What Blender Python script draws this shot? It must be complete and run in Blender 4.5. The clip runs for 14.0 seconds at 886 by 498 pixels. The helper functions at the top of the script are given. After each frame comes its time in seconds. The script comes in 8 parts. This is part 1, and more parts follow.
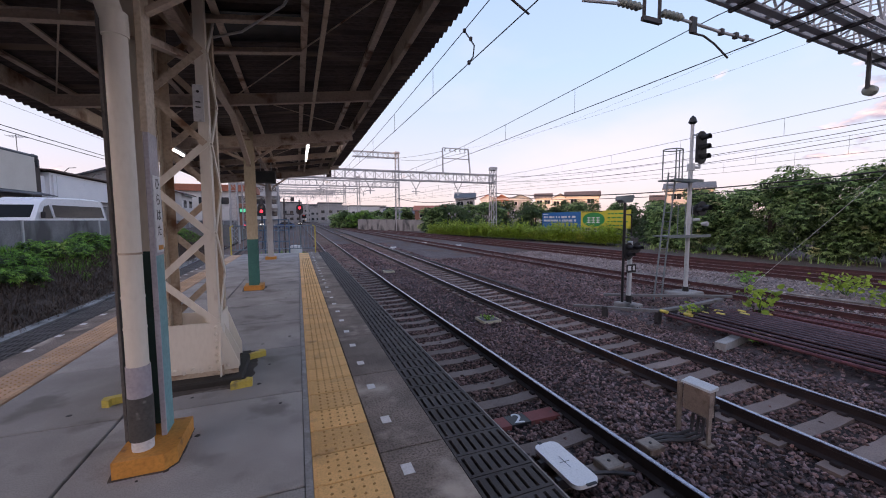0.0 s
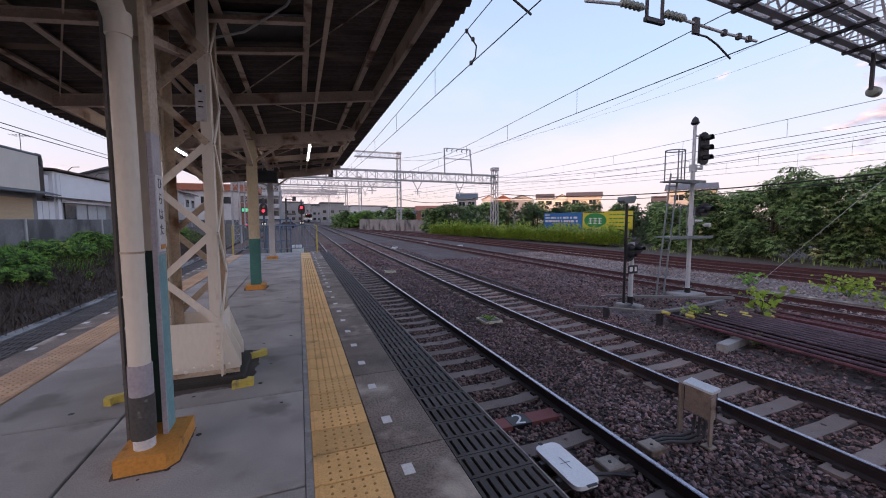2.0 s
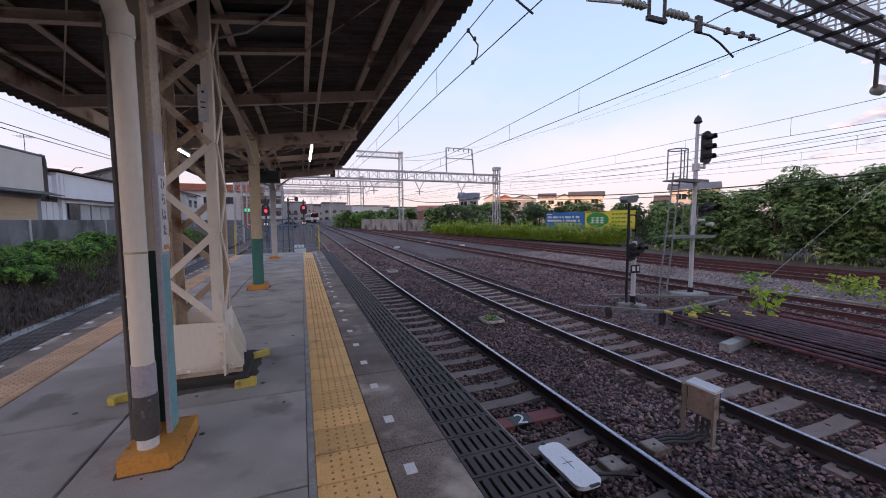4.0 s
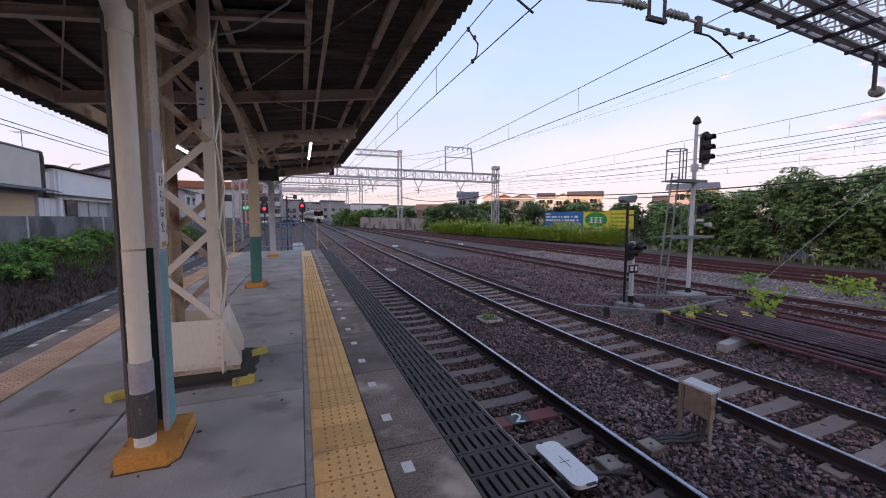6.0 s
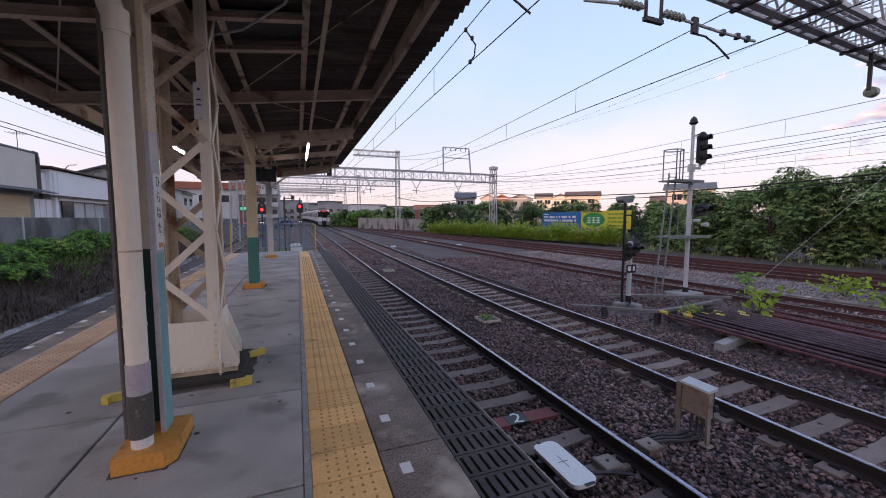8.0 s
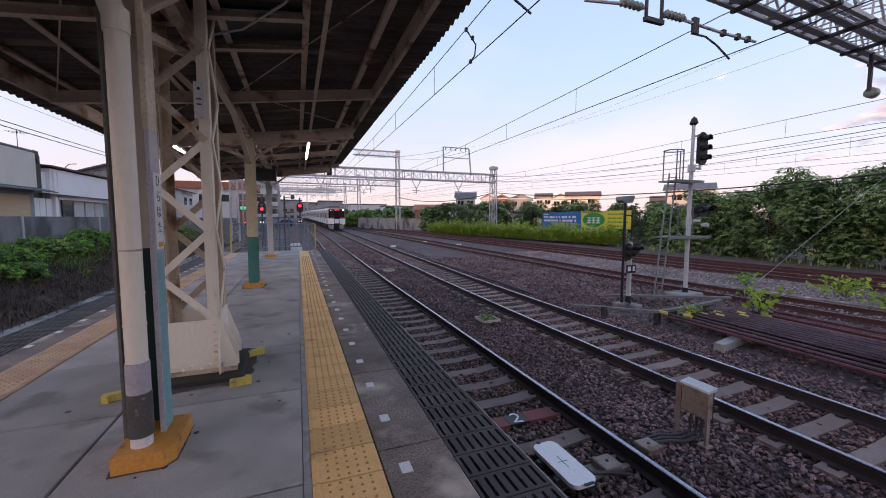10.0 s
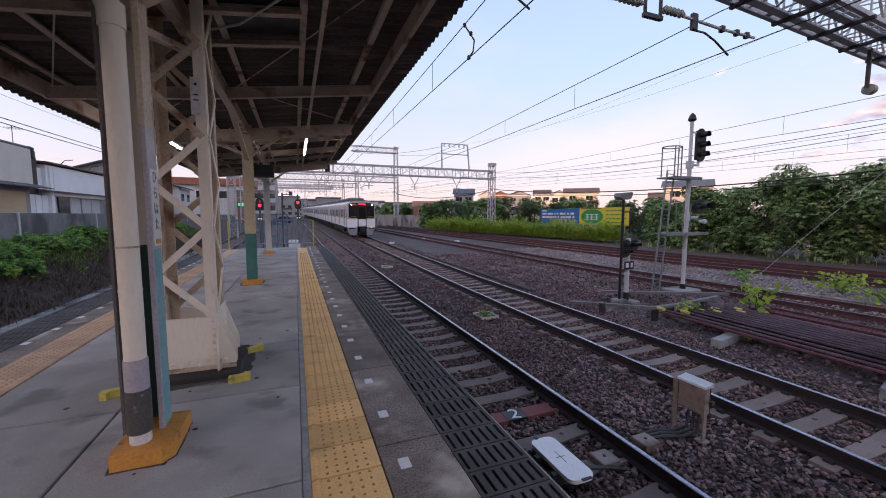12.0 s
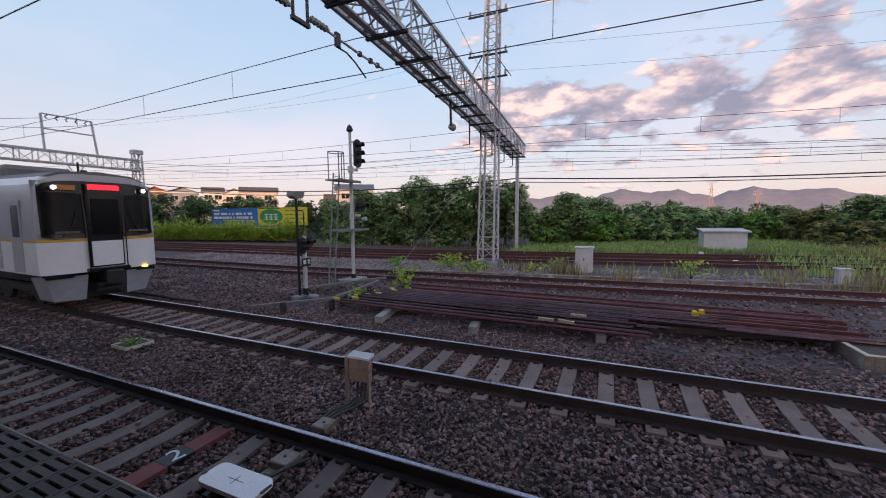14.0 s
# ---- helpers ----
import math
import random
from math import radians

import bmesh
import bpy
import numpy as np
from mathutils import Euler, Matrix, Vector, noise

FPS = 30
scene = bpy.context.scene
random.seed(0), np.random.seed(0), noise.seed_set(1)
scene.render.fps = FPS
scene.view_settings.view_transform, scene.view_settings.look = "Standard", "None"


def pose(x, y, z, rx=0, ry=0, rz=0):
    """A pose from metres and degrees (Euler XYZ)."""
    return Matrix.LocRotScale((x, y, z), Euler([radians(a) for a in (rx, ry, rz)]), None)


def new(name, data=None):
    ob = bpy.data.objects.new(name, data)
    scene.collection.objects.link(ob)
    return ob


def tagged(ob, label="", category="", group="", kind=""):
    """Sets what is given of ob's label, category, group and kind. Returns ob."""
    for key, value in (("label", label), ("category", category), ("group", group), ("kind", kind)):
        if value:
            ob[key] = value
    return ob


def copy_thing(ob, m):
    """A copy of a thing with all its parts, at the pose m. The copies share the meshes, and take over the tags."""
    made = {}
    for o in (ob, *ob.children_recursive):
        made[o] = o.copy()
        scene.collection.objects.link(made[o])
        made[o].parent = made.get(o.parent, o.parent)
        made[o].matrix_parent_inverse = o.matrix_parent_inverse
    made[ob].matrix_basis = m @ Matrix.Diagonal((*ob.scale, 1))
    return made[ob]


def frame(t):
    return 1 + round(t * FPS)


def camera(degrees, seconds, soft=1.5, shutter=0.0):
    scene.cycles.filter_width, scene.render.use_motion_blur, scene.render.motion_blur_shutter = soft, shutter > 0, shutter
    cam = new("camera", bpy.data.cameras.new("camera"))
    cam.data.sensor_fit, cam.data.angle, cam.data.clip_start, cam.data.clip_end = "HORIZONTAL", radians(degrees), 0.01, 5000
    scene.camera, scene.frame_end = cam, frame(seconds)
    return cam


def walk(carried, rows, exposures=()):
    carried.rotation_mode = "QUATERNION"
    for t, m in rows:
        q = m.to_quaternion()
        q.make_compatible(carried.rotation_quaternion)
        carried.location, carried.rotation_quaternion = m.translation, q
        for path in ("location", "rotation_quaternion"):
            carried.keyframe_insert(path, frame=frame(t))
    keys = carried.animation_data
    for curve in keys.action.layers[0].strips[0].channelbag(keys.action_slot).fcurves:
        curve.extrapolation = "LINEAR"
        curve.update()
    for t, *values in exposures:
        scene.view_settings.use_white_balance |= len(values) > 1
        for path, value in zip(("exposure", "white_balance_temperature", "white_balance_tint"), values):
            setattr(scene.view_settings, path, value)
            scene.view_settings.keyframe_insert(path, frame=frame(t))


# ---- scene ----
cam = camera(98.79, 14.0, 1.0, 0.04)
PATH = [
    (0, pose(0.000, 0.000, 1.500, 85.589, 0.314, -20.960)),
    (0.5, pose(0.000, 0.000, 1.500, 85.507, 0.253, -20.924)),
    (1, pose(0.000, 0.000, 1.500, 85.506, 0.186, -20.918)),
    (1.5, pose(0.000, 0.000, 1.500, 85.636, 0.096, -20.783)),
    (2, pose(0.000, 0.000, 1.500, 85.630, 0.114, -20.727)),
    (2.5, pose(0.000, 0.000, 1.500, 85.755, 0.281, -20.545)),
    (3, pose(0.000, 0.000, 1.500, 85.768, 0.283, -20.421)),
    (5.5, pose(0.000, 0.000, 1.500, 85.304, 0.002, -20.598)),
    (6, pose(0.000, 0.000, 1.500, 85.417, -0.128, -20.620)),
    (6.5, pose(0.000, 0.000, 1.500, 85.444, -0.134, -20.731)),
    (7, pose(0.000, 0.000, 1.500, 85.444, -0.093, -20.886)),
    (7.5, pose(0.000, 0.000, 1.500, 85.496, -0.065, -20.940)),
    (8, pose(0.000, 0.000, 1.500, 85.482, -0.017, -20.927)),
    (10.5, pose(0.000, 0.000, 1.500, 85.415, -0.155, -20.928)),
    (11, pose(0.000, 0.000, 1.500, 85.158, -0.030, -21.006)),
    (11.5, pose(0.000, 0.000, 1.500, 85.047, -0.098, -21.104)),
    (12, pose(0.000, 0.000, 1.500, 84.946, -0.128, -21.171)),
    (12.5, pose(0.000, 0.000, 1.500, 84.802, -0.259, -21.482)),
    (13, pose(0.039, -0.035, 1.502, 84.567, -0.157, -25.844)),
    (13.5, pose(0.144, -0.085, 1.503, 84.795, -0.171, -41.390)),
    (14, pose(0.229, -0.073, 1.445, 84.880, 0.419, -66.490)),
]
walk(cam, PATH, [(0.0, 0.19, 6600, 23), (12.6, 0.19, 6600, 23), (13.4, 0.2, 6600, 23), (14.0, -0.04, 6700, 17)])

# ---------------------------------------------------------------- world, sun
def make_world():
    w = bpy.data.worlds.new("dusk_sky")
    scene.world = w
    w.use_nodes = True
    nt = w.node_tree
    nt.nodes.clear()
    N, L = nt.nodes.new, nt.links.new

    def math_(op, a, b=None, clamp=False):
        n = N("ShaderNodeMath")
        n.operation, n.use_clamp = op, clamp
        for i, v in enumerate((a, b)):
            if v is None:
                continue
            if isinstance(v, (int, float)):
                n.inputs[i].default_value = v
            else:
                L(v, n.inputs[i])
        return n.outputs[0]

    def ramp(fac, stops):
        n = N("ShaderNodeValToRGB")
        e = n.color_ramp.elements
        while len(e) < len(stops):
            e.new(0.5)
        for el, (p, c) in zip(e, stops):
            el.position, el.color = p, (*c, 1)
        L(fac, n.inputs[0])
        return n.outputs[0]

    def mix(fac, a, b):
        n = N("ShaderNodeMix")
        n.data_type = "RGBA"
        for s, v in ((n.inputs[0], fac), (n.inputs[6], a), (n.inputs[7], b)):
            if isinstance(v, (int, float)):
                s.default_value = v
            elif isinstance(v, tuple):
                s.default_value = (*v, 1)
            else:
                L(v, s)
        return n.outputs[2]

    sky = N("ShaderNodeTexSky")
    sky.sky_type, sky.sun_disc = "NISHITA", False
    sky.sun_elevation, sky.sun_rotation = radians(SUN_EL), radians(SUN_AZ)
    sky.air_density, sky.dust_density, sky.ozone_density = 1.0, 1.4, 2.0
    tc = N("ShaderNodeTexCoord")
    sep = N("ShaderNodeSeparateXYZ")
    L(tc.outputs["Generated"], sep.inputs[0])
    dx, dy, dz = sep.outputs
    up = math_("MAXIMUM", dz, 0.0)
    # high thin haze: pale blue above, lilac and pink near the horizon
    veil = ramp(up, [(0.0, (0.74, 0.585, 0.535)), (0.05, (0.735, 0.645, 0.625)), (0.14, (0.63, 0.665, 0.735)), (0.34, (0.455, 0.63, 0.80)), (0.62, (0.36, 0.53, 0.78)), (1.0, (0.30, 0.46, 0.72))])
    skyc = N("ShaderNodeVectorMath")
    skyc.operation = "SCALE"
    L(sky.outputs[0], skyc.inputs[0])
    skyc.inputs[3].default_value = SKY_GAIN
    base = mix(0.82, skyc.outputs[0], veil)
    # cloud layer
    den = math_("ADD", up, 0.30)
    comb = N("ShaderNodeCombineXYZ")
    L(math_("DIVIDE", dx, den), comb.inputs[0])
    L(math_("DIVIDE", dy, den), comb.inputs[1])
    L(math_("MULTIPLY", up, 2.0), comb.inputs[2])

    def cloud(scale, off, detail=7.0):
        m = N("ShaderNodeMapping")
        L(comb.outputs[0], m.inputs[0])
        m.inputs[1].default_value = off
        n = N("ShaderNodeTexNoise")
        n.inputs["Scale"].default_value, n.inputs["Detail"].default_value, n.inputs["Roughness"].default_value = scale, detail, 0.52
        L(m.outputs[0], n.inputs[0])
        return n.outputs[0]
    big = cloud(5.0, (3.1, 0.4, 0), 8.0)
    # the cloud bank stands over the fields to the side
    side = math_("ADD", math_("MULTIPLY", dy, -0.50), math_("MULTIPLY", dx, 0.60))
    where = math_("MULTIPLY", math_("SUBTRACT", side, 0.21), 4.6, True)
    belt = math_("SUBTRACT", 1.0, math_("MULTIPLY", math_("ABSOLUTE", math_("SUBTRACT", up, 0.235)), 7.6), True)
    dens = math_("SUBTRACT", math_("ADD", big, math_("MULTIPLY", math_("MULTIPLY", where, belt), 0.25)), math_("MULTIPLY", math_("SUBTRACT", 1.0, where), 0.13))
    mask = ramp(dens, [(0.575, (0, 0, 0)), (0.66, (1, 1, 1))])
    shade = cloud(5.0, (3.1, 0.4, 0.09), 5.0)
    body = ramp(math_("ADD", math_("SUBTRACT", big, shade), 0.5), [(0.40, (0.27, 0.28, 0.37)), (0.53, (0.42, 0.39, 0.46)), (0.66, (0.88, 0.70, 0.65))])
    wisps = ramp(cloud(0.9, (8.0, 2.0, 0), 5.0), [(0.5, (0, 0, 0)), (0.75, (0.3, 0.3, 0.3))])
    base = mix(wisps, base, (0.86, 0.74, 0.80))
    col = mix(math_("MULTIPLY", mask, math_("MULTIPLY", up, 14.0, True)), base, body)
    # the western sky is bright and warm round the low sun
    a = radians(SUN_AZ)
    west = math_("ADD", math_("MULTIPLY", dx, math.sin(a)), math_("MULTIPLY", dy, math.cos(a)))
    glow = math_("MULTIPLY", math_("POWER", math_("MAXIMUM", west, 0.0), 2.2), math_("POWER", math_("SUBTRACT", 1.0, up), 1.5))
    col = mix(glow, col, (2.7, 2.05, 1.75))
    bg = N("ShaderNodeBackground")
    L(col, bg.inputs[0])
    bg.inputs[1].default_value = SKY_STRENGTH
    out = N("ShaderNodeOutputWorld")
    L(bg.outputs[0], out.inputs[0])


SUN_EL, SUN_AZ = 10.0, 252.0
SKY_GAIN, SKY_STRENGTH = 0.12, 1.30
make_world()
sun = new("sun", bpy.data.lights.new("sun", "SUN"))
sun.data.energy, sun.data.angle, sun.data.color = 5.0, radians(0.6), (1.0, 0.62, 0.36)
_az, _el = radians(SUN_AZ), radians(SUN_EL)
_dir = Vector((math.sin(_az) * math.cos(_el), math.cos(_az) * math.cos(_el), math.sin(_el)))
sun.rotation_euler = _dir.to_track_quat("Z", "Y").to_euler()


# ---------------------------------------------------------------- materials
MATS = {}


def mat(name, c1, c2=None, rough=0.7, metal=0.0, scale=6.0, fine=60.0, bump=0.25, dirt=None, dirt_amt=0.5, dirt_scale=1.3, moving=False, rand=0.0, spec=0.4, emit=None, power=0.0, stretch=(1, 1, 1), trans=0.0, bdist=0.01, island=0.0, speck=0.86):
    """A procedural surface: two tones at two scales, optional dirt, fine relief."""
    if name in MATS:
        return MATS[name]
    m = bpy.data.materials.new(name)
    MATS[name] = m
    m.use_nodes = True
    nt = m.node_tree
    N, L = nt.nodes.new, nt.links.new
    b = nt.nodes["Principled BSDF"]
    c2 = c2 or tuple(v * 0.75 for v in c1)
    if moving:
        pos = N("ShaderNodeTexCoord").outputs["Object"]
    else:
        pos = N("ShaderNodeNewGeometry").outputs["Position"]
    mp = N("ShaderNodeMapping")
    mp.inputs[3].default_value = stretch
    L(pos, mp.inputs[0])

    def noise_(s, d=4.0):
        n = N("ShaderNodeTexNoise")
        n.inputs["Scale"].default_value, n.inputs["Detail"].default_value = s, d
        L(mp.outputs[0], n.inputs[0])
        return n.outputs[0]

    def mix(fac, a, c, mode="MIX"):
        n = N("ShaderNodeMix")
        n.data_type, n.blend_type = "RGBA", mode
        for s, v in ((n.inputs[0], fac), (n.inputs[6], a), (n.inputs[7], c)):
            if isinstance(v, (int, float)):
                s.default_value = v
            elif isinstance(v, tuple):
                s.default_value = (*v, 1)
            else:
                L(v, s)
        return n.outputs[2]

    def band(f, lo, hi):
        n = N("ShaderNodeMapRange")
        n.inputs[1].default_value, n.inputs[2].default_value = lo, hi
        L(f, n.inputs[0])
        return n.outputs[0]
    big, small = noise_(scale), noise_(fine, 3.0)
    col = mix(band(big, 0.3, 0.7), c1, c2)
    col = mix(band(small, 0.42, 0.75), col, tuple(v * speck for v in c2))
    if dirt:
        d = noise_(dirt_scale, 8.0)
        edge = 0.72 - 0.35 * dirt_amt
        col = mix(band(d, edge, edge + 0.12), col, dirt)
    if rand or island:
        if island:
            r = N("ShaderNodeNewGeometry").outputs["Random Per Island"]
        else:
            r = N("ShaderNodeObjectInfo").outputs["Random"]
        k = N("ShaderNodeMapRange")
        k.inputs[3].default_value, k.inputs[4].default_value = 1 - (rand or island), 1 + (rand or island)
        L(r, k.inputs[0])
        h = N("ShaderNodeHueSaturation")
        L(k.outputs[0], h.inputs["Value"])
        L(col, h.inputs["Color"])
        col = h.outputs[0]
    L(col, b.inputs["Base Color"])
    b.inputs["Metallic"].default_value = metal
    b.inputs["Specular IOR Level"].default_value = spec
    rr = N("ShaderNodeMapRange")
    rr.inputs[3].default_value, rr.inputs[4].default_value = max(0.03, rough - 0.12), min(1, rough + 0.12)
    L(big, rr.inputs[0])
    L(rr.outputs[0], b.inputs["Roughness"])
    if bump:
        bp = N("ShaderNodeBump")
        bp.inputs["Strength"].default_value, bp.inputs["Distance"].default_value = bump, bdist
        L(small, bp.inputs["Height"])
        L(bp.outputs[0], b.inputs["Normal"])
    if emit:
        b.inputs["Emission Color"].default_value = (*emit, 1)
        b.inputs["Emission Strength"].default_value = power
    if trans:
        b.inputs["Transmission Weight"].default_value = trans
    return m


def leaf_mat(name, c1, c2, c3=None):
    """Leaves: each one its own tone, a little light through the blade."""
    m = mat(name, c1, c2, rough=0.55, scale=0.9, fine=14.0, bump=0.0, dirt=c3, dirt_amt=0.35, dirt_scale=0.7, island=0.45, spec=0.3)
    b = m.node_tree.nodes["Principled BSDF"]
    nt = m.node_tree
    tl, mx = nt.nodes.new("ShaderNodeBsdfTranslucent"), nt.nodes.new("ShaderNodeMixShader")
    src = b.inputs["Base Color"].links[0].from_socket
    out = [n for n in nt.nodes if n.type == "OUTPUT_MATERIAL"][0]
    nt.links.new(src, tl.inputs[0])
    mx.inputs[0].default_value = 0.38
    nt.links.new(b.outputs[0], mx.inputs[1])
    nt.links.new(tl.outputs[0], mx.inputs[2])
    nt.links.new(mx.outputs[0], out.inputs[0])
    return m


CREAM = mat("cream_paint", (0.80, 0.75, 0.66), (0.75, 0.695, 0.60), rough=0.5, scale=2.5, fine=45, dirt=(0.16, 0.07, 0.03), dirt_amt=0.12, dirt_scale=5.0, bump=0.06, speck=0.97, stretch=(1, 1, 0.35))
CREAM2 = mat("rusted_cream_paint", (0.64, 0.54, 0.42), (0.52, 0.42, 0.31), rough=0.6, scale=3, fine=40, dirt=(0.19, 0.095, 0.05), dirt_amt=0.42, dirt_scale=3.2, bump=0.3)
OCHRE = mat("yellowed_cream_paint", (0.60, 0.53, 0.37), (0.52, 0.45, 0.31), rough=0.55, scale=3, fine=40, dirt=(0.16, 0.08, 0.04), dirt_amt=0.2, dirt_scale=5, bump=0.2, stretch=(1, 1, 0.4))
BEAM = mat("rusty_beam_paint", (0.62, 0.51, 0.415), (0.49, 0.395, 0.315), rough=0.65, scale=2.2, fine=35, dirt=(0.15, 0.07, 0.035), dirt_amt=0.5, dirt_scale=2.4, bump=0.3)
GREEN = mat("green_paint", (0.05, 0.21, 0.18), (0.04, 0.165, 0.145), rough=0.45, fine=40, dirt=(0.1, 0.1, 0.09), dirt_amt=0.1, bump=0.1)
TEAL = mat("pale_teal_paint", (0.20, 0.42, 0.45), (0.16, 0.35, 0.38), rough=0.5, fine=40, dirt=(0.25, 0.2, 0.15), dirt_amt=0.15, bump=0.1)
LILAC = mat("faded_grey_paint", (0.47, 0.44, 0.48), (0.38, 0.355, 0.395), rough=0.5, fine=50, bump=0.1)
ORANGE = mat("worn_orange_paint", (0.66, 0.3, 0.06), (0.55, 0.24, 0.05), rough=0.65, scale=7, fine=50, dirt=(0.13, 0.08, 0.05), dirt_amt=0.32, dirt_scale=7, bump=0.3)
YPAINT = mat("worn_yellow_paint", (0.62, 0.50, 0.10), (0.52, 0.42, 0.09), rough=0.6, scale=9, dirt=(0.18, 0.15, 0.1), dirt_amt=0.3, dirt_scale=9, bump=0.3)
CONC = mat("platform_concrete", (0.42, 0.405, 0.395), (0.26, 0.25, 0.243), rough=0.75, scale=1.6, fine=120, dirt=(0.19, 0.18, 0.172), dirt_amt=0.5, dirt_scale=2.1, bump=0.25, rand=0.12, speck=0.82, spec=0.35)
APRON = mat("dark_apron_concrete", (0.30, 0.25, 0.22), (0.13, 0.108, 0.095), rough=0.8, scale=2.2, fine=70, dirt=(0.44, 0.39, 0.34), dirt_amt=0.5, dirt_scale=1.7, rand=0.12, speck=0.45, bump=0.45)
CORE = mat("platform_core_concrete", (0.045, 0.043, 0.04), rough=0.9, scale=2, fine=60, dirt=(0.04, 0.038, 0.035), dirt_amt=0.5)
TILE = mat("yellow_tactile_tile", (0.80, 0.50, 0.20), (0.66, 0.40, 0.155), rough=0.6, scale=5, fine=90, dirt=(0.40, 0.25, 0.11), dirt_amt=0.36, dirt_scale=3.2, bump=0.2, rand=0.14)
TILE_F = mat("faded_tactile_tile", (0.62, 0.40, 0.24), (0.50, 0.32, 0.20), rough=0.65, scale=5, fine=90, dirt=(0.36, 0.27, 0.2), dirt_amt=0.4, dirt_scale=3.2, bump=0.2, rand=0.14)
DOT = mat("brown_worn_dot", (0.44, 0.25, 0.08), (0.36, 0.2, 0.06), rough=0.7, fine=80)
WHITE = mat("white_paint", (0.72, 0.73, 0.74), (0.62, 0.63, 0.64), rough=0.5, scale=8, fine=60, dirt=(0.3, 0.29, 0.28), dirt_amt=0.15, dirt_scale=12, bump=0.1)
BLACKP = mat("black_paint", (0.018, 0.018, 0.02), (0.012, 0.012, 0.013), rough=0.45, fine=60, bump=0.1)
BLUEP = mat("pale_blue_line_paint", (0.36, 0.37, 0.38), (0.22, 0.22, 0.22), rough=0.7, dirt=(0.2, 0.2, 0.2), dirt_amt=0.6, dirt_scale=9)
GRATE = mat("dark_slotted_mat", (0.064, 0.060, 0.063), (0.045, 0.042, 0.044), rough=0.7, scale=4, fine=90, dirt=(0.09, 0.088, 0.085), dirt_amt=0.3, dirt_scale=3, bump=0.3, rand=0.12)
SHEET = mat("aged_roof_sheet", (0.14, 0.11, 0.098), (0.065, 0.05, 0.046), rough=0.85, scale=2.0, fine=30, dirt=(0.20, 0.15, 0.115), dirt_amt=0.4, dirt_scale=1.6, bump=0.4, stretch=(0.5, 2.5, 1))
BALLAST = mat("ballast", (0.135, 0.105, 0.105), (0.07, 0.055, 0.056), rough=0.9, scale=0.9, fine=18, dirt=(0.11, 0.068, 0.052), dirt_amt=0.55, dirt_scale=0.9, bump=1.0, bdist=0.06, stretch=(1, 0.35, 1), speck=0.5)
# near-black bed: the shade between loose stones is put into its colour
BED = mat("ballast_bed_gap_shade", (0.05, 0.036, 0.034), (0.028, 0.02, 0.02), rough=0.95, scale=1.2, fine=26, bump=1.0, bdist=0.05)
PALE_BED = mat("pale_yard_grit", (0.25, 0.215, 0.205), (0.16, 0.13, 0.125), rough=0.95, scale=0.7, fine=18, dirt=(0.10, 0.07, 0.06), dirt_amt=0.5, dirt_scale=0.6, bump=0.8, bdist=0.05, speck=0.6)
STONE = mat("ballast_stone", (0.26, 0.16, 0.145), (0.098, 0.056, 0.053), rough=0.8, scale=0.8, fine=40, dirt=(0.16, 0.10, 0.085), dirt_amt=0.4, dirt_scale=0.5, bump=0.4, island=0.75)
STONE_P = mat("pale_ballast_stone", (0.38, 0.32, 0.31), (0.21, 0.165, 0.16), rough=0.85, scale=0.6, fine=40, dirt=(0.2, 0.14, 0.12), dirt_amt=0.4, dirt_scale=0.4, bump=0.4, island=0.6)
STONE_G = mat("grey_ballast_stone", (0.25, 0.176, 0.18), (0.10, 0.068, 0.071), rough=0.85, scale=0.8, fine=40, dirt=(0.13, 0.09, 0.075), dirt_amt=0.35, dirt_scale=0.5, bump=0.4, island=0.8)
SLEEPER = mat("concrete_sleeper", (0.25, 0.19, 0.165), (0.18, 0.135, 0.12), rough=0.85, scale=2.5, fine=60, dirt=(0.12, 0.08, 0.065), dirt_amt=0.2, dirt_scale=1.6, bump=0.3, rand=0.14)
REDP = mat("faded_red_paint", (0.26, 0.07, 0.065), (0.20, 0.06, 0.055), rough=0.75, scale=6, dirt=(0.12, 0.08, 0.07), dirt_amt=0.3, dirt_scale=8)
RAILSIDE = mat("rusty_rail_side", (0.032, 0.021, 0.021), (0.022, 0.015, 0.016), rough=0.75, scale=4, fine=50, dirt=(0.06, 0.032, 0.026), dirt_amt=0.3, dirt_scale=3, bump=0.3)
RAILRED = mat("deep_rust", (0.10, 0.040, 0.040), (0.065, 0.028, 0.029), rough=0.85, scale=3, fine=45, dirt=(0.06, 0.03, 0.025), dirt_amt=0.4, dirt_scale=2.5, bump=0.3)
RAILDULL = mat("dull_rail_head", (0.26, 0.21, 0.22), (0.17, 0.13, 0.135), rough=0.4, metal=0.7, scale=4, fine=30, dirt=(0.12, 0.06, 0.05), dirt_amt=0.4, dirt_scale=2, bump=0.05)
RAILTOP = mat("polished_rail_head", (0.42, 0.40, 0.45), (0.30, 0.285, 0.33), rough=0.25, metal=1.0, scale=5, fine=30, bump=0.03)
GALV = mat("galvanised_steel", (0.52, 0.52, 0.53), (0.42, 0.42, 0.43), rough=0.55, metal=0.2, scale=3, fine=60, dirt=(0.2, 0.17, 0.15), dirt_amt=0.2, dirt_scale=3, bump=0.1)
DARKST = mat("dark_steel", (0.07, 0.065, 0.068), (0.05, 0.046, 0.048), rough=0.6, metal=0.3, fine=60, bump=0.15)
WIRE = mat("wire", (0.03, 0.03, 0.032), rough=0.5, metal=0.4, bump=0)
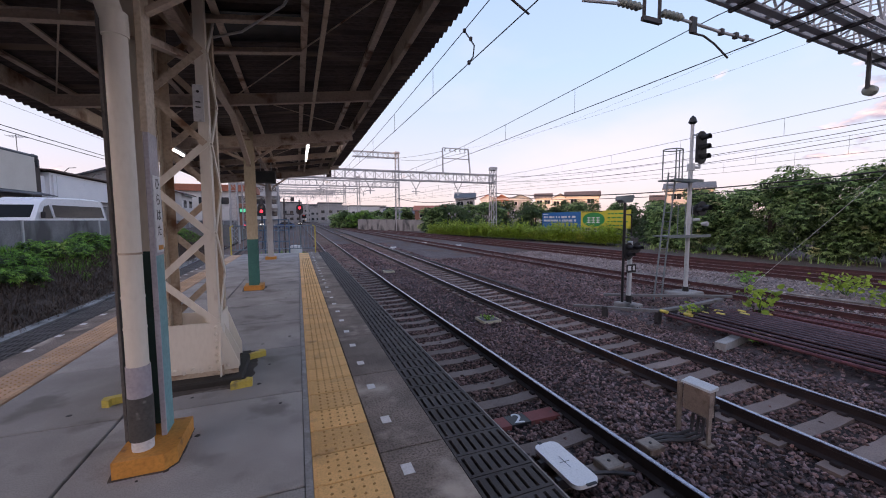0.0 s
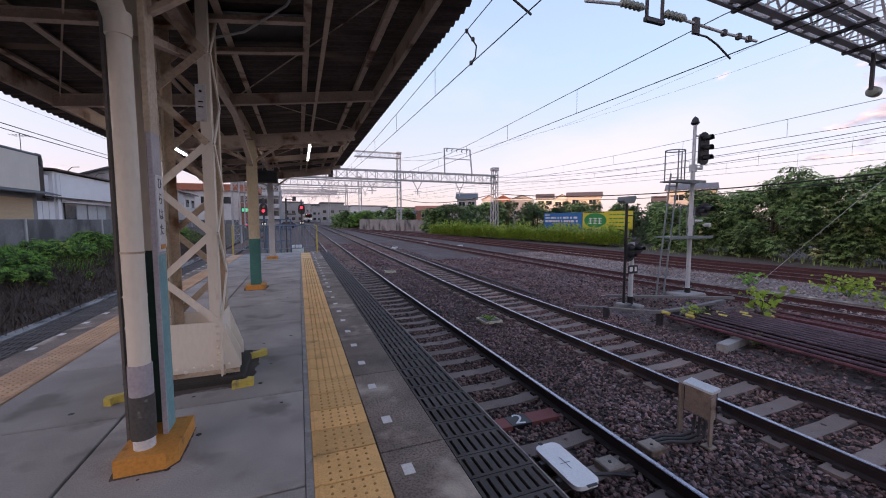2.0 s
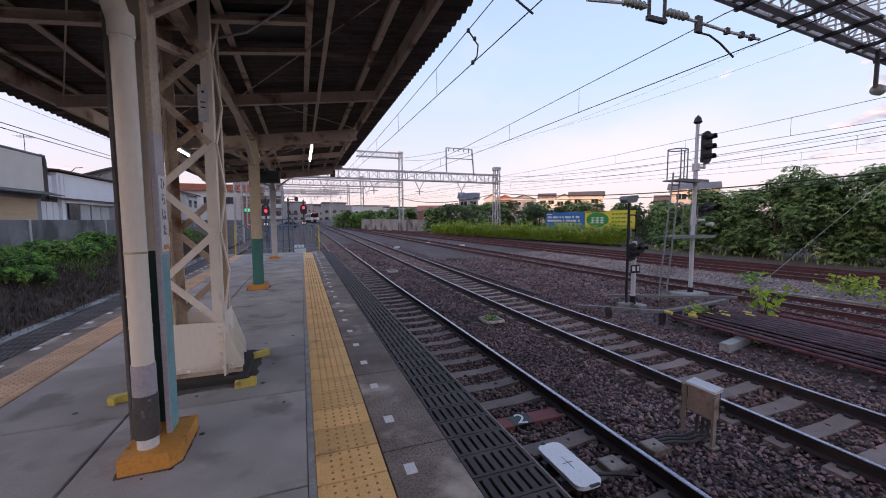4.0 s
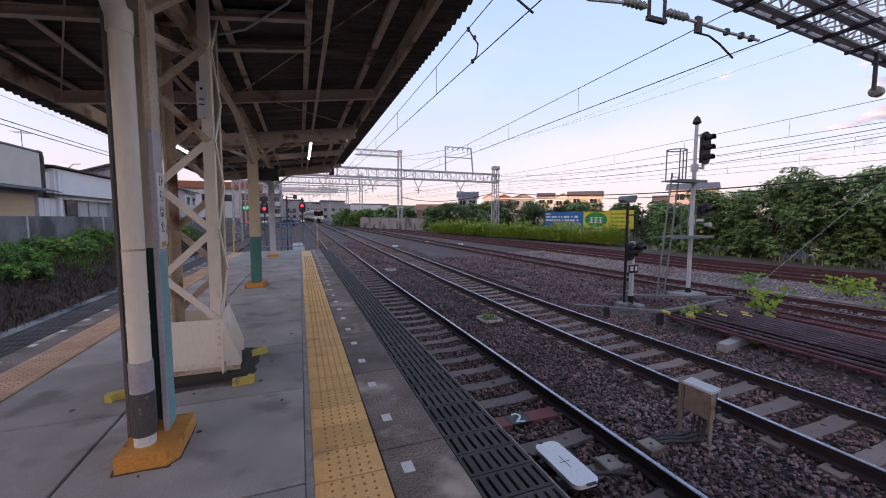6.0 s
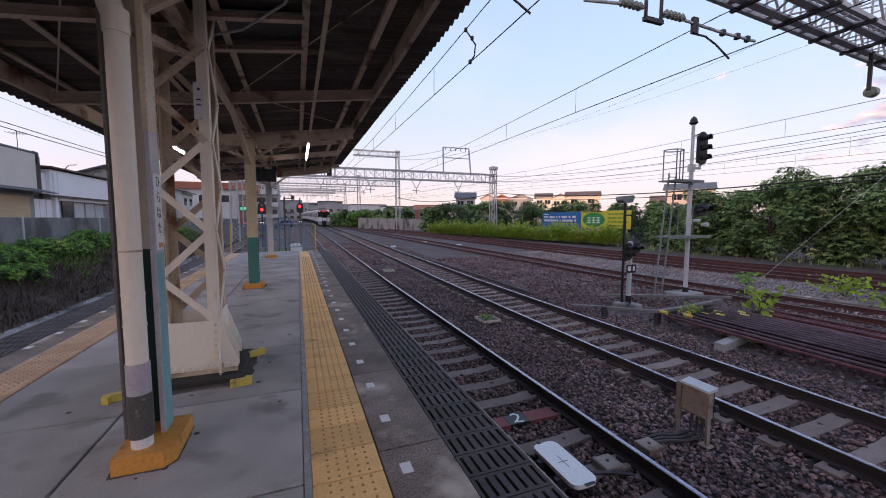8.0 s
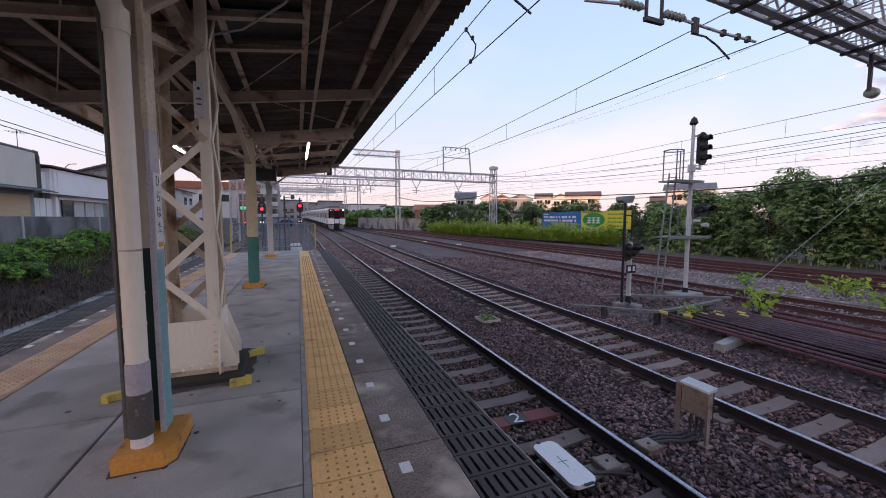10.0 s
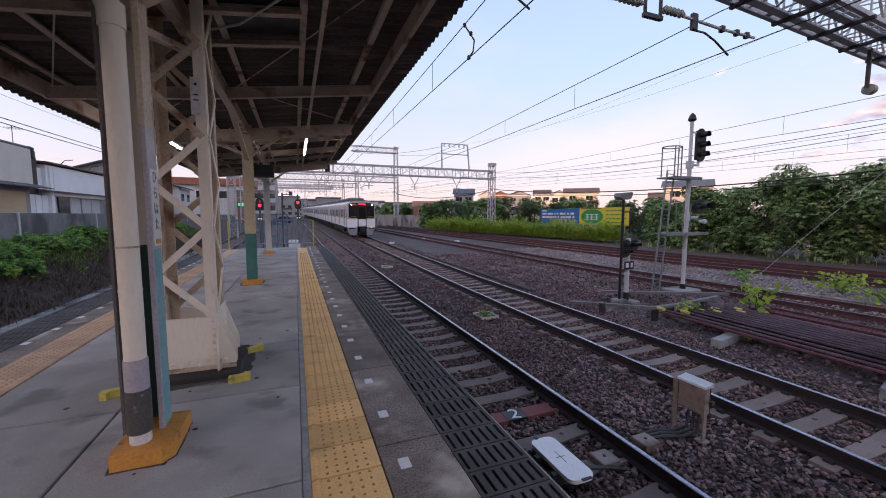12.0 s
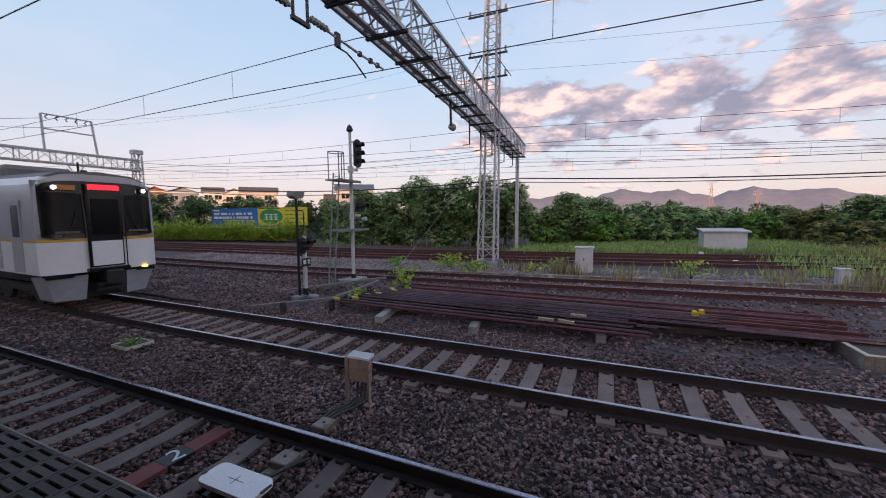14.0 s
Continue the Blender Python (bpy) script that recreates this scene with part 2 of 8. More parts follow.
PORC = mat("grey_insulator", (0.25, 0.28, 0.24), (0.2, 0.22, 0.2), rough=0.3, fine=20, bump=0.0)
BOXY = mat("weathered_box_steel", (0.31, 0.25, 0.21), (0.22, 0.175, 0.145), rough=0.6, scale=6, dirt=(0.12, 0.085, 0.065), dirt_amt=0.4, dirt_scale=6, bump=0.15)
PALEBOX = mat("pale_grey_enamel", (0.55, 0.57, 0.58), (0.47, 0.49, 0.5), rough=0.5, scale=3, dirt=(0.3, 0.28, 0.25), dirt_amt=0.25, dirt_scale=4)
WALLC = mat("stained_wall_concrete", (0.36, 0.345, 0.33), (0.26, 0.25, 0.24), rough=0.9, scale=1.5, fine=30, dirt=(0.085, 0.085, 0.085), dirt_amt=0.6, dirt_scale=0.8, bump=0.3, stretch=(1, 1, 0.4))
RWALL = mat("weathered_road_wall", (0.25, 0.245, 0.25), (0.16, 0.157, 0.16), rough=0.9, scale=1.1, fine=30, dirt=(0.085, 0.082, 0.083), dirt_amt=0.65, dirt_scale=0.7, bump=0.3, stretch=(1, 1, 0.6))
SOIL = mat("dry_soil", (0.115, 0.085, 0.07), (0.07, 0.052, 0.045), rough=0.95, scale=1.5, fine=14, dirt=(0.05, 0.06, 0.03), dirt_amt=0.5, dirt_scale=0.9, bump=0.8, bdist=0.05)
ASPH = mat("asphalt", (0.055, 0.055, 0.058), rough=0.85, fine=80, bump=0.3)
# the green paint again, darkened to hold the channel column's inner shade
RECESS_GREEN = mat("shaded_green_paint", (0.014, 0.05, 0.046), (0.01, 0.038, 0.035), rough=0.6, fine=40, bump=0.1)
GLASS = mat("dark_window_glass", (0.03, 0.035, 0.04), (0.02, 0.025, 0.03), rough=0.06, scale=0.7, fine=4, bump=0.0, spec=0.8, moving=True)
LEAF_A = leaf_mat("hedge_leaf", (0.34, 0.47, 0.17), (0.165, 0.28, 0.10), (0.52, 0.46, 0.23))
LEAF_B = leaf_mat("bright_weed_leaf", (0.42, 0.52, 0.07), (0.28, 0.40, 0.055), (0.5, 0.48, 0.08))
LEAF_C = leaf_mat("grass_green", (0.23, 0.42, 0.07), (0.14, 0.29, 0.05), (0.34, 0.40, 0.09))
LEAF_D = leaf_mat("yellow_green_leaf", (0.34, 0.45, 0.05), (0.23, 0.34, 0.04), (0.5, 0.46, 0.06))
# dark trees and stems; also the shade painted inside every crown
LEAF_E = leaf_mat("dark_tree_inner_shade_leaf", (0.11, 0.17, 0.07), (0.065, 0.11, 0.045))
LEAF_F = leaf_mat("dry_grass", (0.36, 0.29, 0.14), (0.25, 0.22, 0.10))
LEAF_G = leaf_mat("yard_grass_green", (0.36, 0.48, 0.16), (0.24, 0.34, 0.11), (0.42, 0.37, 0.16))
LEAF_H = leaf_mat("olive_leaf", (0.34, 0.31, 0.10), (0.22, 0.22, 0.07), (0.45, 0.36, 0.16))
BARK = mat("bark", (0.09, 0.065, 0.048), (0.06, 0.045, 0.035), rough=0.9, fine=25, bump=0.6)


# ---------------------------------------------------------------- mesh tools
ORG = {}


class M:
    """A small mesh builder in world coordinates."""

    def __init__(self):
        self.v, self.f = [], []

    def add(self, vs, fs):
        k = len(self.v)
        self.v += [tuple(p) for p in vs]
        self.f += [tuple(i + k for i in q) for q in fs]
        return self

    def box(self, x0, x1, y0, y1, z0, z1, c=0.0):
        if c <= 0:
            vs = [(x, y, z) for z in (z0, z1) for y in (y0, y1) for x in (x0, x1)]
            return self.add(vs, [(0, 2, 3, 1), (4, 5, 7, 6), (0, 1, 5, 4), (2, 6, 7, 3), (0, 4, 6, 2), (1, 3, 7, 5)])
        lo, hi = (x0, y0, z0), (x1, y1, z1)
        ring = [(lo[0] + c, lo[1]), (hi[0] - c, lo[1]), (hi[0], lo[1] + c), (hi[0], hi[1] - c), (hi[0] - c, hi[1]), (lo[0] + c, hi[1]), (lo[0], hi[1] - c), (lo[0], lo[1] + c)]
        ins = [(lo[0] + c, lo[1] + c), (hi[0] - c, lo[1] + c), (hi[0] - c, hi[1] - c), (lo[0] + c, hi[1] - c)]
        m8 = [0, 1, 1, 2, 2, 3, 3, 0]
        vs = [(*p, z0) for p in ring] + [(*p, z1 - c) for p in ring] + [(*p, z1) for p in ins]
        fs = [tuple(range(7, -1, -1))]
        for i in range(8):
            j = (i + 1) % 8
            fs.append((i, j, 8 + j, 8 + i))
            a, b2 = 16 + m8[i], 16 + m8[j]
            fs.append((8 + i, 8 + j, b2, a) if a != b2 else (8 + i, 8 + j, a))
        fs.append((16, 17, 18, 19))
        return self.add(vs, fs)

    def bar(self, p0, p1, w, h=None, up=(0, 0, 1)):
        h = h or w
        p0, p1 = Vector(p0), Vector(p1)
        d = (p1 - p0).normalized()
        s = d.cross(Vector(up))
        if s.length < 1e-4:
            s = d.cross(Vector((0, 1, 0)))
        s.normalize()
        u = s.cross(d)
        vs = [p + s * a * w / 2 + u * b * h / 2 for p in (p0, p1) for a, b in ((-1, -1), (1, -1), (1, 1), (-1, 1))]
        return self.add(vs, [(0, 3, 2, 1), (4, 5, 6, 7), (0, 1, 5, 4), (1, 2, 6, 5), (2, 3, 7, 6), (3, 0, 4, 7)])

    def angle(self, p0, p1, w, t=0.008, up=(0, 0, 1)):
        """An L-shaped rolled section."""
        p0, p1 = Vector(p0), Vector(p1)
        d = (p1 - p0).normalized()
        s = d.cross(Vector(up))
        if s.length < 1e-4:
            s = d.cross(Vector((0, 1, 0)))
        s.normalize()
        u = s.cross(d)
        prof = [(0, 0), (w, 0), (w, t), (t, t), (t, w), (0, w)]
        vs = [p + s * (a - w / 2) + u * (b - w / 2) for p in (p0, p1) for a, b in prof]
        n = 6
        return self.add(vs, [tuple(range(n)), tuple(range(2 * n - 1, n - 1, -1))] + [(i, i + n, (i + 1) % n + n, (i + 1) % n) for i in range(n)])

    def hbeam(self, p0, p1, w, h, t=0.012, up=(0, 0, 1)):
        p0, p1, up = Vector(p0), Vector(p1), Vector(up)
        d = (p1 - p0).normalized()
        s = d.cross(up).normalized()
        u = s.cross(d)
        self.bar(p0 + u * (h - t) / 2, p1 + u * (h - t) / 2, w, t, up)
        self.bar(p0 - u * (h - t) / 2, p1 - u * (h - t) / 2, w, t, up)
        return self.bar(p0, p1, t, h - 2 * t, up)

    def tube(self, p0, p1, r, n=10, r1=None, caps=True):
        p0, p1 = Vector(p0), Vector(p1)
        r1 = r if r1 is None else r1
        d = (p1 - p0).normalized()
        s = d.cross(Vector((0, 0, 1)))
        if s.length < 1e-4:
            s = Vector((1, 0, 0))
        s.normalize()
        u = s.cross(d)
        vs = []
        for p, q in ((p0, r), (p1, r1)):
            vs += [p + (s * math.cos(2 * math.pi * i / n) + u * math.sin(2 * math.pi * i / n)) * q for i in range(n)]
        fs = [(i, (i + 1) % n, (i + 1) % n + n, i + n) for i in range(n)]
        if caps:
            fs += [tuple(range(n - 1, -1, -1)), tuple(range(n, 2 * n))]
        return self.add(vs, fs)

    def line(self, pts, r, n=6):
        """One unbroken round bar through all the points."""
        pts = [Vector(q) for q in pts]
        vs, fs, last = [], [], None
        for k, q in enumerate(pts):
            d = (pts[min(k + 1, len(pts) - 1)] - pts[max(k - 1, 0)]).normalized()
            s = last - d * last.dot(d) if last is not None else d.cross(Vector((0.13, 0.31, 1.0)))
            s.normalize()
            last = s
            u = d.cross(s)
            vs += [q + (s * math.cos(2 * math.pi * i / n) + u * math.sin(2 * math.pi * i / n)) * r for i in range(n)]
        for k in range(len(pts) - 1):
            fs += [(k * n + i, k * n + (i + 1) % n, (k + 1) * n + (i + 1) % n, (k + 1) * n + i) for i in range(n)]
        m = (len(pts) - 1) * n
        fs += [tuple(range(n - 1, -1, -1)), tuple(range(m, m + n))]
        return self.add(vs, fs)

    def lathe(self, c, prof, n=16, axis="z"):
        """prof: (radius, height) pairs."""
        vs, fs = [], []
        for r, h in prof:
            for i in range(n):
                a = 2 * math.pi * i / n
                p = (r * math.cos(a), r * math.sin(a), h)
                if axis == "y":
                    p = (p[0], p[2], p[1])
                elif axis == "x":
                    p = (p[2], p[0], p[1])
                vs.append((c[0] + p[0], c[1] + p[1], c[2] + p[2]))
        for k in range(len(prof) - 1):
            fs += [(k * n + i, k * n + (i + 1) % n, (k + 1) * n + (i + 1) % n, (k + 1) * n + i) for i in range(n)]
        fs += [tuple(range(n - 1, -1, -1)), tuple(range((len(prof) - 1) * n, len(prof) * n))]
        return self.add(vs, fs)

    def prism(self, poly, a0, a1, axis="y"):
        """A flat outline pushed along an axis: poly in the two other axes, in order x, y, z."""
        n = len(poly)

        def at(p, a):
            return {"x": (a, p[0], p[1]), "y": (p[0], a, p[1]), "z": (p[0], p[1], a)}[axis]
        vs = [at(p, a0) for p in poly] + [at(p, a1) for p in poly]
        return self.add(vs, [tuple(range(n)), tuple(range(2 * n - 1, n - 1, -1))] + [(i, i + n, (i + 1) % n + n, (i + 1) % n) for i in range(n)])

    def sheet(self, xs, ys, zf):
        k = len(xs)
        vs = [(x, y, zf(x, y)) for y in ys for x in xs]
        fs = [(j * k + i, j * k + i + 1, (j + 1) * k + i + 1, (j + 1) * k + i) for j in range(len(ys) - 1) for i in range(k - 1)]
        return self.add(vs, fs)


def mesh_of(name, m, material, org=(0, 0, 0), smooth=False):
    me = bpy.data.meshes.new(name)
    o = Vector(org)
    if isinstance(m, tuple):
        v, f = m
        me.from_pydata((np.asarray(v) - np.array(org)).tolist(), [], f.tolist() if hasattr(f, "tolist") else f)
    else:
        me.from_pydata([(a - o.x, b - o.y, c - o.z) for a, b, c in m.v], [], m.f)
        bm = bmesh.new()
        bm.from_mesh(me)
        bmesh.ops.recalc_face_normals(bm, faces=bm.faces)
        bm.to_mesh(me)
        bm.free()
    for mm in material if isinstance(material, (list, tuple)) else (material,):
        me.materials.append(mm)
    if smooth:
        me.polygons.foreach_set("use_smooth", [True] * len(me.polygons))
        me.set_sharp_from_angle(angle=radians(40))
    return me


def thing(name, x, y, z, label, category, group="", kind=""):
    """An Empty at a thing's base."""
    ob = new(name)
    ob.location = (x, y, z)
    ob.empty_display_size = 0.2
    ORG[ob] = Vector((x, y, z))
    return tagged(ob, label, category, group, kind)


def part(name, m, material, parent, label="", smooth=False):
    """One mesh under a thing or a part."""
    ob = new(name, mesh_of(name, m, material, ORG[parent], smooth))
    ob.parent = parent
    ORG[ob] = ORG[parent]
    return tagged(ob, label)


def solid(name, m, material, label="", category="", group="", kind="", smooth=False, org=(0, 0, 0)):
    """A thing or a piece of the setting that is one mesh."""
    ob = new(name, mesh_of(name, m, material, org, smooth))
    ob.location = org
    ORG[ob] = Vector(org)
    return tagged(ob, label, category, group, kind)


def piece(name, me, parent, x, y, z, rz=0.0):
    """A like piece on shared mesh data; the place is in the world."""
    ob = new(name, me)
    ob.parent = parent
    ob.location = Vector((x, y, z)) - ORG[parent]
    if rz:
        ob.rotation_euler = (0, 0, rz)
    return ob


def text_mesh(body, size, x, y, z, rot, material, name, parent, depth=0.002):
    cu = bpy.data.curves.new(name, "FONT")
    cu.body, cu.size, cu.extrude, cu.align_x, cu.align_y = body, size, depth, "CENTER", "CENTER"
    tmp = bpy.data.objects.new(name, cu)
    scene.collection.objects.link(tmp)
    dg = bpy.context.evaluated_depsgraph_get()
    me = bpy.data.meshes.new_from_object(tmp.evaluated_get(dg))
    bpy.data.objects.remove(tmp)
    me.transform(Matrix.LocRotScale((Vector((x, y, z)) - ORG[parent]), Euler([radians(a) for a in rot]), None))
    me.materials.clear()
    me.materials.append(material)
    ob = new(name, me)
    ob.parent = parent
    ORG[ob] = ORG[parent]
    return ob


def rise(y):
    return 0.013 * (min(max(y, 15.0), 150.0) - 15.0)


def bend(y):
    return -0.0001 * max(0.0, y - 10.0) ** 2


# centre lines of the tracks
TRACKS = {
    "one": lambda y: 2.72 + bend(y),
    "two": lambda y: 6.34 + bend(y) + 0.12 * min(1.0, max(0.0, (y - 8.0) / 8.0)),
    "three": lambda y: 15.1 - 0.07 * y,
    "four": lambda y: 22.9 - 0.14 * y,
    "five": lambda y: 26.3 - 0.16 * y,
}
RAIL = -1.08


# leaves --------------------------------------------------------------------
def leaf_cloud(blobs, count, size, rng, droop=0.3, aspect=0.45, shell=0.55):
    """Leaf blades spread through lumpy ellipsoids: (x, y, z, rx, ry, rz)."""
    b = np.array(blobs, float)
    vol = (b[:, 3] * b[:, 4] + b[:, 4] * b[:, 5] + b[:, 3] * b[:, 5])
    pick = rng.choice(len(b), count, p=vol / vol.sum())
    d = rng.normal(size=(count, 3))
    d /= np.linalg.norm(d, axis=1)[:, None]
    rad = shell + (1 - shell) * rng.random(count) ** 0.5
    rad *= 0.86 + 0.22 * np.sin(d[:, 0] * 5 + b[pick, 0]) * np.sin(d[:, 1] * 6 + b[pick, 1]) + 0.12 * rng.random(count)
    c = b[pick, :3] + d * b[pick, 3:] * rad[:, None]
    ax = d * 0.6 + rng.normal(size=(count, 3)) * 0.7
    ax[:, 2] -= droop
    ax /= np.linalg.norm(ax, axis=1)[:, None]
    nn = d + rng.normal(size=(count, 3)) * 0.55 + np.array([0, 0, 0.5])
    s = np.cross(ax, nn)
    s /= np.linalg.norm(s, axis=1)[:, None] + 1e-9
    sz = size * (0.6 + 0.8 * rng.random(count))[:, None]
    v = np.stack([c - ax * sz * 0.5, c + s * sz * aspect * 0.5, c + ax * sz * 0.5 - np.array([0, 0, 1]) * sz * 0.12, c - s * sz * aspect * 0.5], 1).reshape(-1, 3)
    f = np.arange(count * 4).reshape(-1, 4)
    return v, f


def spray_cloud(blobs, count, length, rng, leaves=7):
    """Drooping rosettes of leaflets on the outside of lumpy ellipsoids; each rosette is one connected piece."""
    b = np.array(blobs, float)
    area = b[:, 3] * b[:, 4] + b[:, 4] * b[:, 5] + b[:, 3] * b[:, 5]
    pick = rng.choice(len(b), count, p=area / area.sum())
    d = rng.normal(size=(count, 3))
    d[:, 2] = d[:, 2] * 0.85 + 0.3
    d /= np.linalg.norm(d, axis=1)[:, None]
    c = b[pick, :3] + d * b[pick, 3:] * (0.8 + 0.35 * rng.random(count))[:, None]
    deep = (((c[:, None] - b[None, :, :3]) / b[None, :, 3:]) ** 2).sum(2).min(1) ** 0.5
    keep = deep > 0.62
    c, d = c[keep], d[keep]
    m = len(c)
    nn = d * 0.45 + np.array([0, 0, 0.85]) + rng.normal(size=(m, 3)) * 0.22
    nn /= np.linalg.norm(nn, axis=1)[:, None]
    u = np.cross(nn, rng.normal(size=(m, 3)))
    u /= np.linalg.norm(u, axis=1)[:, None]
    w = np.cross(nn, u)
    ln = length * (0.55 + 0.8 * rng.random(m))[:, None]
    vs = [c]
    for j in range(leaves):
        a = (2 * np.pi * j / leaves + rng.uniform(-0.25, 0.25, m))[:, None]
        r, t = u * np.cos(a) + w * np.sin(a), w * np.cos(a) - u * np.sin(a)
        k = ln * rng.uniform(0.65, 1.15, (m, 1))
        vs += [c + r * k * 0.5 + t * k * 0.17 - nn * k * 0.10, c + r * k - nn * k * 0.42, c + r * k * 0.5 - t * k * 0.17 - nn * k * 0.10]
    per = 1 + 3 * leaves
    v = np.stack(vs, 1).reshape(-1, 3)
    q = np.array([(0, 1 + 3 * j, 2 + 3 * j, 3 + 3 * j) for j in range(leaves)])
    return v, (np.arange(m)[:, None, None] * per + q[None]).reshape(-1, 4)


def blades(x, y, z, h, rng, w=0.02, lean=0.4):
    """Grass blades standing at the given feet."""
    n = len(x)
    a = rng.random(n) * 2 * np.pi
    hh = h * (0.5 + rng.random(n))
    base = np.stack([x, y, z], 1)
    s = np.stack([np.cos(a), np.sin(a), np.zeros(n)], 1) * w
    bd = np.stack([-np.sin(a), np.cos(a), np.zeros(n)], 1) * (hh * lean * rng.random(n))[:, None]
    up = np.array([0, 0, 1.0])
    mid = base + bd * 0.35 + up * (hh * 0.6)[:, None]
    tip = base + bd + up * hh[:, None]
    v = np.stack([base - s, base + s, mid + s * 0.7, mid - s * 0.7, tip], 1).reshape(-1, 3)
    k = np.arange(n)[:, None] * 5
    f = (k + np.array([[0, 1, 2, 3]])).tolist() + (k + np.array([[3, 2, 4]])).tolist()
    return v, f


def add_lattice(m, p0, p1, w0, w1, n, chord=0.05, lace=0.03, side=(1, 0, 0), front=(0, 1, 0), flat=None):
    """A square lattice mast or truss from p0 to p1."""
    p0, p1, s, u = Vector(p0), Vector(p1), Vector(side), Vector(front)
    hs = flat or 1.0
    def corner(t, i):
        w = w0 + (w1 - w0) * t
        a, b = ((-1, -1), (1, -1), (1, 1), (-1, 1))[i % 4]
        return p0.lerp(p1, t) + s * a * w / 2 + u * b * w * hs / 2
    for i in range(4):
        m.bar(corner(0, i), corner(1, i), chord)
    for k in range(n):
        t0, t1 = k / n, (k + 1) / n
        for i in range(4):
            a, b = (corner(t0, i), corner(t1, i + 1)) if k % 2 == 0 else (corner(t0, i + 1), corner(t1, i))
            m.bar(a, b, lace, lace * 0.5)
            m.bar(corner(t1, i), corner(t1, i + 1), lace, lace * 0.5)
    return m


# ---------------------------------------------------------------- ground
def bank(x, y):
    """The railway bank on the road's side."""
    k = 1.0 - min(1.0, max(0.0, (y - 60.0) / 40.0))
    t = min(1.0, max(0.0, (-6.3 - x) / 3.6))
    return 1.75 * (t * t * (3 - 2 * t)) * k


def ground_z(x, y):
    return -1.27 + rise(y) + bank(x, y) - (0.03 if 1.3 <= x <= 9.0 or -6.1 <= x <= -3.5 else 0.0)


def make_ground():
    xs = [-2500, -600, -150, -60, -30, -16, -10.2] + [-10 + 0.25 * i for i in range(16)] + [-6, -3.6, 0, 1.3, 3, 5, 8, 12, 15.6, 20.6, 26, 40, 80, 200, 600, 2500]
    ys = [-2500, -400, -60, -20, -8, 0, 8, 15, 25, 35, 45, 60, 70, 80, 90, 100, 125, 150, 300, 1000, 3000]
    g = solid("ground", M().sheet(xs, ys, ground_z), [BALLAST, SOIL, BED, PALE_BED], "grey-brown ballast and earth of a railway yard", "ground", kind="structure")
    for p in g.data.polygons:
        c = p.center
        p.material_index = 1 if c.x < -6.0 or c.x > 27.0 or c.y > 150 or c.y < -60 else 0
        # under the thick stones the bed is coloured dark for shaded gaps
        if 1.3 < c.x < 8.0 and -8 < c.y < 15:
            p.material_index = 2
        elif 15.6 < c.x < 20.6 and -60 < c.y < 25:
            p.material_index = 3


make_ground()


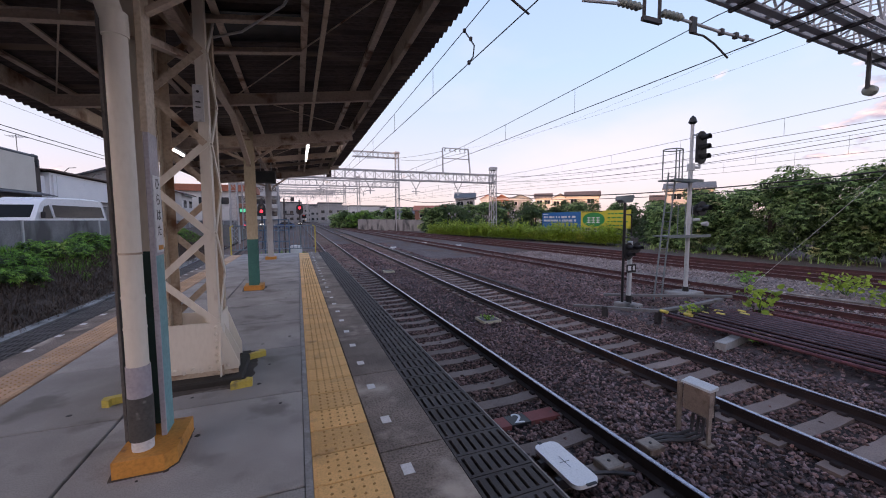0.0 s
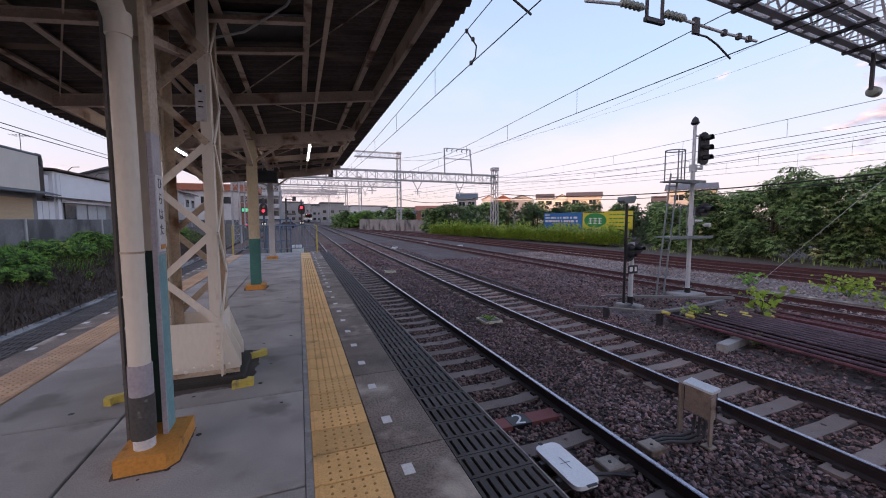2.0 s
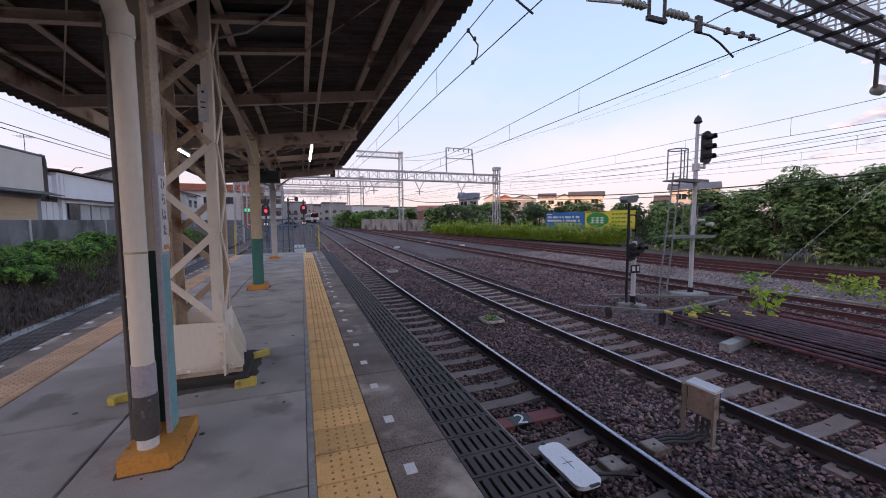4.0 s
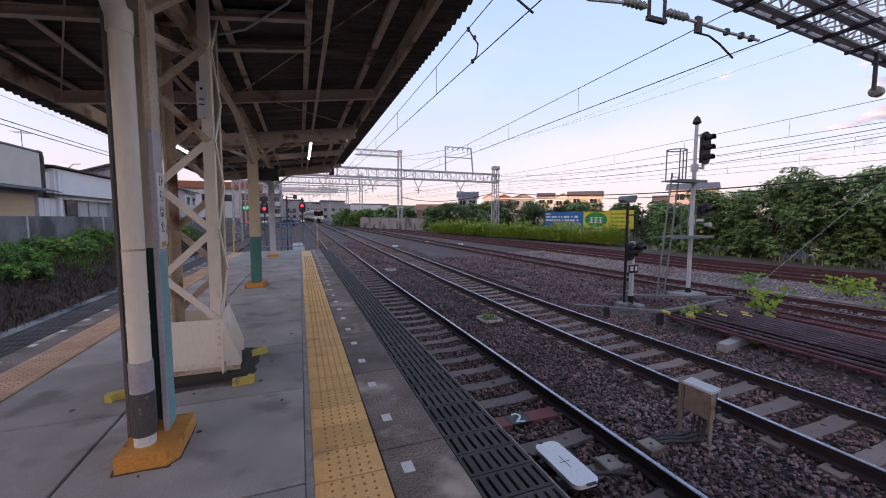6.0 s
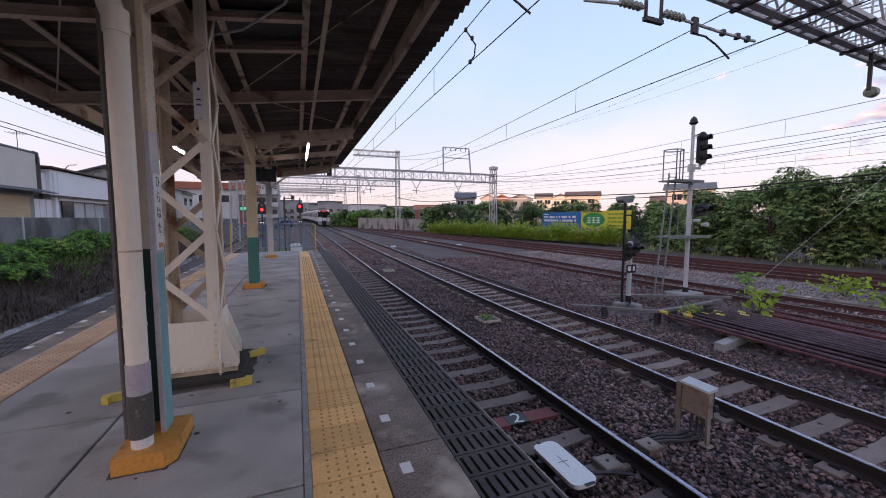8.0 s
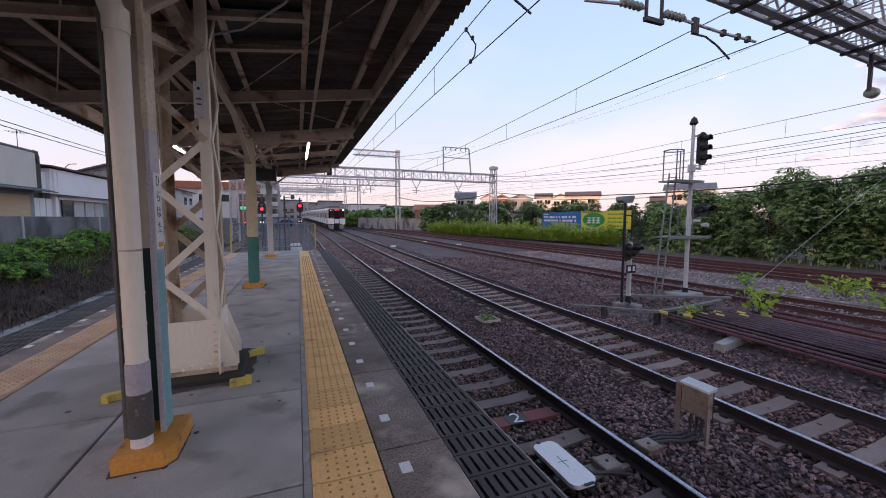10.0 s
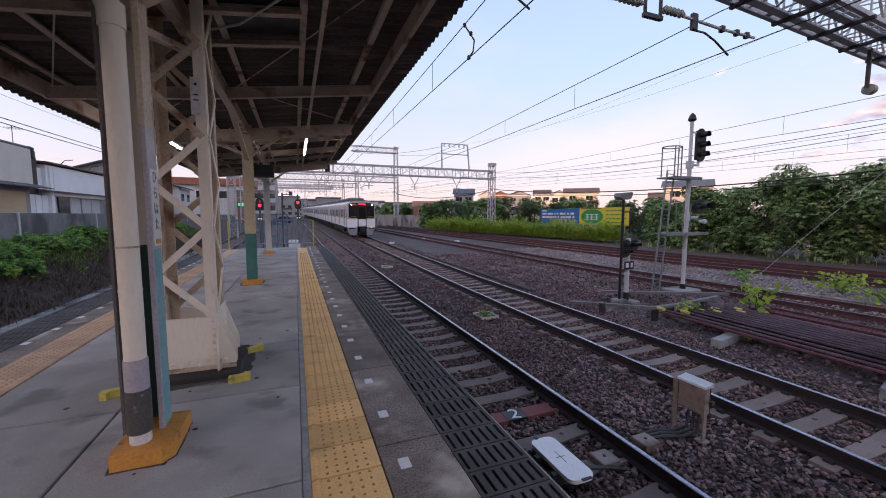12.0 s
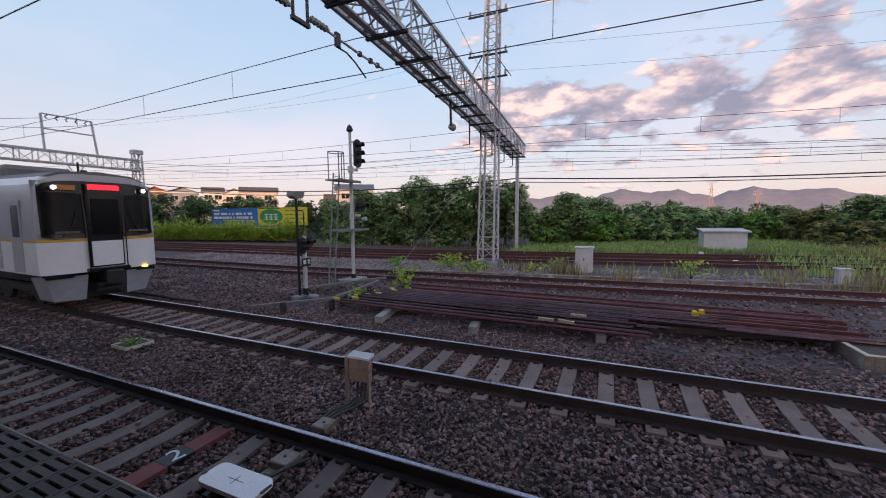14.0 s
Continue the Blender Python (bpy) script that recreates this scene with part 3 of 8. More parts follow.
def make_stones():
    """Loose ballast stones, thickest beside the nearest tracks."""
    rng = np.random.default_rng(4)
    # x and y span, count, size, many-sided or plain
    regions = [(1.40, 4.6, -2.5, 9.0, 38000, 0.0235, True), (4.6, 8.6, -5.0, 10.0, 40000, 0.0245, True), (1.4, 4.6, -8.0, -2.5, 9000, 0.03, False), (4.6, 8.6, -8.0, -5.0, 6000, 0.03, False), (1.4, 9.5, 9.0, 20.0, 30000, 0.03, False), (8.6, 13.0, -6.0, 12.0, 9000, 0.038, False), (7.5, 13.5, 9.0, 24.0, 9000, 0.05, False), (13.0, 20.5, -9.0, 26.0, 24000, 0.042, False), (1.4, 8.5, 20.0, 40.0, 12000, 0.055, False)]
    octa = np.array([(1, 0, 0), (-1, 0, 0), (0, 1, 0), (0, -1, 0), (0, 0, 1), (0, 0, -0.6)], float)
    octa_f = np.array([(0, 2, 4), (2, 1, 4), (1, 3, 4), (3, 0, 4), (2, 0, 5), (1, 2, 5), (3, 1, 5), (0, 3, 5)])
    g = (1 + 5 ** 0.5) / 2
    ico = np.array([(-1, g, 0), (1, g, 0), (-1, -g, 0), (1, -g, 0), (0, -1, g), (0, 1, g), (0, -1, -g), (0, 1, -g), (g, 0, -1), (g, 0, 1), (-g, 0, -1), (-g, 0, 1)]) / (1 + g * g) ** 0.5
    ico_f = np.array([(0, 11, 5), (0, 5, 1), (0, 1, 7), (0, 7, 10), (0, 10, 11), (1, 5, 9), (5, 11, 4), (11, 10, 2), (10, 7, 6), (7, 1, 8), (3, 9, 4), (3, 4, 2), (3, 2, 6), (3, 6, 8), (3, 8, 9), (4, 9, 5), (2, 4, 11), (6, 2, 10), (8, 6, 7), (9, 8, 1)])
    heaps = {"rusty": [], "grey": [], "pale": []}
    for x0, x1, y0, y1, n, r, fine in regions:
        base, tri = (ico, ico_f) if fine else (octa, octa_f)
        x, y = rng.uniform(x0, x1, n), rng.uniform(y0, y1, n)
        keep = np.ones(n, bool)
        for cx, first, step in ((2.72, 4.33, 0.597), (6.34, 2.2, 0.578)):
            off = np.abs((y - first + step / 2) % step - step / 2)
            keep &= ~((np.abs(x - cx) < 1.03) & (off < 0.135) & (rng.random(n) > 0.03))
        x, y = x[keep], y[keep]
        n = len(x)
        z = np.array([ground_z(a, b) for a, b in zip(x, y)]) + rng.uniform(-0.03, 0.042, n)
        s = r * rng.uniform(0.55, 1.3, (n, 1, 1)) * rng.uniform(0.6, 1.4, (n, 1, 3)) * np.array([1.08, 1.08, 0.8])
        k = len(base)
        v = base[None] * s * (1 + rng.uniform(-0.34, 0.3, (n, k, 1)))
        if not fine:
            v += rng.uniform(-0.35, 0.35, (n, k, 3)) * r
        for i, j in ((0, 1), (1, 2)):
            a = rng.uniform(0, 6.28, n) if i == 0 else rng.uniform(-0.6, 0.6, n)
            ca, sa = np.cos(a)[:, None], np.sin(a)[:, None]
            p, q = v[..., i] * ca - v[..., j] * sa, v[..., i] * sa + v[..., j] * ca
            v[..., i], v[..., j] = p, q
        v += np.stack([x, y, z], 1)[:, None]
        # rust from the brakes colours the stones beside the rails
        near = np.minimum(np.abs(x - 2.72), np.abs(x - 6.34)) + rng.normal(0, 0.3, n)
        sort = np.where(x > 15.0, "pale", np.where((near < 1.0) | (rng.random(n) < 0.35), "rusty", "grey"))
        for key in heaps:
            w = v[sort == key]
            if len(w):
                heaps[key].append((w.reshape(-1, 3), (np.arange(len(w))[:, None, None] * k + tri[None]).reshape(-1, 3)))
    for key, material, name, label in (("rusty", STONE, "rusty_ballast_stones", "rust-brown crushed ballast stones between the rails"), ("grey", STONE_G, "grey_ballast_stones", "blue-grey crushed ballast stones between the tracks"), ("pale", STONE_P, "pale_ballast_stones", "pale grey crushed stones between the rusty tracks")):
        vs, fs, k = [], [], 0
        for w, f in heaps[key]:
            vs.append(w)
            fs.append(f + k)
            k += len(w)
        solid(name, (np.concatenate(vs), np.concatenate(fs)), material, label, "ballast", kind="stuff")


make_stones()


def make_track(key, y0, y1, side, top, sleepers=True, step=0.6, first=None, label="", group=""):
    fx = TRACKS[key]
    ob = thing("railway_track", fx(0), 0, RAIL, label, "railway track", "railway tracks", "structure")
    ys = sorted(set([y0 + (y1 - y0) * i / 60 for i in range(61)] + [15.0, 150.0]))
    ys = [y for y in ys if y0 <= y <= y1]
    prof = [(-0.072, -0.18), (0.072, -0.18), (0.072, -0.163), (0.012, -0.14), (0.012, -0.052), (0.034, -0.04), (0.034, -0.006), (-0.034, -0.006), (-0.034, -0.04), (-0.012, -0.052), (-0.012, -0.14), (-0.072, -0.163)]
    for sg in (-1, 1):
        vs, n = [], len(prof)
        for y in ys:
            vs += [(fx(y) + sg * 0.75 + a, y, RAIL + rise(y) + b) for a, b in prof]
        fs = [(k * n + i, k * n + (i + 1) % n, (k + 1) * n + (i + 1) % n, (k + 1) * n + i) for k in range(len(ys) - 1) for i in range(n)]
        rail = part("rail", M().add(vs, fs), side, ob)
        vs = []
        for y in ys:
            vs += [(fx(y) + sg * 0.75 + a, y, RAIL + rise(y) + b) for a, b in ((-0.030, -0.0058), (-0.022, 0.0), (0.022, 0.0), (0.030, -0.0058))]
        fs = [(k * 4 + i, k * 4 + i + 1, (k + 1) * 4 + i + 1, (k + 1) * 4 + i) for k in range(len(ys) - 1) for i in range(3)]
        part("rail_head", M().add(vs, fs), top, rail, "bright worn running surface")
    if sleepers:
        poly = [(-1.0, -0.04), (1.0, -0.04), (1.0, 0.02), (0.62, 0.03), (0.3, -0.005), (-0.3, -0.005), (-0.62, 0.03), (-1.0, 0.02)]
        sm = mesh_of("sleeper", M().prism(poly, -0.115, 0.115), SLEEPER)
        clip = mesh_of("rail_clip", M().box(-0.13, -0.07, -0.05, 0.05, 0, 0.045, 0.01).box(0.07, 0.13, -0.05, 0.05, 0, 0.045, 0.01), RAILSIDE)
        y = first - step * math.ceil((first + 5.0) / step)
        rng = random.Random(7)
        while y < 62:
            s = piece("sleeper", sm, ob, fx(y), y + rng.uniform(-0.012, 0.012), RAIL - 0.18 + rise(y) - 0.01, rng.uniform(-0.006, 0.006))
            ORG[s] = Vector((fx(y), y, RAIL - 0.19 + rise(y)))
            if y < 14:
                for sg in (-1, 1):
                    piece("rail_clip", clip, s, fx(y) + sg * 0.75, y, RAIL - 0.18 + rise(y) + 0.008)
            y += step
    return ob


T1 = make_track("one", -6, 230, RAILSIDE, RAILTOP, True, 0.597, 4.33, "railway track on concrete sleepers beside the platform")
T2 = make_track("two", -30, 230, RAILSIDE, RAILTOP, True, 0.578, 2.2, "middle railway track on concrete sleepers with bright rail heads")
T3 = make_track("three", -60, 110, RAILRED, RAILDULL, False, label="disused-looking rusty railway track")
T4 = make_track("four", -60, 85, RAILRED, RAILDULL, False, label="deep-rusted railway track in the yard")
T5 = make_track("five", -60, 70, RAILRED, RAILRED, False, label="deep-rusted railway track beside the hedge")


# ---------------------------------------------------------------- platform
PX0, PX1, PY0, PY1 = -3.47, 1.33, -9.0, 18.9


def jagged(poly, out, rng, step=0.05):
    """An outline pushed outwards by uneven amounts."""
    cx, cy = sum(p[0] for p in poly) / len(poly), sum(p[1] for p in poly) / len(poly)
    pts, k = [], 0.5
    for (xa, ya), (xb, yb) in zip(poly, poly[1:] + poly[:1]):
        n = max(1, int(math.hypot(xb - xa, yb - ya) / step))
        for i in range(n):
            x, y = xa + (xb - xa) * i / n, ya + (yb - ya) * i / n
            d = math.hypot(x - cx, y - cy)
            k = min(1.0, max(0.0, k + rng.uniform(-0.35, 0.35)))
            f = 1.0 + out * (0.15 + 0.85 * k) * rng.uniform(0.8, 1.2) / d
            pts.append((cx + (x - cx) * f, cy + (y - cy) * f))
    return pts


def make_platform():
    pl = thing("platform", -1.1, 5, 0, "island platform of worn grey concrete slabs with yellow tactile tiles", "platform", kind="structure")
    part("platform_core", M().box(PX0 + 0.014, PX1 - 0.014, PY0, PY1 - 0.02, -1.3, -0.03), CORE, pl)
    part("edge_coping", M().box(PX1 - 0.014, PX1, PY0, PY1, -0.14, 0.0, 0.003), WALLC, pl, "pale concrete platform edge")
    part("edge_coping", M().box(PX0, PX0 + 0.014, PY0, PY1, -0.14, 0.0, 0.003), WALLC, pl)
    part("edge_line", M().box(-0.004, 0.038, PY0, PY1 - 0.05, -0.03, 0.002), BLUEP, pl, "worn pale blue painted line")
    # slabs between the tactile bands
    slab_a = mesh_of("slab", M().box(-0.5, 0.5, -0.642, 0.642, -0.05, 0.0, 0.006), CONC)
    slab_b = mesh_of("slab", M().box(-0.635, 0.658, -0.642, 0.642, -0.05, 0.0, 0.006), CONC)
    y = 3.49 - 0.65 - 1.3 * 9
    while y < PY1 - 0.3:
        if y > PY0 + 0.6:
            piece("slab", slab_a, pl, -1.815, y, 0.0)
            piece("slab", slab_b, pl, -0.664, y, 0.0)
        y += 1.3
    # apron slabs outside the bands
    ap = mesh_of("apron_slab", M().box(-0.218, 0.218, -0.645, 0.645, -0.05, -0.001, 0.003), APRON)
    apl = mesh_of("apron_slab", M().box(-0.152, 0.152, -0.645, 0.645, -0.05, -0.001, 0.003), APRON)
    y = 3.64 - 0.65 - 1.3 * 8
    while y < PY1 - 0.3:
        if y > PY0 + 0.6:
            piece("apron_slab", ap, pl, 0.668, y, 0.0)
            piece("apron_slab", apl, pl, -2.886, y, 0.0)
        y += 1.3
    # tactile tiles: a raised guide bar and rows of dots
    def tile(sg, material):
        m = M().box(-0.2, 0.2, -0.1445, 0.1445, -0.03, 0.004, 0.004).box(sg * 0.165 - 0.014, sg * 0.165 + 0.014, -0.145, 0.145, 0.003, 0.009, 0.003)
        return mesh_of("tactile_tile", m, material)
    dots = M()
    for i in range(5):
        for j in range(5):
            dots.lathe((-0.11 + i * 0.058, -0.118 + j * 0.059, 0.004), [(0.0095, 0), (0.007, 0.005)], 6)
    dr = mesh_of("tile_dots", dots, DOT)
    lm = M()
    for i in range(5):
        for j in range(5):
            lm.lathe((0.11 - i * 0.058, -0.118 + j * 0.059, 0.004), [(0.0095, 0), (0.007, 0.005)], 6)
    dl = mesh_of("tile_dots", lm, DOT)
    tr, tl = tile(-1, TILE), tile(1, TILE_F)
    y = 2.0 - 0.3 * 30
    while y < PY1 - 0.15:
        if y > -4:
            for me, dd, x in ((tr, dr, 0.24), (tl, dl, -2.53)):
                t = piece("tactile_tile", me, pl, x, y, 0.0)
                if -1 < y < 16:
                    ORG[t] = Vector((x, y, 0))
                    piece("tile_dots", dd, t, x, y, 0.0)
        y += 0.3
    # white dashes
    dash = mesh_of("dash_mark", M().box(-0.034, 0.034, -0.05, 0.05, 0, 0.0035), WHITE)
    y = 2.12 - 0.61 * 8
    while y < PY1 - 0.2:
        piece("dash_mark", dash, pl, 0.575, y, 0.0)
        piece("dash_mark", dash, pl, -2.975, y, 0.0)
        y += 0.61
    # slotted edge mats
    g = M()
    w, l = 0.425, 0.207
    n, s = 7, 0.022
    g.box(-w / 2, w / 2, -l / 2, -l / 2 + 0.022, -0.03, 0.0).box(-w / 2, w / 2, l / 2 - 0.022, l / 2, -0.03, 0.0)
    step = w / n
    for i in range(n + 1):
        a = -w / 2 if i == 0 else -w / 2 + i * step - (step - s) / 2
        b = w / 2 if i == n else -w / 2 + i * step + (step - s) / 2
        g.box(a, b, -l / 2 + 0.022, l / 2 - 0.022, -0.03, 0.0)
    gm = mesh_of("slotted_mat", g, GRATE)
    y = 2.33 - 0.215 * 26 - 0.1075
    while y < PY1 - 0.1:
        piece("slotted_mat", gm, pl, 1.102, y, 0.001)
        if y > 1:
            piece("slotted_mat", gm, pl, -3.253, y, 0.001)
        y += 0.215
    # grime round the foot of the footings
    grime = mat("dark_mortar", (0.115, 0.10, 0.09), (0.07, 0.06, 0.054), rough=0.9, scale=3, fine=40, dirt=(0.24, 0.22, 0.2), dirt_amt=0.4, dirt_scale=6, bump=0.5)
    jr = random.Random(8)
    for poly, out, label in (([(-1.34, 3.78), (-0.5, 3.78), (-0.46, 4.62), (-1.34, 4.62)], 0.10, "dark patched mortar round the column foot"), ([(-1.055, 2.64), (-0.8, 2.64), (-0.745, 2.71), (-0.745, 3.1), (-1.055, 3.1)], 0.028, "black grime round the footing"), ([(-1.12, 9.0), (-0.73, 9.0), (-0.73, 9.5), (-1.12, 9.5)], 0.05, "black grime round the footing")):
        part("ground_patch", M().prism(jagged(poly, out, jr), -0.004, 0.003, "z"), grime, pl, label)
    rng = random.Random(3)
    spots = M()
    for _ in range(46):
        x, y = rng.uniform(-2.2, -0.1), rng.uniform(1.4, 9)
        r = rng.uniform(0.008, 0.022)
        spots.lathe((x, y, 0.0), [(r, 0), (r * 0.8, 0.0025)], 7)
    part("gum_spots", spots, BLACKP, pl, "black trodden gum spots")
    return pl


PLATFORM = make_platform()


# ---------------------------------------------------------------- canopy
def roof_z(x):
    if x > -0.92:
        return 3.42 + 0.135 * (x + 0.92)
    return 3.42 - 0.11 * (-0.92 - x)


EAVE_R, EAVE_L = 1.83, -3.62
CY0, CY1 = -7.0, 16.95


def make_canopy():
    c = thing("platform_canopy", -0.92, 5, 0, "old platform canopy of corrugated sheet on rusty cream steel beams", "canopy", kind="structure")
    period = 0.155
    n = int((CY1 + 0.3 - CY0) / period * 6)
    ys = [CY0 + i * period / 6 for i in range(n)]
    xs = [EAVE_L, -2.6, -0.92, 0.3, EAVE_R]
    top = M().sheet(xs, ys, lambda x, y: roof_z(x) + 0.075 + 0.022 * math.sin(2 * math.pi * y / period))
    k = len(top.v)
    top.add([(x, y, z + 0.006) for x, y, z in top.v], [tuple(reversed(q)) for q in top.f])
    part("roof_sheet", top, SHEET, c, "dark weathered corrugated sheets", smooth=True)
    # main beams and lighter rafters
    for y in (-3.6, 2.95, 9.24, 16.25):
        part("main_beam", M().hbeam((-0.92, y, roof_z(-0.92) - 0.22), (1.27, y, roof_z(1.27) - 0.22), 0.12, 0.24).hbeam((-0.92, y, roof_z(-0.92) - 0.22), (-2.98, y, roof_z(-2.98) - 0.22), 0.12, 0.24), BEAM, c)
        part("knee_brace", M().angle((-0.84, y, roof_z(-0.92) - 0.62), (-0.2, y, roof_z(-0.2) - 0.27), 0.06).angle((-1.0, y, roof_z(-0.92) - 0.62), (-1.7, y, roof_z(-1.7) - 0.27), 0.06), BEAM, c)
    for y in (-0.4, 6.6, 11.0, 12.7, 14.4):
        h = 0.16 if y in (6.6, 12.7, -0.4) else 0.09
        part("rafter", M().hbeam((-0.92, y, roof_z(-0.92) - 0.04 - h / 2), (1.26, y, roof_z(1.26) - 0.04 - h / 2), 0.08, h).hbeam((-0.92, y, roof_z(-0.92) - 0.04 - h / 2), (-2.98, y, roof_z(-2.98) - 0.04 - h / 2), 0.08, h), BEAM, c)
    # a trimmed bay; a flat black panel paints the dark of its recess
    for y in (4.22, 4.95):
        part("trimmer", M().angle((-0.86, y, roof_z(-0.86) - 0.05), (0.12, y, roof_z(0.12) - 0.05), 0.08, 0.01), BEAM, c)
    part("patch_sheet", M().prism([(-0.8, roof_z(-0.8) + 0.02), (0.1, roof_z(0.1) + 0.02), (0.1, roof_z(0.1) + 0.035), (-0.8, roof_z(-0.8) + 0.035)], 4.26, 4.91), BLACKP, c, "black panel that stands in for a dark roof recess")
    part("left_trimmer", M().hbeam((-0.92, 4.3, roof_z(-0.92) - 0.085), (-2.98, 4.3, roof_z(-2.98) - 0.085), 0.08, 0.09), BEAM, c)
    # purlins
    for x in (-2.75, -2.2, -1.5, -0.65, 0.14, 0.95):
        part("purlin", M().angle((x, CY0, roof_z(x) + 0.015), (x, CY1, roof_z(x) + 0.015), 0.07, 0.01), BEAM, c)
    for x in (1.3, -3.0):
        part("edge_girder", M().bar((x, CY0, roof_z(x) - 0.06), (x, CY1, roof_z(x) - 0.06), 0.055, 0.2), BEAM, c)
    part("valley_girder", M().hbeam((-0.92, CY0, roof_z(-0.92) - 0.12), (-0.92, CY1, roof_z(-0.92) - 0.12), 0.1, 0.2), BEAM, c)
    # the end board that hangs below the roof
    part("end_board", M().prism([(-3.5, roof_z(-3.5) + 0.07), (-0.92, roof_z(-0.92) + 0.06), (EAVE_R - 0.1, roof_z(EAVE_R) + 0.06), (EAVE_R - 0.1, roof_z(EAVE_R) - 0.1), (1.3, roof_z(1.3) - 0.12), (-0.92, roof_z(-0.92) - 0.14), (-3.5, roof_z(-3.5) - 0.12)], CY1 - 0.03, CY1), BEAM, c)
    part("drip_board", M().prism([(1.22, roof_z(1.3) - 0.1), (1.42, roof_z(1.4) - 0.1), (1.42, roof_z(1.4) - 0.40), (1.22, roof_z(1.3) - 0.40)], CY1 - 0.05, CY1 + 0.01), SHEET, c)
    # tie rods that cross the bays
    for y0, y1 in ((2.95, 6.6), (6.6, 9.24), (9.24, 12.7), (12.7, 16.25), (-0.4, 2.95)):
        a, b = (1.2, -0.8) if y0 in (2.95, 9.24) else (-0.7, 1.2)
        part("tie_rod", M().tube((a, y0, roof_z(a) - 0.06), (b, y1, roof_z(b) - 0.06), 0.008, 6), BEAM, c)
        part("tie_rod", M().tube((-1.2, y0, roof_z(-1.2) - 0.06), (-2.9, y1, roof_z(-2.9) - 0.06), 0.008, 6), BEAM, c)
    # diagonal braces along the column line
    for y0, y1 in ((2.95, 5.0), (9.24, 7.0), (9.24, 11.3), (16.25, 14.2)):
        part("ridge_brace", M().angle((-0.92, y0, roof_z(-0.92) - 0.75), (-0.92, y1, roof_z(-0.92) - 0.18), 0.08), BEAM, c)
    # conduit that carries the lamps, and loose cable
    part("conduit", M().box(0.29, 0.335, CY0, CY1 - 0.3, roof_z(0.3) - 0.19, roof_z(0.3) - 0.145), CREAM2, c, "painted steel lamp channel")
    part("conduit", M().line([(0.02, 1.5, 3.42), (0.02, 3.55, 3.4), (-0.05, 3.75, 3.38), (-0.45, 4.35, 3.36), (-0.8, 4.5, 3.3)], 0.012, 6), GALV, c)
    return c


make_canopy()


def make_lamp(x, y, z, k=1.0):
    t = thing("tube_lamp", x, y, z, "lit white fluorescent tube lamp under the canopy", "lamp", "canopy lamps")
    part("housing", M().box(x - 0.035, x + 0.035, y - 1.3 * k, y + 1.3 * k, z + 0.02, z + 0.07, 0.008), WHITE, t)
    for d in (-0.63 * k, 0.63 * k):
        part("tube", M().tube((x, y + d - 0.58 * k, z), (x, y + d + 0.58 * k, z), 0.019, 10), TUBE, t, "glowing white tube")
    for d in (-0.8, 0.8):
        part("hanger", M().tube((x, y + d, z + 0.07), (x, y + d, roof_z(x) - 0.02), 0.008, 6), GALV, t)
    return t


TUBE = mat("lit_tube", (0.9, 0.9, 0.9), rough=0.4, bump=0, emit=(1.0, 0.97, 0.92), power=16.0)
make_lamp(0.3, 10.95, 3.27)
make_lamp(-2.15, 8.45, 2.85, 0.75)
# two unseen lamps added behind the camera to brighten the canopy's underside
make_lamp(0.3, -2.8, 3.27)
make_lamp(-2.42, -2.8, 3.05)


# ---------------------------------------------------------------- columns
def make_column(x, y, pipe, label, foot=0.16, up=None, low=None):
    c = thing("steel_column", x, y, 0, label, "column", "canopy columns")
    zt = roof_z(-0.92) - 0.03
    g = 1.1
    part("upper_shaft", M().hbeam((x, y, g), (x, y, zt), 0.2, 0.2, 0.012, up=(0, 1, 0)), up or CREAM, c)
    part("lower_shaft", M().hbeam((x, y, 0.03), (x, y, g), 0.2, 0.2, 0.012, up=(0, 1, 0)), low or GREEN, c, "" if low else "green-painted foot of the column")
    f = M()
    a = foot
    f.prism([(x - a - 0.02, y - a - 0.06), (x + a - 0.03, y - a - 0.06), (x + a + 0.02, y - a), (x + a + 0.02, y + a + 0.05), (x - a - 0.02, y + a + 0.05)], 0, 0.1, "z")
    part("footing", f, ORANGE, c, "worn orange-painted concrete footing")
    return c


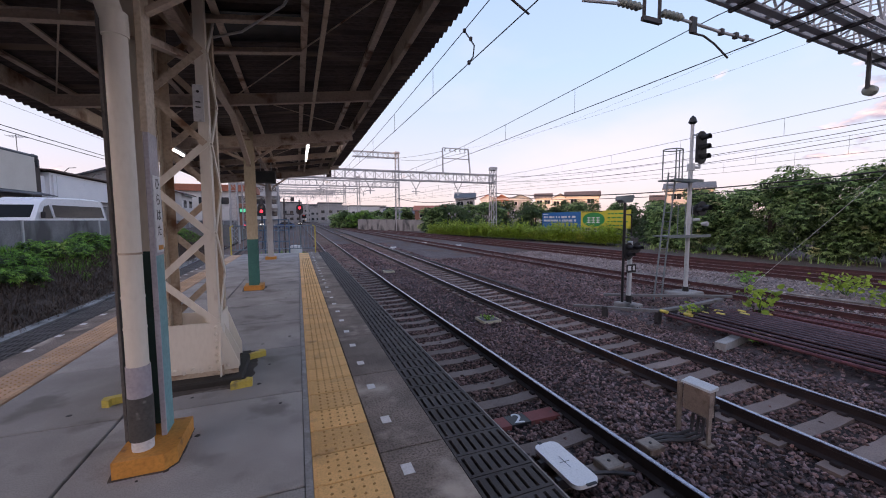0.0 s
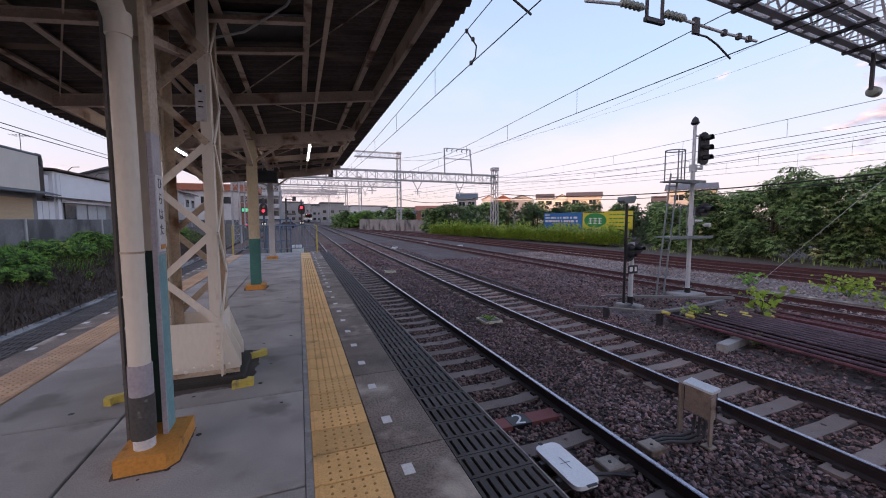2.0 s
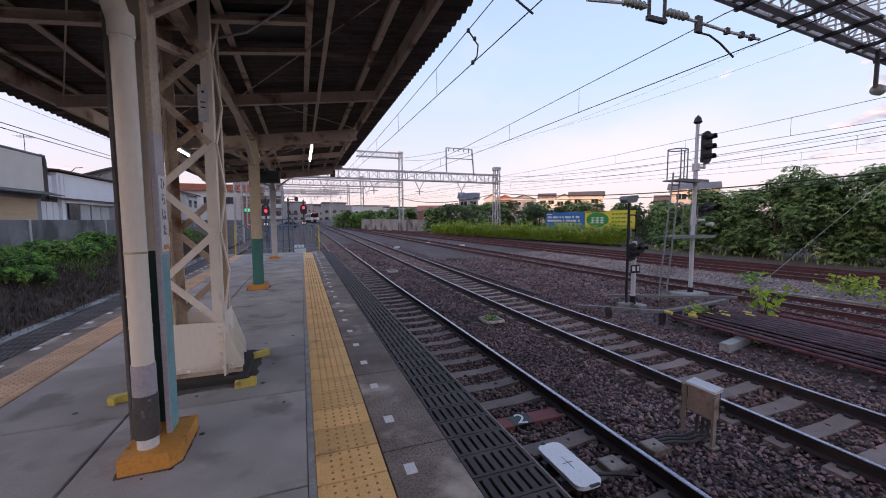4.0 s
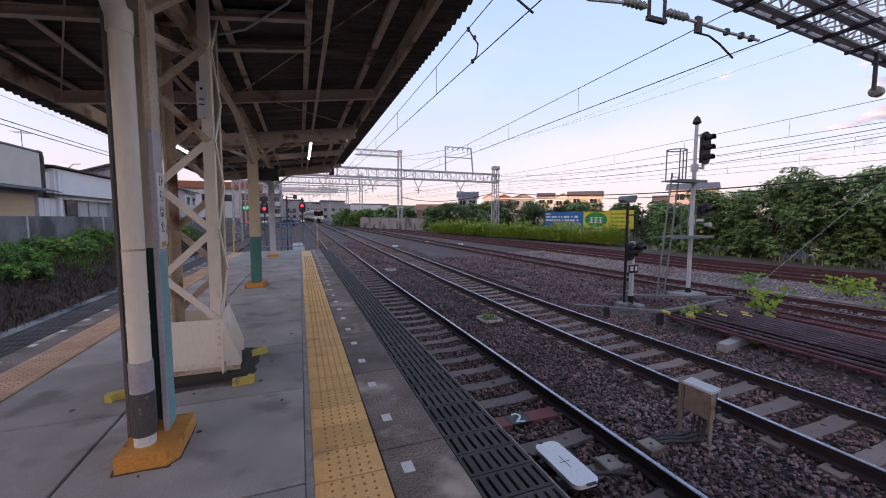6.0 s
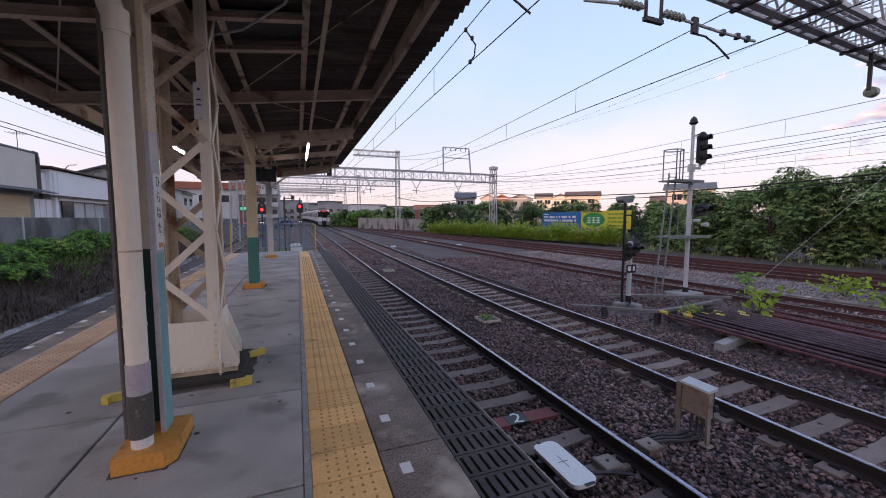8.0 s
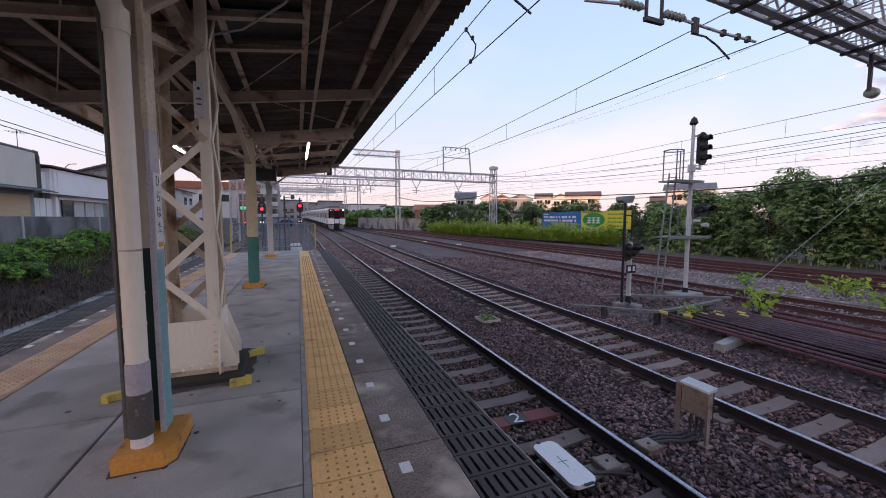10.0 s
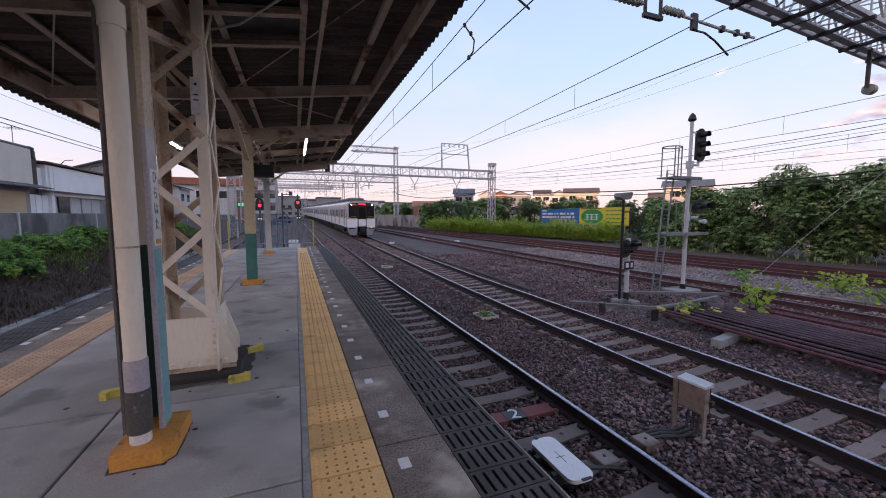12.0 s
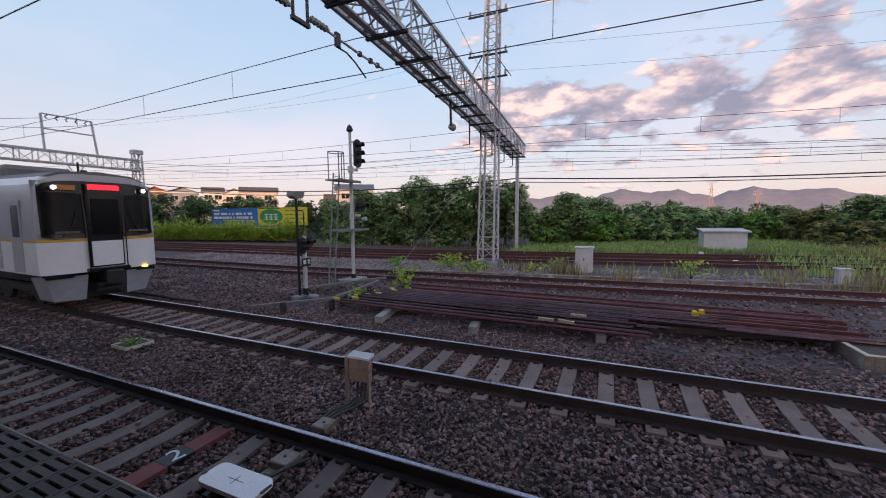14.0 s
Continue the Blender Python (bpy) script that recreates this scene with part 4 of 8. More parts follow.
def make_name_column():
    x, y = -0.893, 2.98
    c = thing("steel_column", x, y, 0, "cream steel column with a green foot, rain pipe and name board", "column", "canopy columns")
    zt = roof_z(-0.92) - 0.03
    # channel column: web at the back, flange edge to the tracks
    def shaft(z0, z1):
        return M().box(x - 0.155, x + 0.035, y + 0.085, y + 0.1, z0, z1)
    def flange(z0, z1):
        return M().box(x + 0.035, x + 0.05, y - 0.085, y + 0.06, z0, z1)
    part("upper_shaft", shaft(1.3, zt), CREAM, c)
    # recess shade is painted into this lower green
    part("lower_shaft", shaft(0.06, 1.3), RECESS_GREEN, c, "green foot, darkened for the shade in the channel")
    part("back_flange", M().box(x - 0.17, x - 0.155, y - 0.1, y + 0.1, 0.06, zt), mat("dull_brown_grey_paint", (0.16, 0.15, 0.145), (0.11, 0.10, 0.097), rough=0.6, scale=3, fine=40), c, "dull grey back flange")
    part("upper_flange", flange(2.05, zt), CREAM2, c, "chipped rusty cream edge")
    part("middle_flange", flange(1.28, 2.05), LILAC, c, "faded grey edge")
    part("lower_flange", flange(0.06, 1.28), TEAL, c, "pale teal edge")
    part("flange_lip", M().box(x + 0.022, x + 0.051, y - 0.1, y - 0.085, 0.06, 2.05, 0.003), LILAC, c, "faded lilac-grey lip")
    part("upper_lip", M().box(x + 0.015, x + 0.052, y - 0.1, y - 0.085, 2.05, zt, 0.003), CREAM2, c)
    # rain pipe with patched lower joints
    px, py, r = x - 0.04, y - 0.215, 0.057
    pipe = part("rain_pipe", M().tube((px, py, 0.62), (px, py, 2.62), r, 20), CREAM, c, smooth=True)
    part("pipe_collar", M().tube((px, py, 2.55), (px, py, 2.68), r + 0.008, 20).tube((px, py, 2.62), (px - 0.10, py + 0.05, 2.95), r + 0.004, 18), CREAM, pipe, smooth=True)
    for z, mm in ((1.31, CREAM2), (1.05, CREAM), (0.86, CREAM)):
        part("pipe_joint", M().tube((px, py, z - 0.006), (px, py, z + 0.006), r + 0.003, 20), mm, pipe, smooth=True)
    part("grey_sleeve", M().tube((px, py, 0.44), (px, py, 0.63), r + 0.006, 20), LILAC, pipe, "grey plastic sleeve", smooth=True)
    part("dark_sleeve", M().tube((px, py, 0.17), (px, py, 0.44), r + 0.009, 20), mat("worn_dark_plastic", (0.10, 0.095, 0.09), (0.07, 0.066, 0.062), rough=0.6, dirt=(0.35, 0.34, 0.33), dirt_amt=0.18, dirt_scale=9), pipe, "scuffed dark grey sleeve", smooth=True)
    part("pipe_foot", M().tube((px, py, 0.08), (px, py, 0.17), r, 20), WHITE, pipe, "white pipe end", smooth=True)
    # name strip on the track-side face
    strip = part("name_strip", M().box(x + 0.05, x + 0.056, y - 0.08, y + 0.055, 1.30, 1.79, 0.002), WHITE, c, "white enamel name strip with dark characters")
    for ch, z in zip("\u3072\u3089\u306f\u305f", (1.735, 1.635, 1.535, 1.435)):
        text_mesh(ch, 0.082, x + 0.0565, y - 0.01, z, (90, 0, 90), BLACKP, "character", strip, 0.001)
    part("sticker", M().box(x + 0.056, x + 0.0575, y - 0.05, y + 0.04, 1.315, 1.345), ORANGE, strip)
    f = M()
    f.prism([(x - 0.16, y - 0.34), (x + 0.10, y - 0.34), (x + 0.15, y - 0.27), (x + 0.15, y + 0.12), (x - 0.16, y + 0.12)], 0, 0.105, "z")
    part("footing", f, ORANGE, c, "worn orange-painted concrete footing with chipped edges")
    return c


make_name_column()
make_column(-0.92, 9.24, False, "ochre-cream steel column with a green foot on an orange footing", 0.17, OCHRE)
make_column(-1.0, 16.25, False, "slim pale grey steel column near the platform end", 0.17, PALEBOX, PALEBOX)


def make_truss_column():
    """The riveted lattice column that carries the overhead gantry."""
    x0, x1, y0, y1 = -1.19, -0.72, 4.02, 4.44
    c = thing("lattice_column", -0.95, 4.2, 0, "riveted cream lattice steel column with rust streaks and gusset foot", "column")
    zt = 6.3
    legs = {}
    for x in (x0, x1):
        for y in (y0, y1):
            sx, sy = (1 if x == x0 else -1), (1 if y == y0 else -1)
            lx = 0.08
            leg = part("leg", M().box(min(x, x + sx * lx), max(x, x + sx * lx), y - 0.006, y + 0.006, 0.1, zt).box(x - 0.006, x + 0.006, min(y, y + sy * 0.09), max(y, y + sy * 0.09), 0.1, zt), CREAM if y == y0 and x == x1 else CREAM2, c)
            legs[(x, y)] = leg
    z, k, h = 0.57, 0, 0.405
    while z < 3.7:
        for y in (y0, y1):
            a, b = (x0 + 0.03, x1 - 0.03) if (k % 2 == 1) == (y == y0) else (x1 - 0.03, x0 + 0.03)
            yy = (y - 0.011 if y == y0 else y + 0.011) + 0.004 * (k % 2)
            part("lacing_bar", M().bar((a, yy, z), (b, yy, z + h), 0.012, 0.058, up=(0, 0, 1)), CREAM if y == y0 and z < 2.0 else CREAM2, c)
        for x in (x0, x1):
            a, b = (y0 + 0.03, y1 - 0.03) if (k % 2 == 0) == (x == x1) else (y1 - 0.03, y0 + 0.03)
            xx = (x - 0.011 if x == x0 else x + 0.011) + 0.004 * (k % 2)
            part("lacing_bar", M().bar((xx, a, z), (xx, b, z + h), 0.012, 0.05, up=(0, 0, 1)), CREAM, c)
        z += h
        k += 1
    # gusset plates with rivets
    front = part("gusset_plate", M().prism([(x0 - 0.02, 0.1), (x1 + 0.155, 0.1), (x1 + 0.155, 0.16), (x1 + 0.01, 0.555), (x0 - 0.02, 0.56)], y0 - 0.022, y0 - 0.008), CREAM, c)
    part("gusset_plate", M().prism([(x0 - 0.13, 0.1), (x1 + 0.13, 0.1), (x1 + 0.13, 0.22), (x1 + 0.02, 0.56), (x0 - 0.02, 0.58), (x0 - 0.13, 0.22)], y1 + 0.008, y1 + 0.022), CREAM, c)
    part("gusset_plate", M().prism([(y0 - 0.10, 0.06), (y1 + 0.1, 0.06), (y1 + 0.1, 0.22), (y1 - 0.02, 0.62), (y0 + 0.02, 0.62), (y0 - 0.1, 0.22)], x1 + 0.008, x1 + 0.02, "x"), CREAM, c)
    part("foot_angle", M().angle((x0 - 0.05, y0 - 0.055, 0.085), (x1 + 0.15, y0 - 0.055, 0.085), 0.1, 0.012, up=(0, 0, 1)), CREAM2, c, "rust-streaked foot angle")
    part("foot_angle", M().box(x1 + 0.02, x1 + 0.12, y0 - 0.05, y1 + 0.1, 0.04, 0.055).box(x1 + 0.02, x1 + 0.034, y0 - 0.05, y1 + 0.1, 0.05, 0.15), CREAM2, c)
    part("web_plate", M().prism([(x1 + 0.02, 0.055), (x1 + 0.14, 0.055), (x1 + 0.14, 0.22), (x1 + 0.02, 0.5)], 4.19, 4.205), CREAM, c)
    riv = mesh_of("rivet", M().lathe((0, 0, 0), [(0.017, 0.004), (0.015, -0.006), (0.008, -0.014)], 8, "y"), CREAM)
    ORG[front] = ORG[c]
    for i in range(6):
        piece("rivet", riv, front, x1 - 0.02, y0 - 0.024, 0.185 + i * 0.066)
    for i in range(8):
        piece("rivet", riv, front, x0 + 0.05 + i * 0.07, y0 - 0.066, 0.125 + (0.03 if i % 2 else 0))
    rx = mesh_of("rivet", M().lathe((0, 0, 0), [(0.014, -0.004), (0.013, 0.004), (0.007, 0.011)], 8, "x"), CREAM)
    for i in range(6):
        piece("rivet", rx, front, x1 + 0.022, y0 + 0.04, 0.14 + i * 0.07)
    part("base_block", M().box(x0 - 0.16, x1 + 0.2, y0 - 0.16, y1 + 0.22, 0, 0.055, 0.012), CORE, c, "dark grout block under the foot")
    tag = part("number_plate", M().box(x1 - 0.105, x1 - 0.02, y0 - 0.03, y0 - 0.024, 2.38, 2.70, 0.002), WHITE, c, "white enamel plate with two dark bars")
    for z in (2.50, 2.545):
        part("plate_mark", M().box(x1 - 0.085, x1 - 0.045, y0 - 0.032, y0 - 0.03, z, z + 0.01), BLACKP, tag)
    part("plate_mark", M().lathe((x1 - 0.063, y0 - 0.031, 2.64), [(0.012, 0.002), (0.012, -0.002)], 10, "y"), BLACKP, tag)
    return c


make_truss_column()


def make_guard(x, y, rot):
    g = thing("corner_guard", x, y, 0, "chipped yellow-painted concrete corner guard", "guard", "corner guards")
    m = M().prism([(0, 0), (0.17, 0.03), (0.17, 0.10), (0.12, 0.12), (0.11, 0.075), (0.0, 0.06)], 0, 0.06, "z")
    R2 = Matrix.Rotation(radians(rot), 3, "Z")
    m.v = [tuple(R2 @ Vector(p) + Vector((x, y, 0))) for p in m.v]
    part("guard_block", m, YPAINT, g)


make_guard(-0.60, 3.72, 0)
make_guard(-0.52, 4.48, 20)
make_guard(-1.36, 3.86, 185)


def make_hanging_sign():
    t = thing("hanging_display", -0.85, 13.0, 2.65, "black hanging information display box under the canopy", "display")
    part("case", M().box(-1.14, -0.57, 12.9, 13.12, 2.65, 3.02, 0.015), BLACKP, t)
    part("screen", M().box(-1.10, -0.61, 12.893, 12.9, 2.69, 2.98), GLASS, t)
    for hx in (-1.0, -0.7):
        part("hanger", M().tube((hx, 13.0, 3.02), (hx, 13.0, 3.4), 0.012, 6), GALV, t)


make_hanging_sign()


def make_end_fence():
    f = thing("end_fence", -1.0, 18.75, 0, "grey-blue pipe fence with yellow end posts across the platform end", "fence")
    pb = mat("grey_blue_paint", (0.20, 0.26, 0.30), (0.15, 0.2, 0.24), rough=0.5, dirt=(0.15, 0.1, 0.08), dirt_amt=0.25)
    y, x0, x1 = 18.7, -2.72, 0.76
    for x in (x0, x1):
        part("end_post", M().line([(x, y, 0), (x, y, 1.24), (x + (0.12 if x < 0 else -0.12), y, 1.28)], 0.032, 8), YPAINT, f, "yellow end post")
    part("top_rail", M().tube((x0 + 0.1, y, 1.27), (x1 - 0.1, y, 1.27), 0.024, 8), pb, f)
    part("bottom_rail", M().tube((x0, y, 0.22), (x1, y, 0.22), 0.02, 8), pb, f)
    n = 22
    for i in range(1, n):
        x = x0 + (x1 - x0) * i / n
        part("baluster", M().tube((x, y, 0.22), (x, y, 1.26), 0.012 if i % 6 else 0.026, 6), pb, f)


make_end_fence()


# ---------------------------------------------------------------- things on the near tracks
def make_number_sleeper():
    s = thing("painted_sleeper", 2.7, 4.33, -1.21, "red-painted sleeper with a black square and white numeral two", "sleeper")
    part("paint_red", M().box(1.75, 2.585, 4.33 - 0.119, 4.33 + 0.119, -1.30, -1.235, 0.003).box(2.885, 3.36, 4.33 - 0.119, 4.33 + 0.119, -1.30, -1.233, 0.003), REDP, s)
    part("paint_black", M().box(2.585, 2.885, 4.33 - 0.119, 4.33 + 0.119, -1.30, -1.234, 0.003), BLACKP, s)
    text_mesh("2", 0.33, 2.74, 4.33, -1.231, (0, 0, -12), WHITE, "numeral", s)


make_number_sleeper()


def make_beacon():
    b = thing("track_beacon", 2.6, 3.2, -1.24, "white oblong track beacon plate with a cross mark between the rails", "beacon")
    pts = []
    w, l, r = 0.157, 0.372, 0.085
    for cx, cy, a0 in ((w - r, l - r, 0), (-w + r, l - r, 90), (-w + r, -l + r, 180), (w - r, -l + r, 270)):
        for k in range(5):
            a = radians(a0 + k * 22.5)
            pts.append((2.62 + cx + r * math.cos(a), 3.2 + cy + r * math.sin(a)))
    part("plate", M().prism(pts, -1.165, -1.12, "z"), mat("beacon_white", (0.9, 0.87, 0.86), (0.84, 0.81, 0.8), rough=0.45, scale=5, dirt=(0.6, 0.56, 0.52), dirt_amt=0.15, dirt_scale=14, bump=0.05), b)
    part("cross_mark", M().box(2.56, 2.68, 3.197, 3.203, -1.121, -1.118).box(2.617, 2.623, 3.1, 3.3, -1.121, -1.118), BLACKP, b)
    part("lug", M().box(2.55, 2.59, 3.56, 3.60, -1.12, -1.112), BLACKP, b)
    part("lug", M().box(2.58, 2.70, 2.80, 2.83, -1.12, -1.112), BLACKP, b)
    for ya in (3.02, 3.32):
        part("bracket", M().box(2.4, 2.85, ya, ya + 0.06, -1.29, -1.165), DARKST, b)
    part("cable", M().line([(2.8, 3.05, -1.2), (3.1, 3.0, -1.235), (3.3, 2.9, -1.245)], 0.022, 6), DARKST, b)


make_beacon()


def make_track_box():
    b = thing("trackside_box", 4.45, 3.1, -1.27, "weathered steel trackside box on short legs with cables", "box")
    x0, x1, y0, y1 = 4.575, 4.70, 2.99, 3.335
    part("body", M().box(x0, x1, y0, y1, -0.93, -0.585, 0.02), BOXY, b)
    part("lid", M().prism([(x0 - 0.012, -0.60), (x0 - 0.004, -0.575), (x1 + 0.02, -0.545), (x1 + 0.02, -0.575), (x1 + 0.006, -0.59)], y0 - 0.012, y1 + 0.012), PALEBOX, b, "pale sloped lid")
    part("hinge_strip", M().box(x1 - 0.03, x1 - 0.018, y0 - 0.006, y0 + 0.02, -0.97, -0.6, 0.003), DARKST, b)
    part("latch", M().box(x1 - 0.05, x1 + 0.01, y0 - 0.04, y0 - 0.006, -0.80, -0.76, 0.005), DARKST, b)
    part("leg", M().angle((x0 + 0.005, y1 + 0.06, -1.3), (x0 + 0.005, y1 + 0.06, -0.62), 0.07, 0.01), BOXY, b)
    part("leg", M().angle((x0 - 0.015, y0 - 0.005, -1.3), (x0 - 0.015, y0 - 0.005, -0.64), 0.055, 0.01), BOXY, b)
    part("foot", M().box(x0 - 0.07, x0 + 0.06, y0 - 0.06, y0 + 0.06, -1.26, -1.235, 0.005), BOXY, b)
    for i in range(3):
        y = y0 + 0.09 + i * 0.07
        part("cable", M().line([(x0 + 0.06, y, -0.97), (x0 + 0.05, y, -1.08), (x0 + 0.0, y - 0.02, -1.17), (x0 - 0.18, y + 0.02, -1.215), (x0 - 0.38, 3.2 + i * 0.07, -1.225), (x0 - 0.62, 3.24 + i * 0.05, -1.23)], 0.02, 7), DARKST, b, smooth=True)


make_track_box()


def make_pit(x, y):
    p = thing("cable_pit", x, y, -1.26, "concrete cable pit frame with a weed in it", "pit", "cable pits")
    m = M()
    for a0, a1, b0, b1 in ((-0.26, 0.26, -0.28, -0.26), (-0.26, 0.26, 0.26, 0.28), (-0.26, -0.24, -0.26, 0.26), (0.24, 0.26, -0.26, 0.26)):
        m.box(x + a0, x + a1, y + b0, y + b1, -1.27, -1.2 + rise(y), 0.005)
    part("frame", m, mat("pale_yellow_paint", (0.6, 0.57, 0.42), (0.5, 0.47, 0.35), rough=0.7), p)
    part("cover", M().box(x - 0.24, x + 0.24, y - 0.26, y + 0.26, -1.27, -1.225 + rise(y)), DARKST, p)


make_pit(4.8, 9.12)
make_pit(4.4, 19.5)

for (x, y) in ((3.88, 3.2), (3.16, 3.12)):
    bp = thing("bond_plate", x, y, -1.22, "brown steel bond plate bolted on a sleeper end", "plate", "bond plates")
    part("plate", M().box(x - 0.12, x + 0.12, y - 0.115, y + 0.115, -1.30, -1.19, 0.012), BOXY, bp)
    part("bolt", M().lathe((x, y, -1.19), [(0.02, 0), (0.018, 0.012)], 6), DARKST, bp)

for (x, y) in ((7.9, 33.0), (12.1, 37), (14.2, 33), (25.0, -6.4), (29.8, -5.7)):
    mk = thing("track_marker", x, y, -1.2 + rise(y), "small white track marker block", "marker", "track markers")
    part("block", M().box(x - 0.25, x + 0.25, y - 0.1, y + 0.1, -1.26 + rise(y), -1.1 + rise(y), 0.02), WHITE, mk)


# ---------------------------------------------------------------- signals and masts
RED_ON = mat("lit_red_lens", (0.5, 0.02, 0.02), rough=0.3, bump=0, emit=(1.0, 0.03, 0.05), power=3.0)
WHITE_ON = mat("lit_white_lens", (0.9, 0.9, 0.85), rough=0.3, bump=0, emit=(1.0, 0.93, 0.78), power=10.0)
AMBER_ON = mat("lit_amber_lens", (0.8, 0.5, 0.05), rough=0.3, bump=0, emit=(1.0, 0.62, 0.08), power=5.0)


def signal_head(parent, x, y, z, lamps, gap, w, lit=None, depth=0.12):
    """A black oval board with hooded lamps that look down the line."""
    h = gap * (lamps - 1) / 2
    pts = []
    for cz, a0 in ((h, 0), (-h, 180)):
        for k in range(9):
            a = radians(a0 + k * 22.5)
            pts.append((x + w * math.cos(a), z + cz + w * math.sin(a)))
    head = part("signal_head", M().prism(pts, y, y + 0.03), BLACKP, parent, "black oval signal board")
    part("lamp_case", M().box(x - w * 0.62, x + w * 0.62, y + 0.03, y + 0.03 + depth, z - h - w * 0.7, z + h + w * 0.7, 0.02), BLACKP, head)
    for i in range(lamps):
        cz = z + h - i * gap
        hood = M()
        n = 10
        r = w * 0.5
        vs = []
        for yy, k in ((y, 1.0), (y - w * 1.1, 0.92)):
            for j in range(n + 1):
                a = math.pi * (-0.15 + 1.3 * j / n)
                vs.append((x + r * k * math.cos(a), yy, cz + r * k * math.sin(a)))
        hood.add(vs, [(j, j + 1, j + n + 2, j + n + 1) for j in range(n)])
        part("hood", hood, BLACKP, head)
        part("lens", M().lathe((x, y - 0.006, cz), [(r * 0.85, 0.004), (r * 0.8, -0.004)], 14, "y"), RED_ON if lit == i else GLASS, head)
    return head


LADDER = mat("green_grey_ladder_paint", (0.20, 0.23, 0.23), (0.14, 0.165, 0.165), rough=0.6, fine=40, dirt=(0.14, 0.10, 0.08), dirt_amt=0.25, dirt_scale=4, bump=0.1)


def make_main_signal():
    x, y = 13.03, 9.55
    s = thing("signal_mast", x, y, -1.25, "white signal mast with black three-lamp head, ladder and small platforms", "signal")
    part("pole", M().tube((x, y, -0.95), (x, y, 3.3), 0.07, 14).tube((x, y, 3.3), (x, y, 4.78), 0.055, 14), PALEBOX, s, "white-painted pole", smooth=True)
    part("pole_foot", M().tube((x, y, -1.2), (x, y, -0.95), 0.1, 14), BLACKP, s)
    part("finial", M().lathe((x, y, 4.78), [(0.07, 0), (0.14, 0.06), (0.09, 0.22), (0.01, 0.3)], 12), BLACKP, s, "black pointed finial")
    part("bracket", M().tube((x, y, 4.42), (x + 0.45, y, 4.42), 0.03, 8), PALEBOX, s)
    part("bracket", M().line([(x, y, 3.3), (x + 0.42, y, 3.3), (x + 0.42, y, 3.55)], 0.05, 8), PALEBOX, s)
    part("collar", M().tube((x, y, 3.18), (x, y, 3.42), 0.12, 12), PALEBOX, s)
    signal_head(s, x + 0.46, y - 0.05, 4.0, 3, 0.34, 0.24)
    part("bracket", M().tube((x, y, 1.45), (x + 0.55, y, 1.45), 0.05, 8), PALEBOX, s)
    part("collar", M().tube((x, y, 1.3), (x, y, 1.55), 0.12, 12), PALEBOX, s)
    signal_head(s, x + 0.62, y - 0.05, 1.85, 1, 0.3, 0.26)
    signal_head(s, x + 0.4, y - 0.02, 1.78, 1, 0.3, 0.2)
    part("speaker", M().lathe((x + 0.75, y - 0.1, 1.3), [(0.05, 0.15), (0.09, -0.05), (0.07, -0.08)], 12, "y"), GALV, s)
    for z, xa, xb in ((2.78, x - 1.2, x + 0.25), (0.86, x - 1.35, x + 0.75)):
        part("stand_plate", M().box(xa, xb, y - 0.3, y + 0.3, z, z + 0.045).box(xa, xb, y - 0.31, y - 0.3, z - 0.03, z + 0.07), LADDER, s, "small steel stand")
    # ladder with a safety hoop
    f, t = Vector((x - 1.8, y - 0.35, -1.22)), Vector((x - 1.02, y - 0.1, 3.05))
    for d in (-0.17, 0.17):
        part("ladder_rail", M().bar(f + Vector((d, 0, 0)), t + Vector((d, 0, 0)), 0.035, 0.06), LADDER, s)
    for k in range(14):
        p = f.lerp(t, (k + 0.6) / 14)
        part("rung", M().tube(p - Vector((0.17, 0, 0)), p + Vector((0.17, 0, 0)), 0.012, 6), LADDER, s)
    hoop = [(t.x + 0.32 * math.cos(a), t.y + 0.28 * math.sin(a), 3.82) for a in [i * math.pi / 8 for i in range(17)]]
    part("hoop", M().line(hoop, 0.02, 6), LADDER, s)
    for a in (0, 2.1, 4.2, 5.2):
        part("hoop_post", M().tube((t.x + 0.32 * math.cos(a), t.y + 0.28 * math.sin(a), 2.82), (t.x + 0.32 * math.cos(a), t.y + 0.28 * math.sin(a), 3.82), 0.02, 6), LADDER, s)
    for xa in (x - 0.9, x - 0.55, x - 0.2):
        part("guard_rail", M().line([(xa, y - 0.28, 0.9), (xa, y - 0.28, 1.95)], 0.018, 6), LADDER, s)
    part("guard_rail", M().tube((x - 1.2, y - 0.28, 1.95), (x - 0.5, y - 0.28, 1.95), 0.018, 6), LADDER, s)
    part("concrete_foot", M().box(x - 0.6, x + 0.5, y - 0.35, y + 0.4, -1.3, -1.12, 0.03), WALLC, s)


make_main_signal()


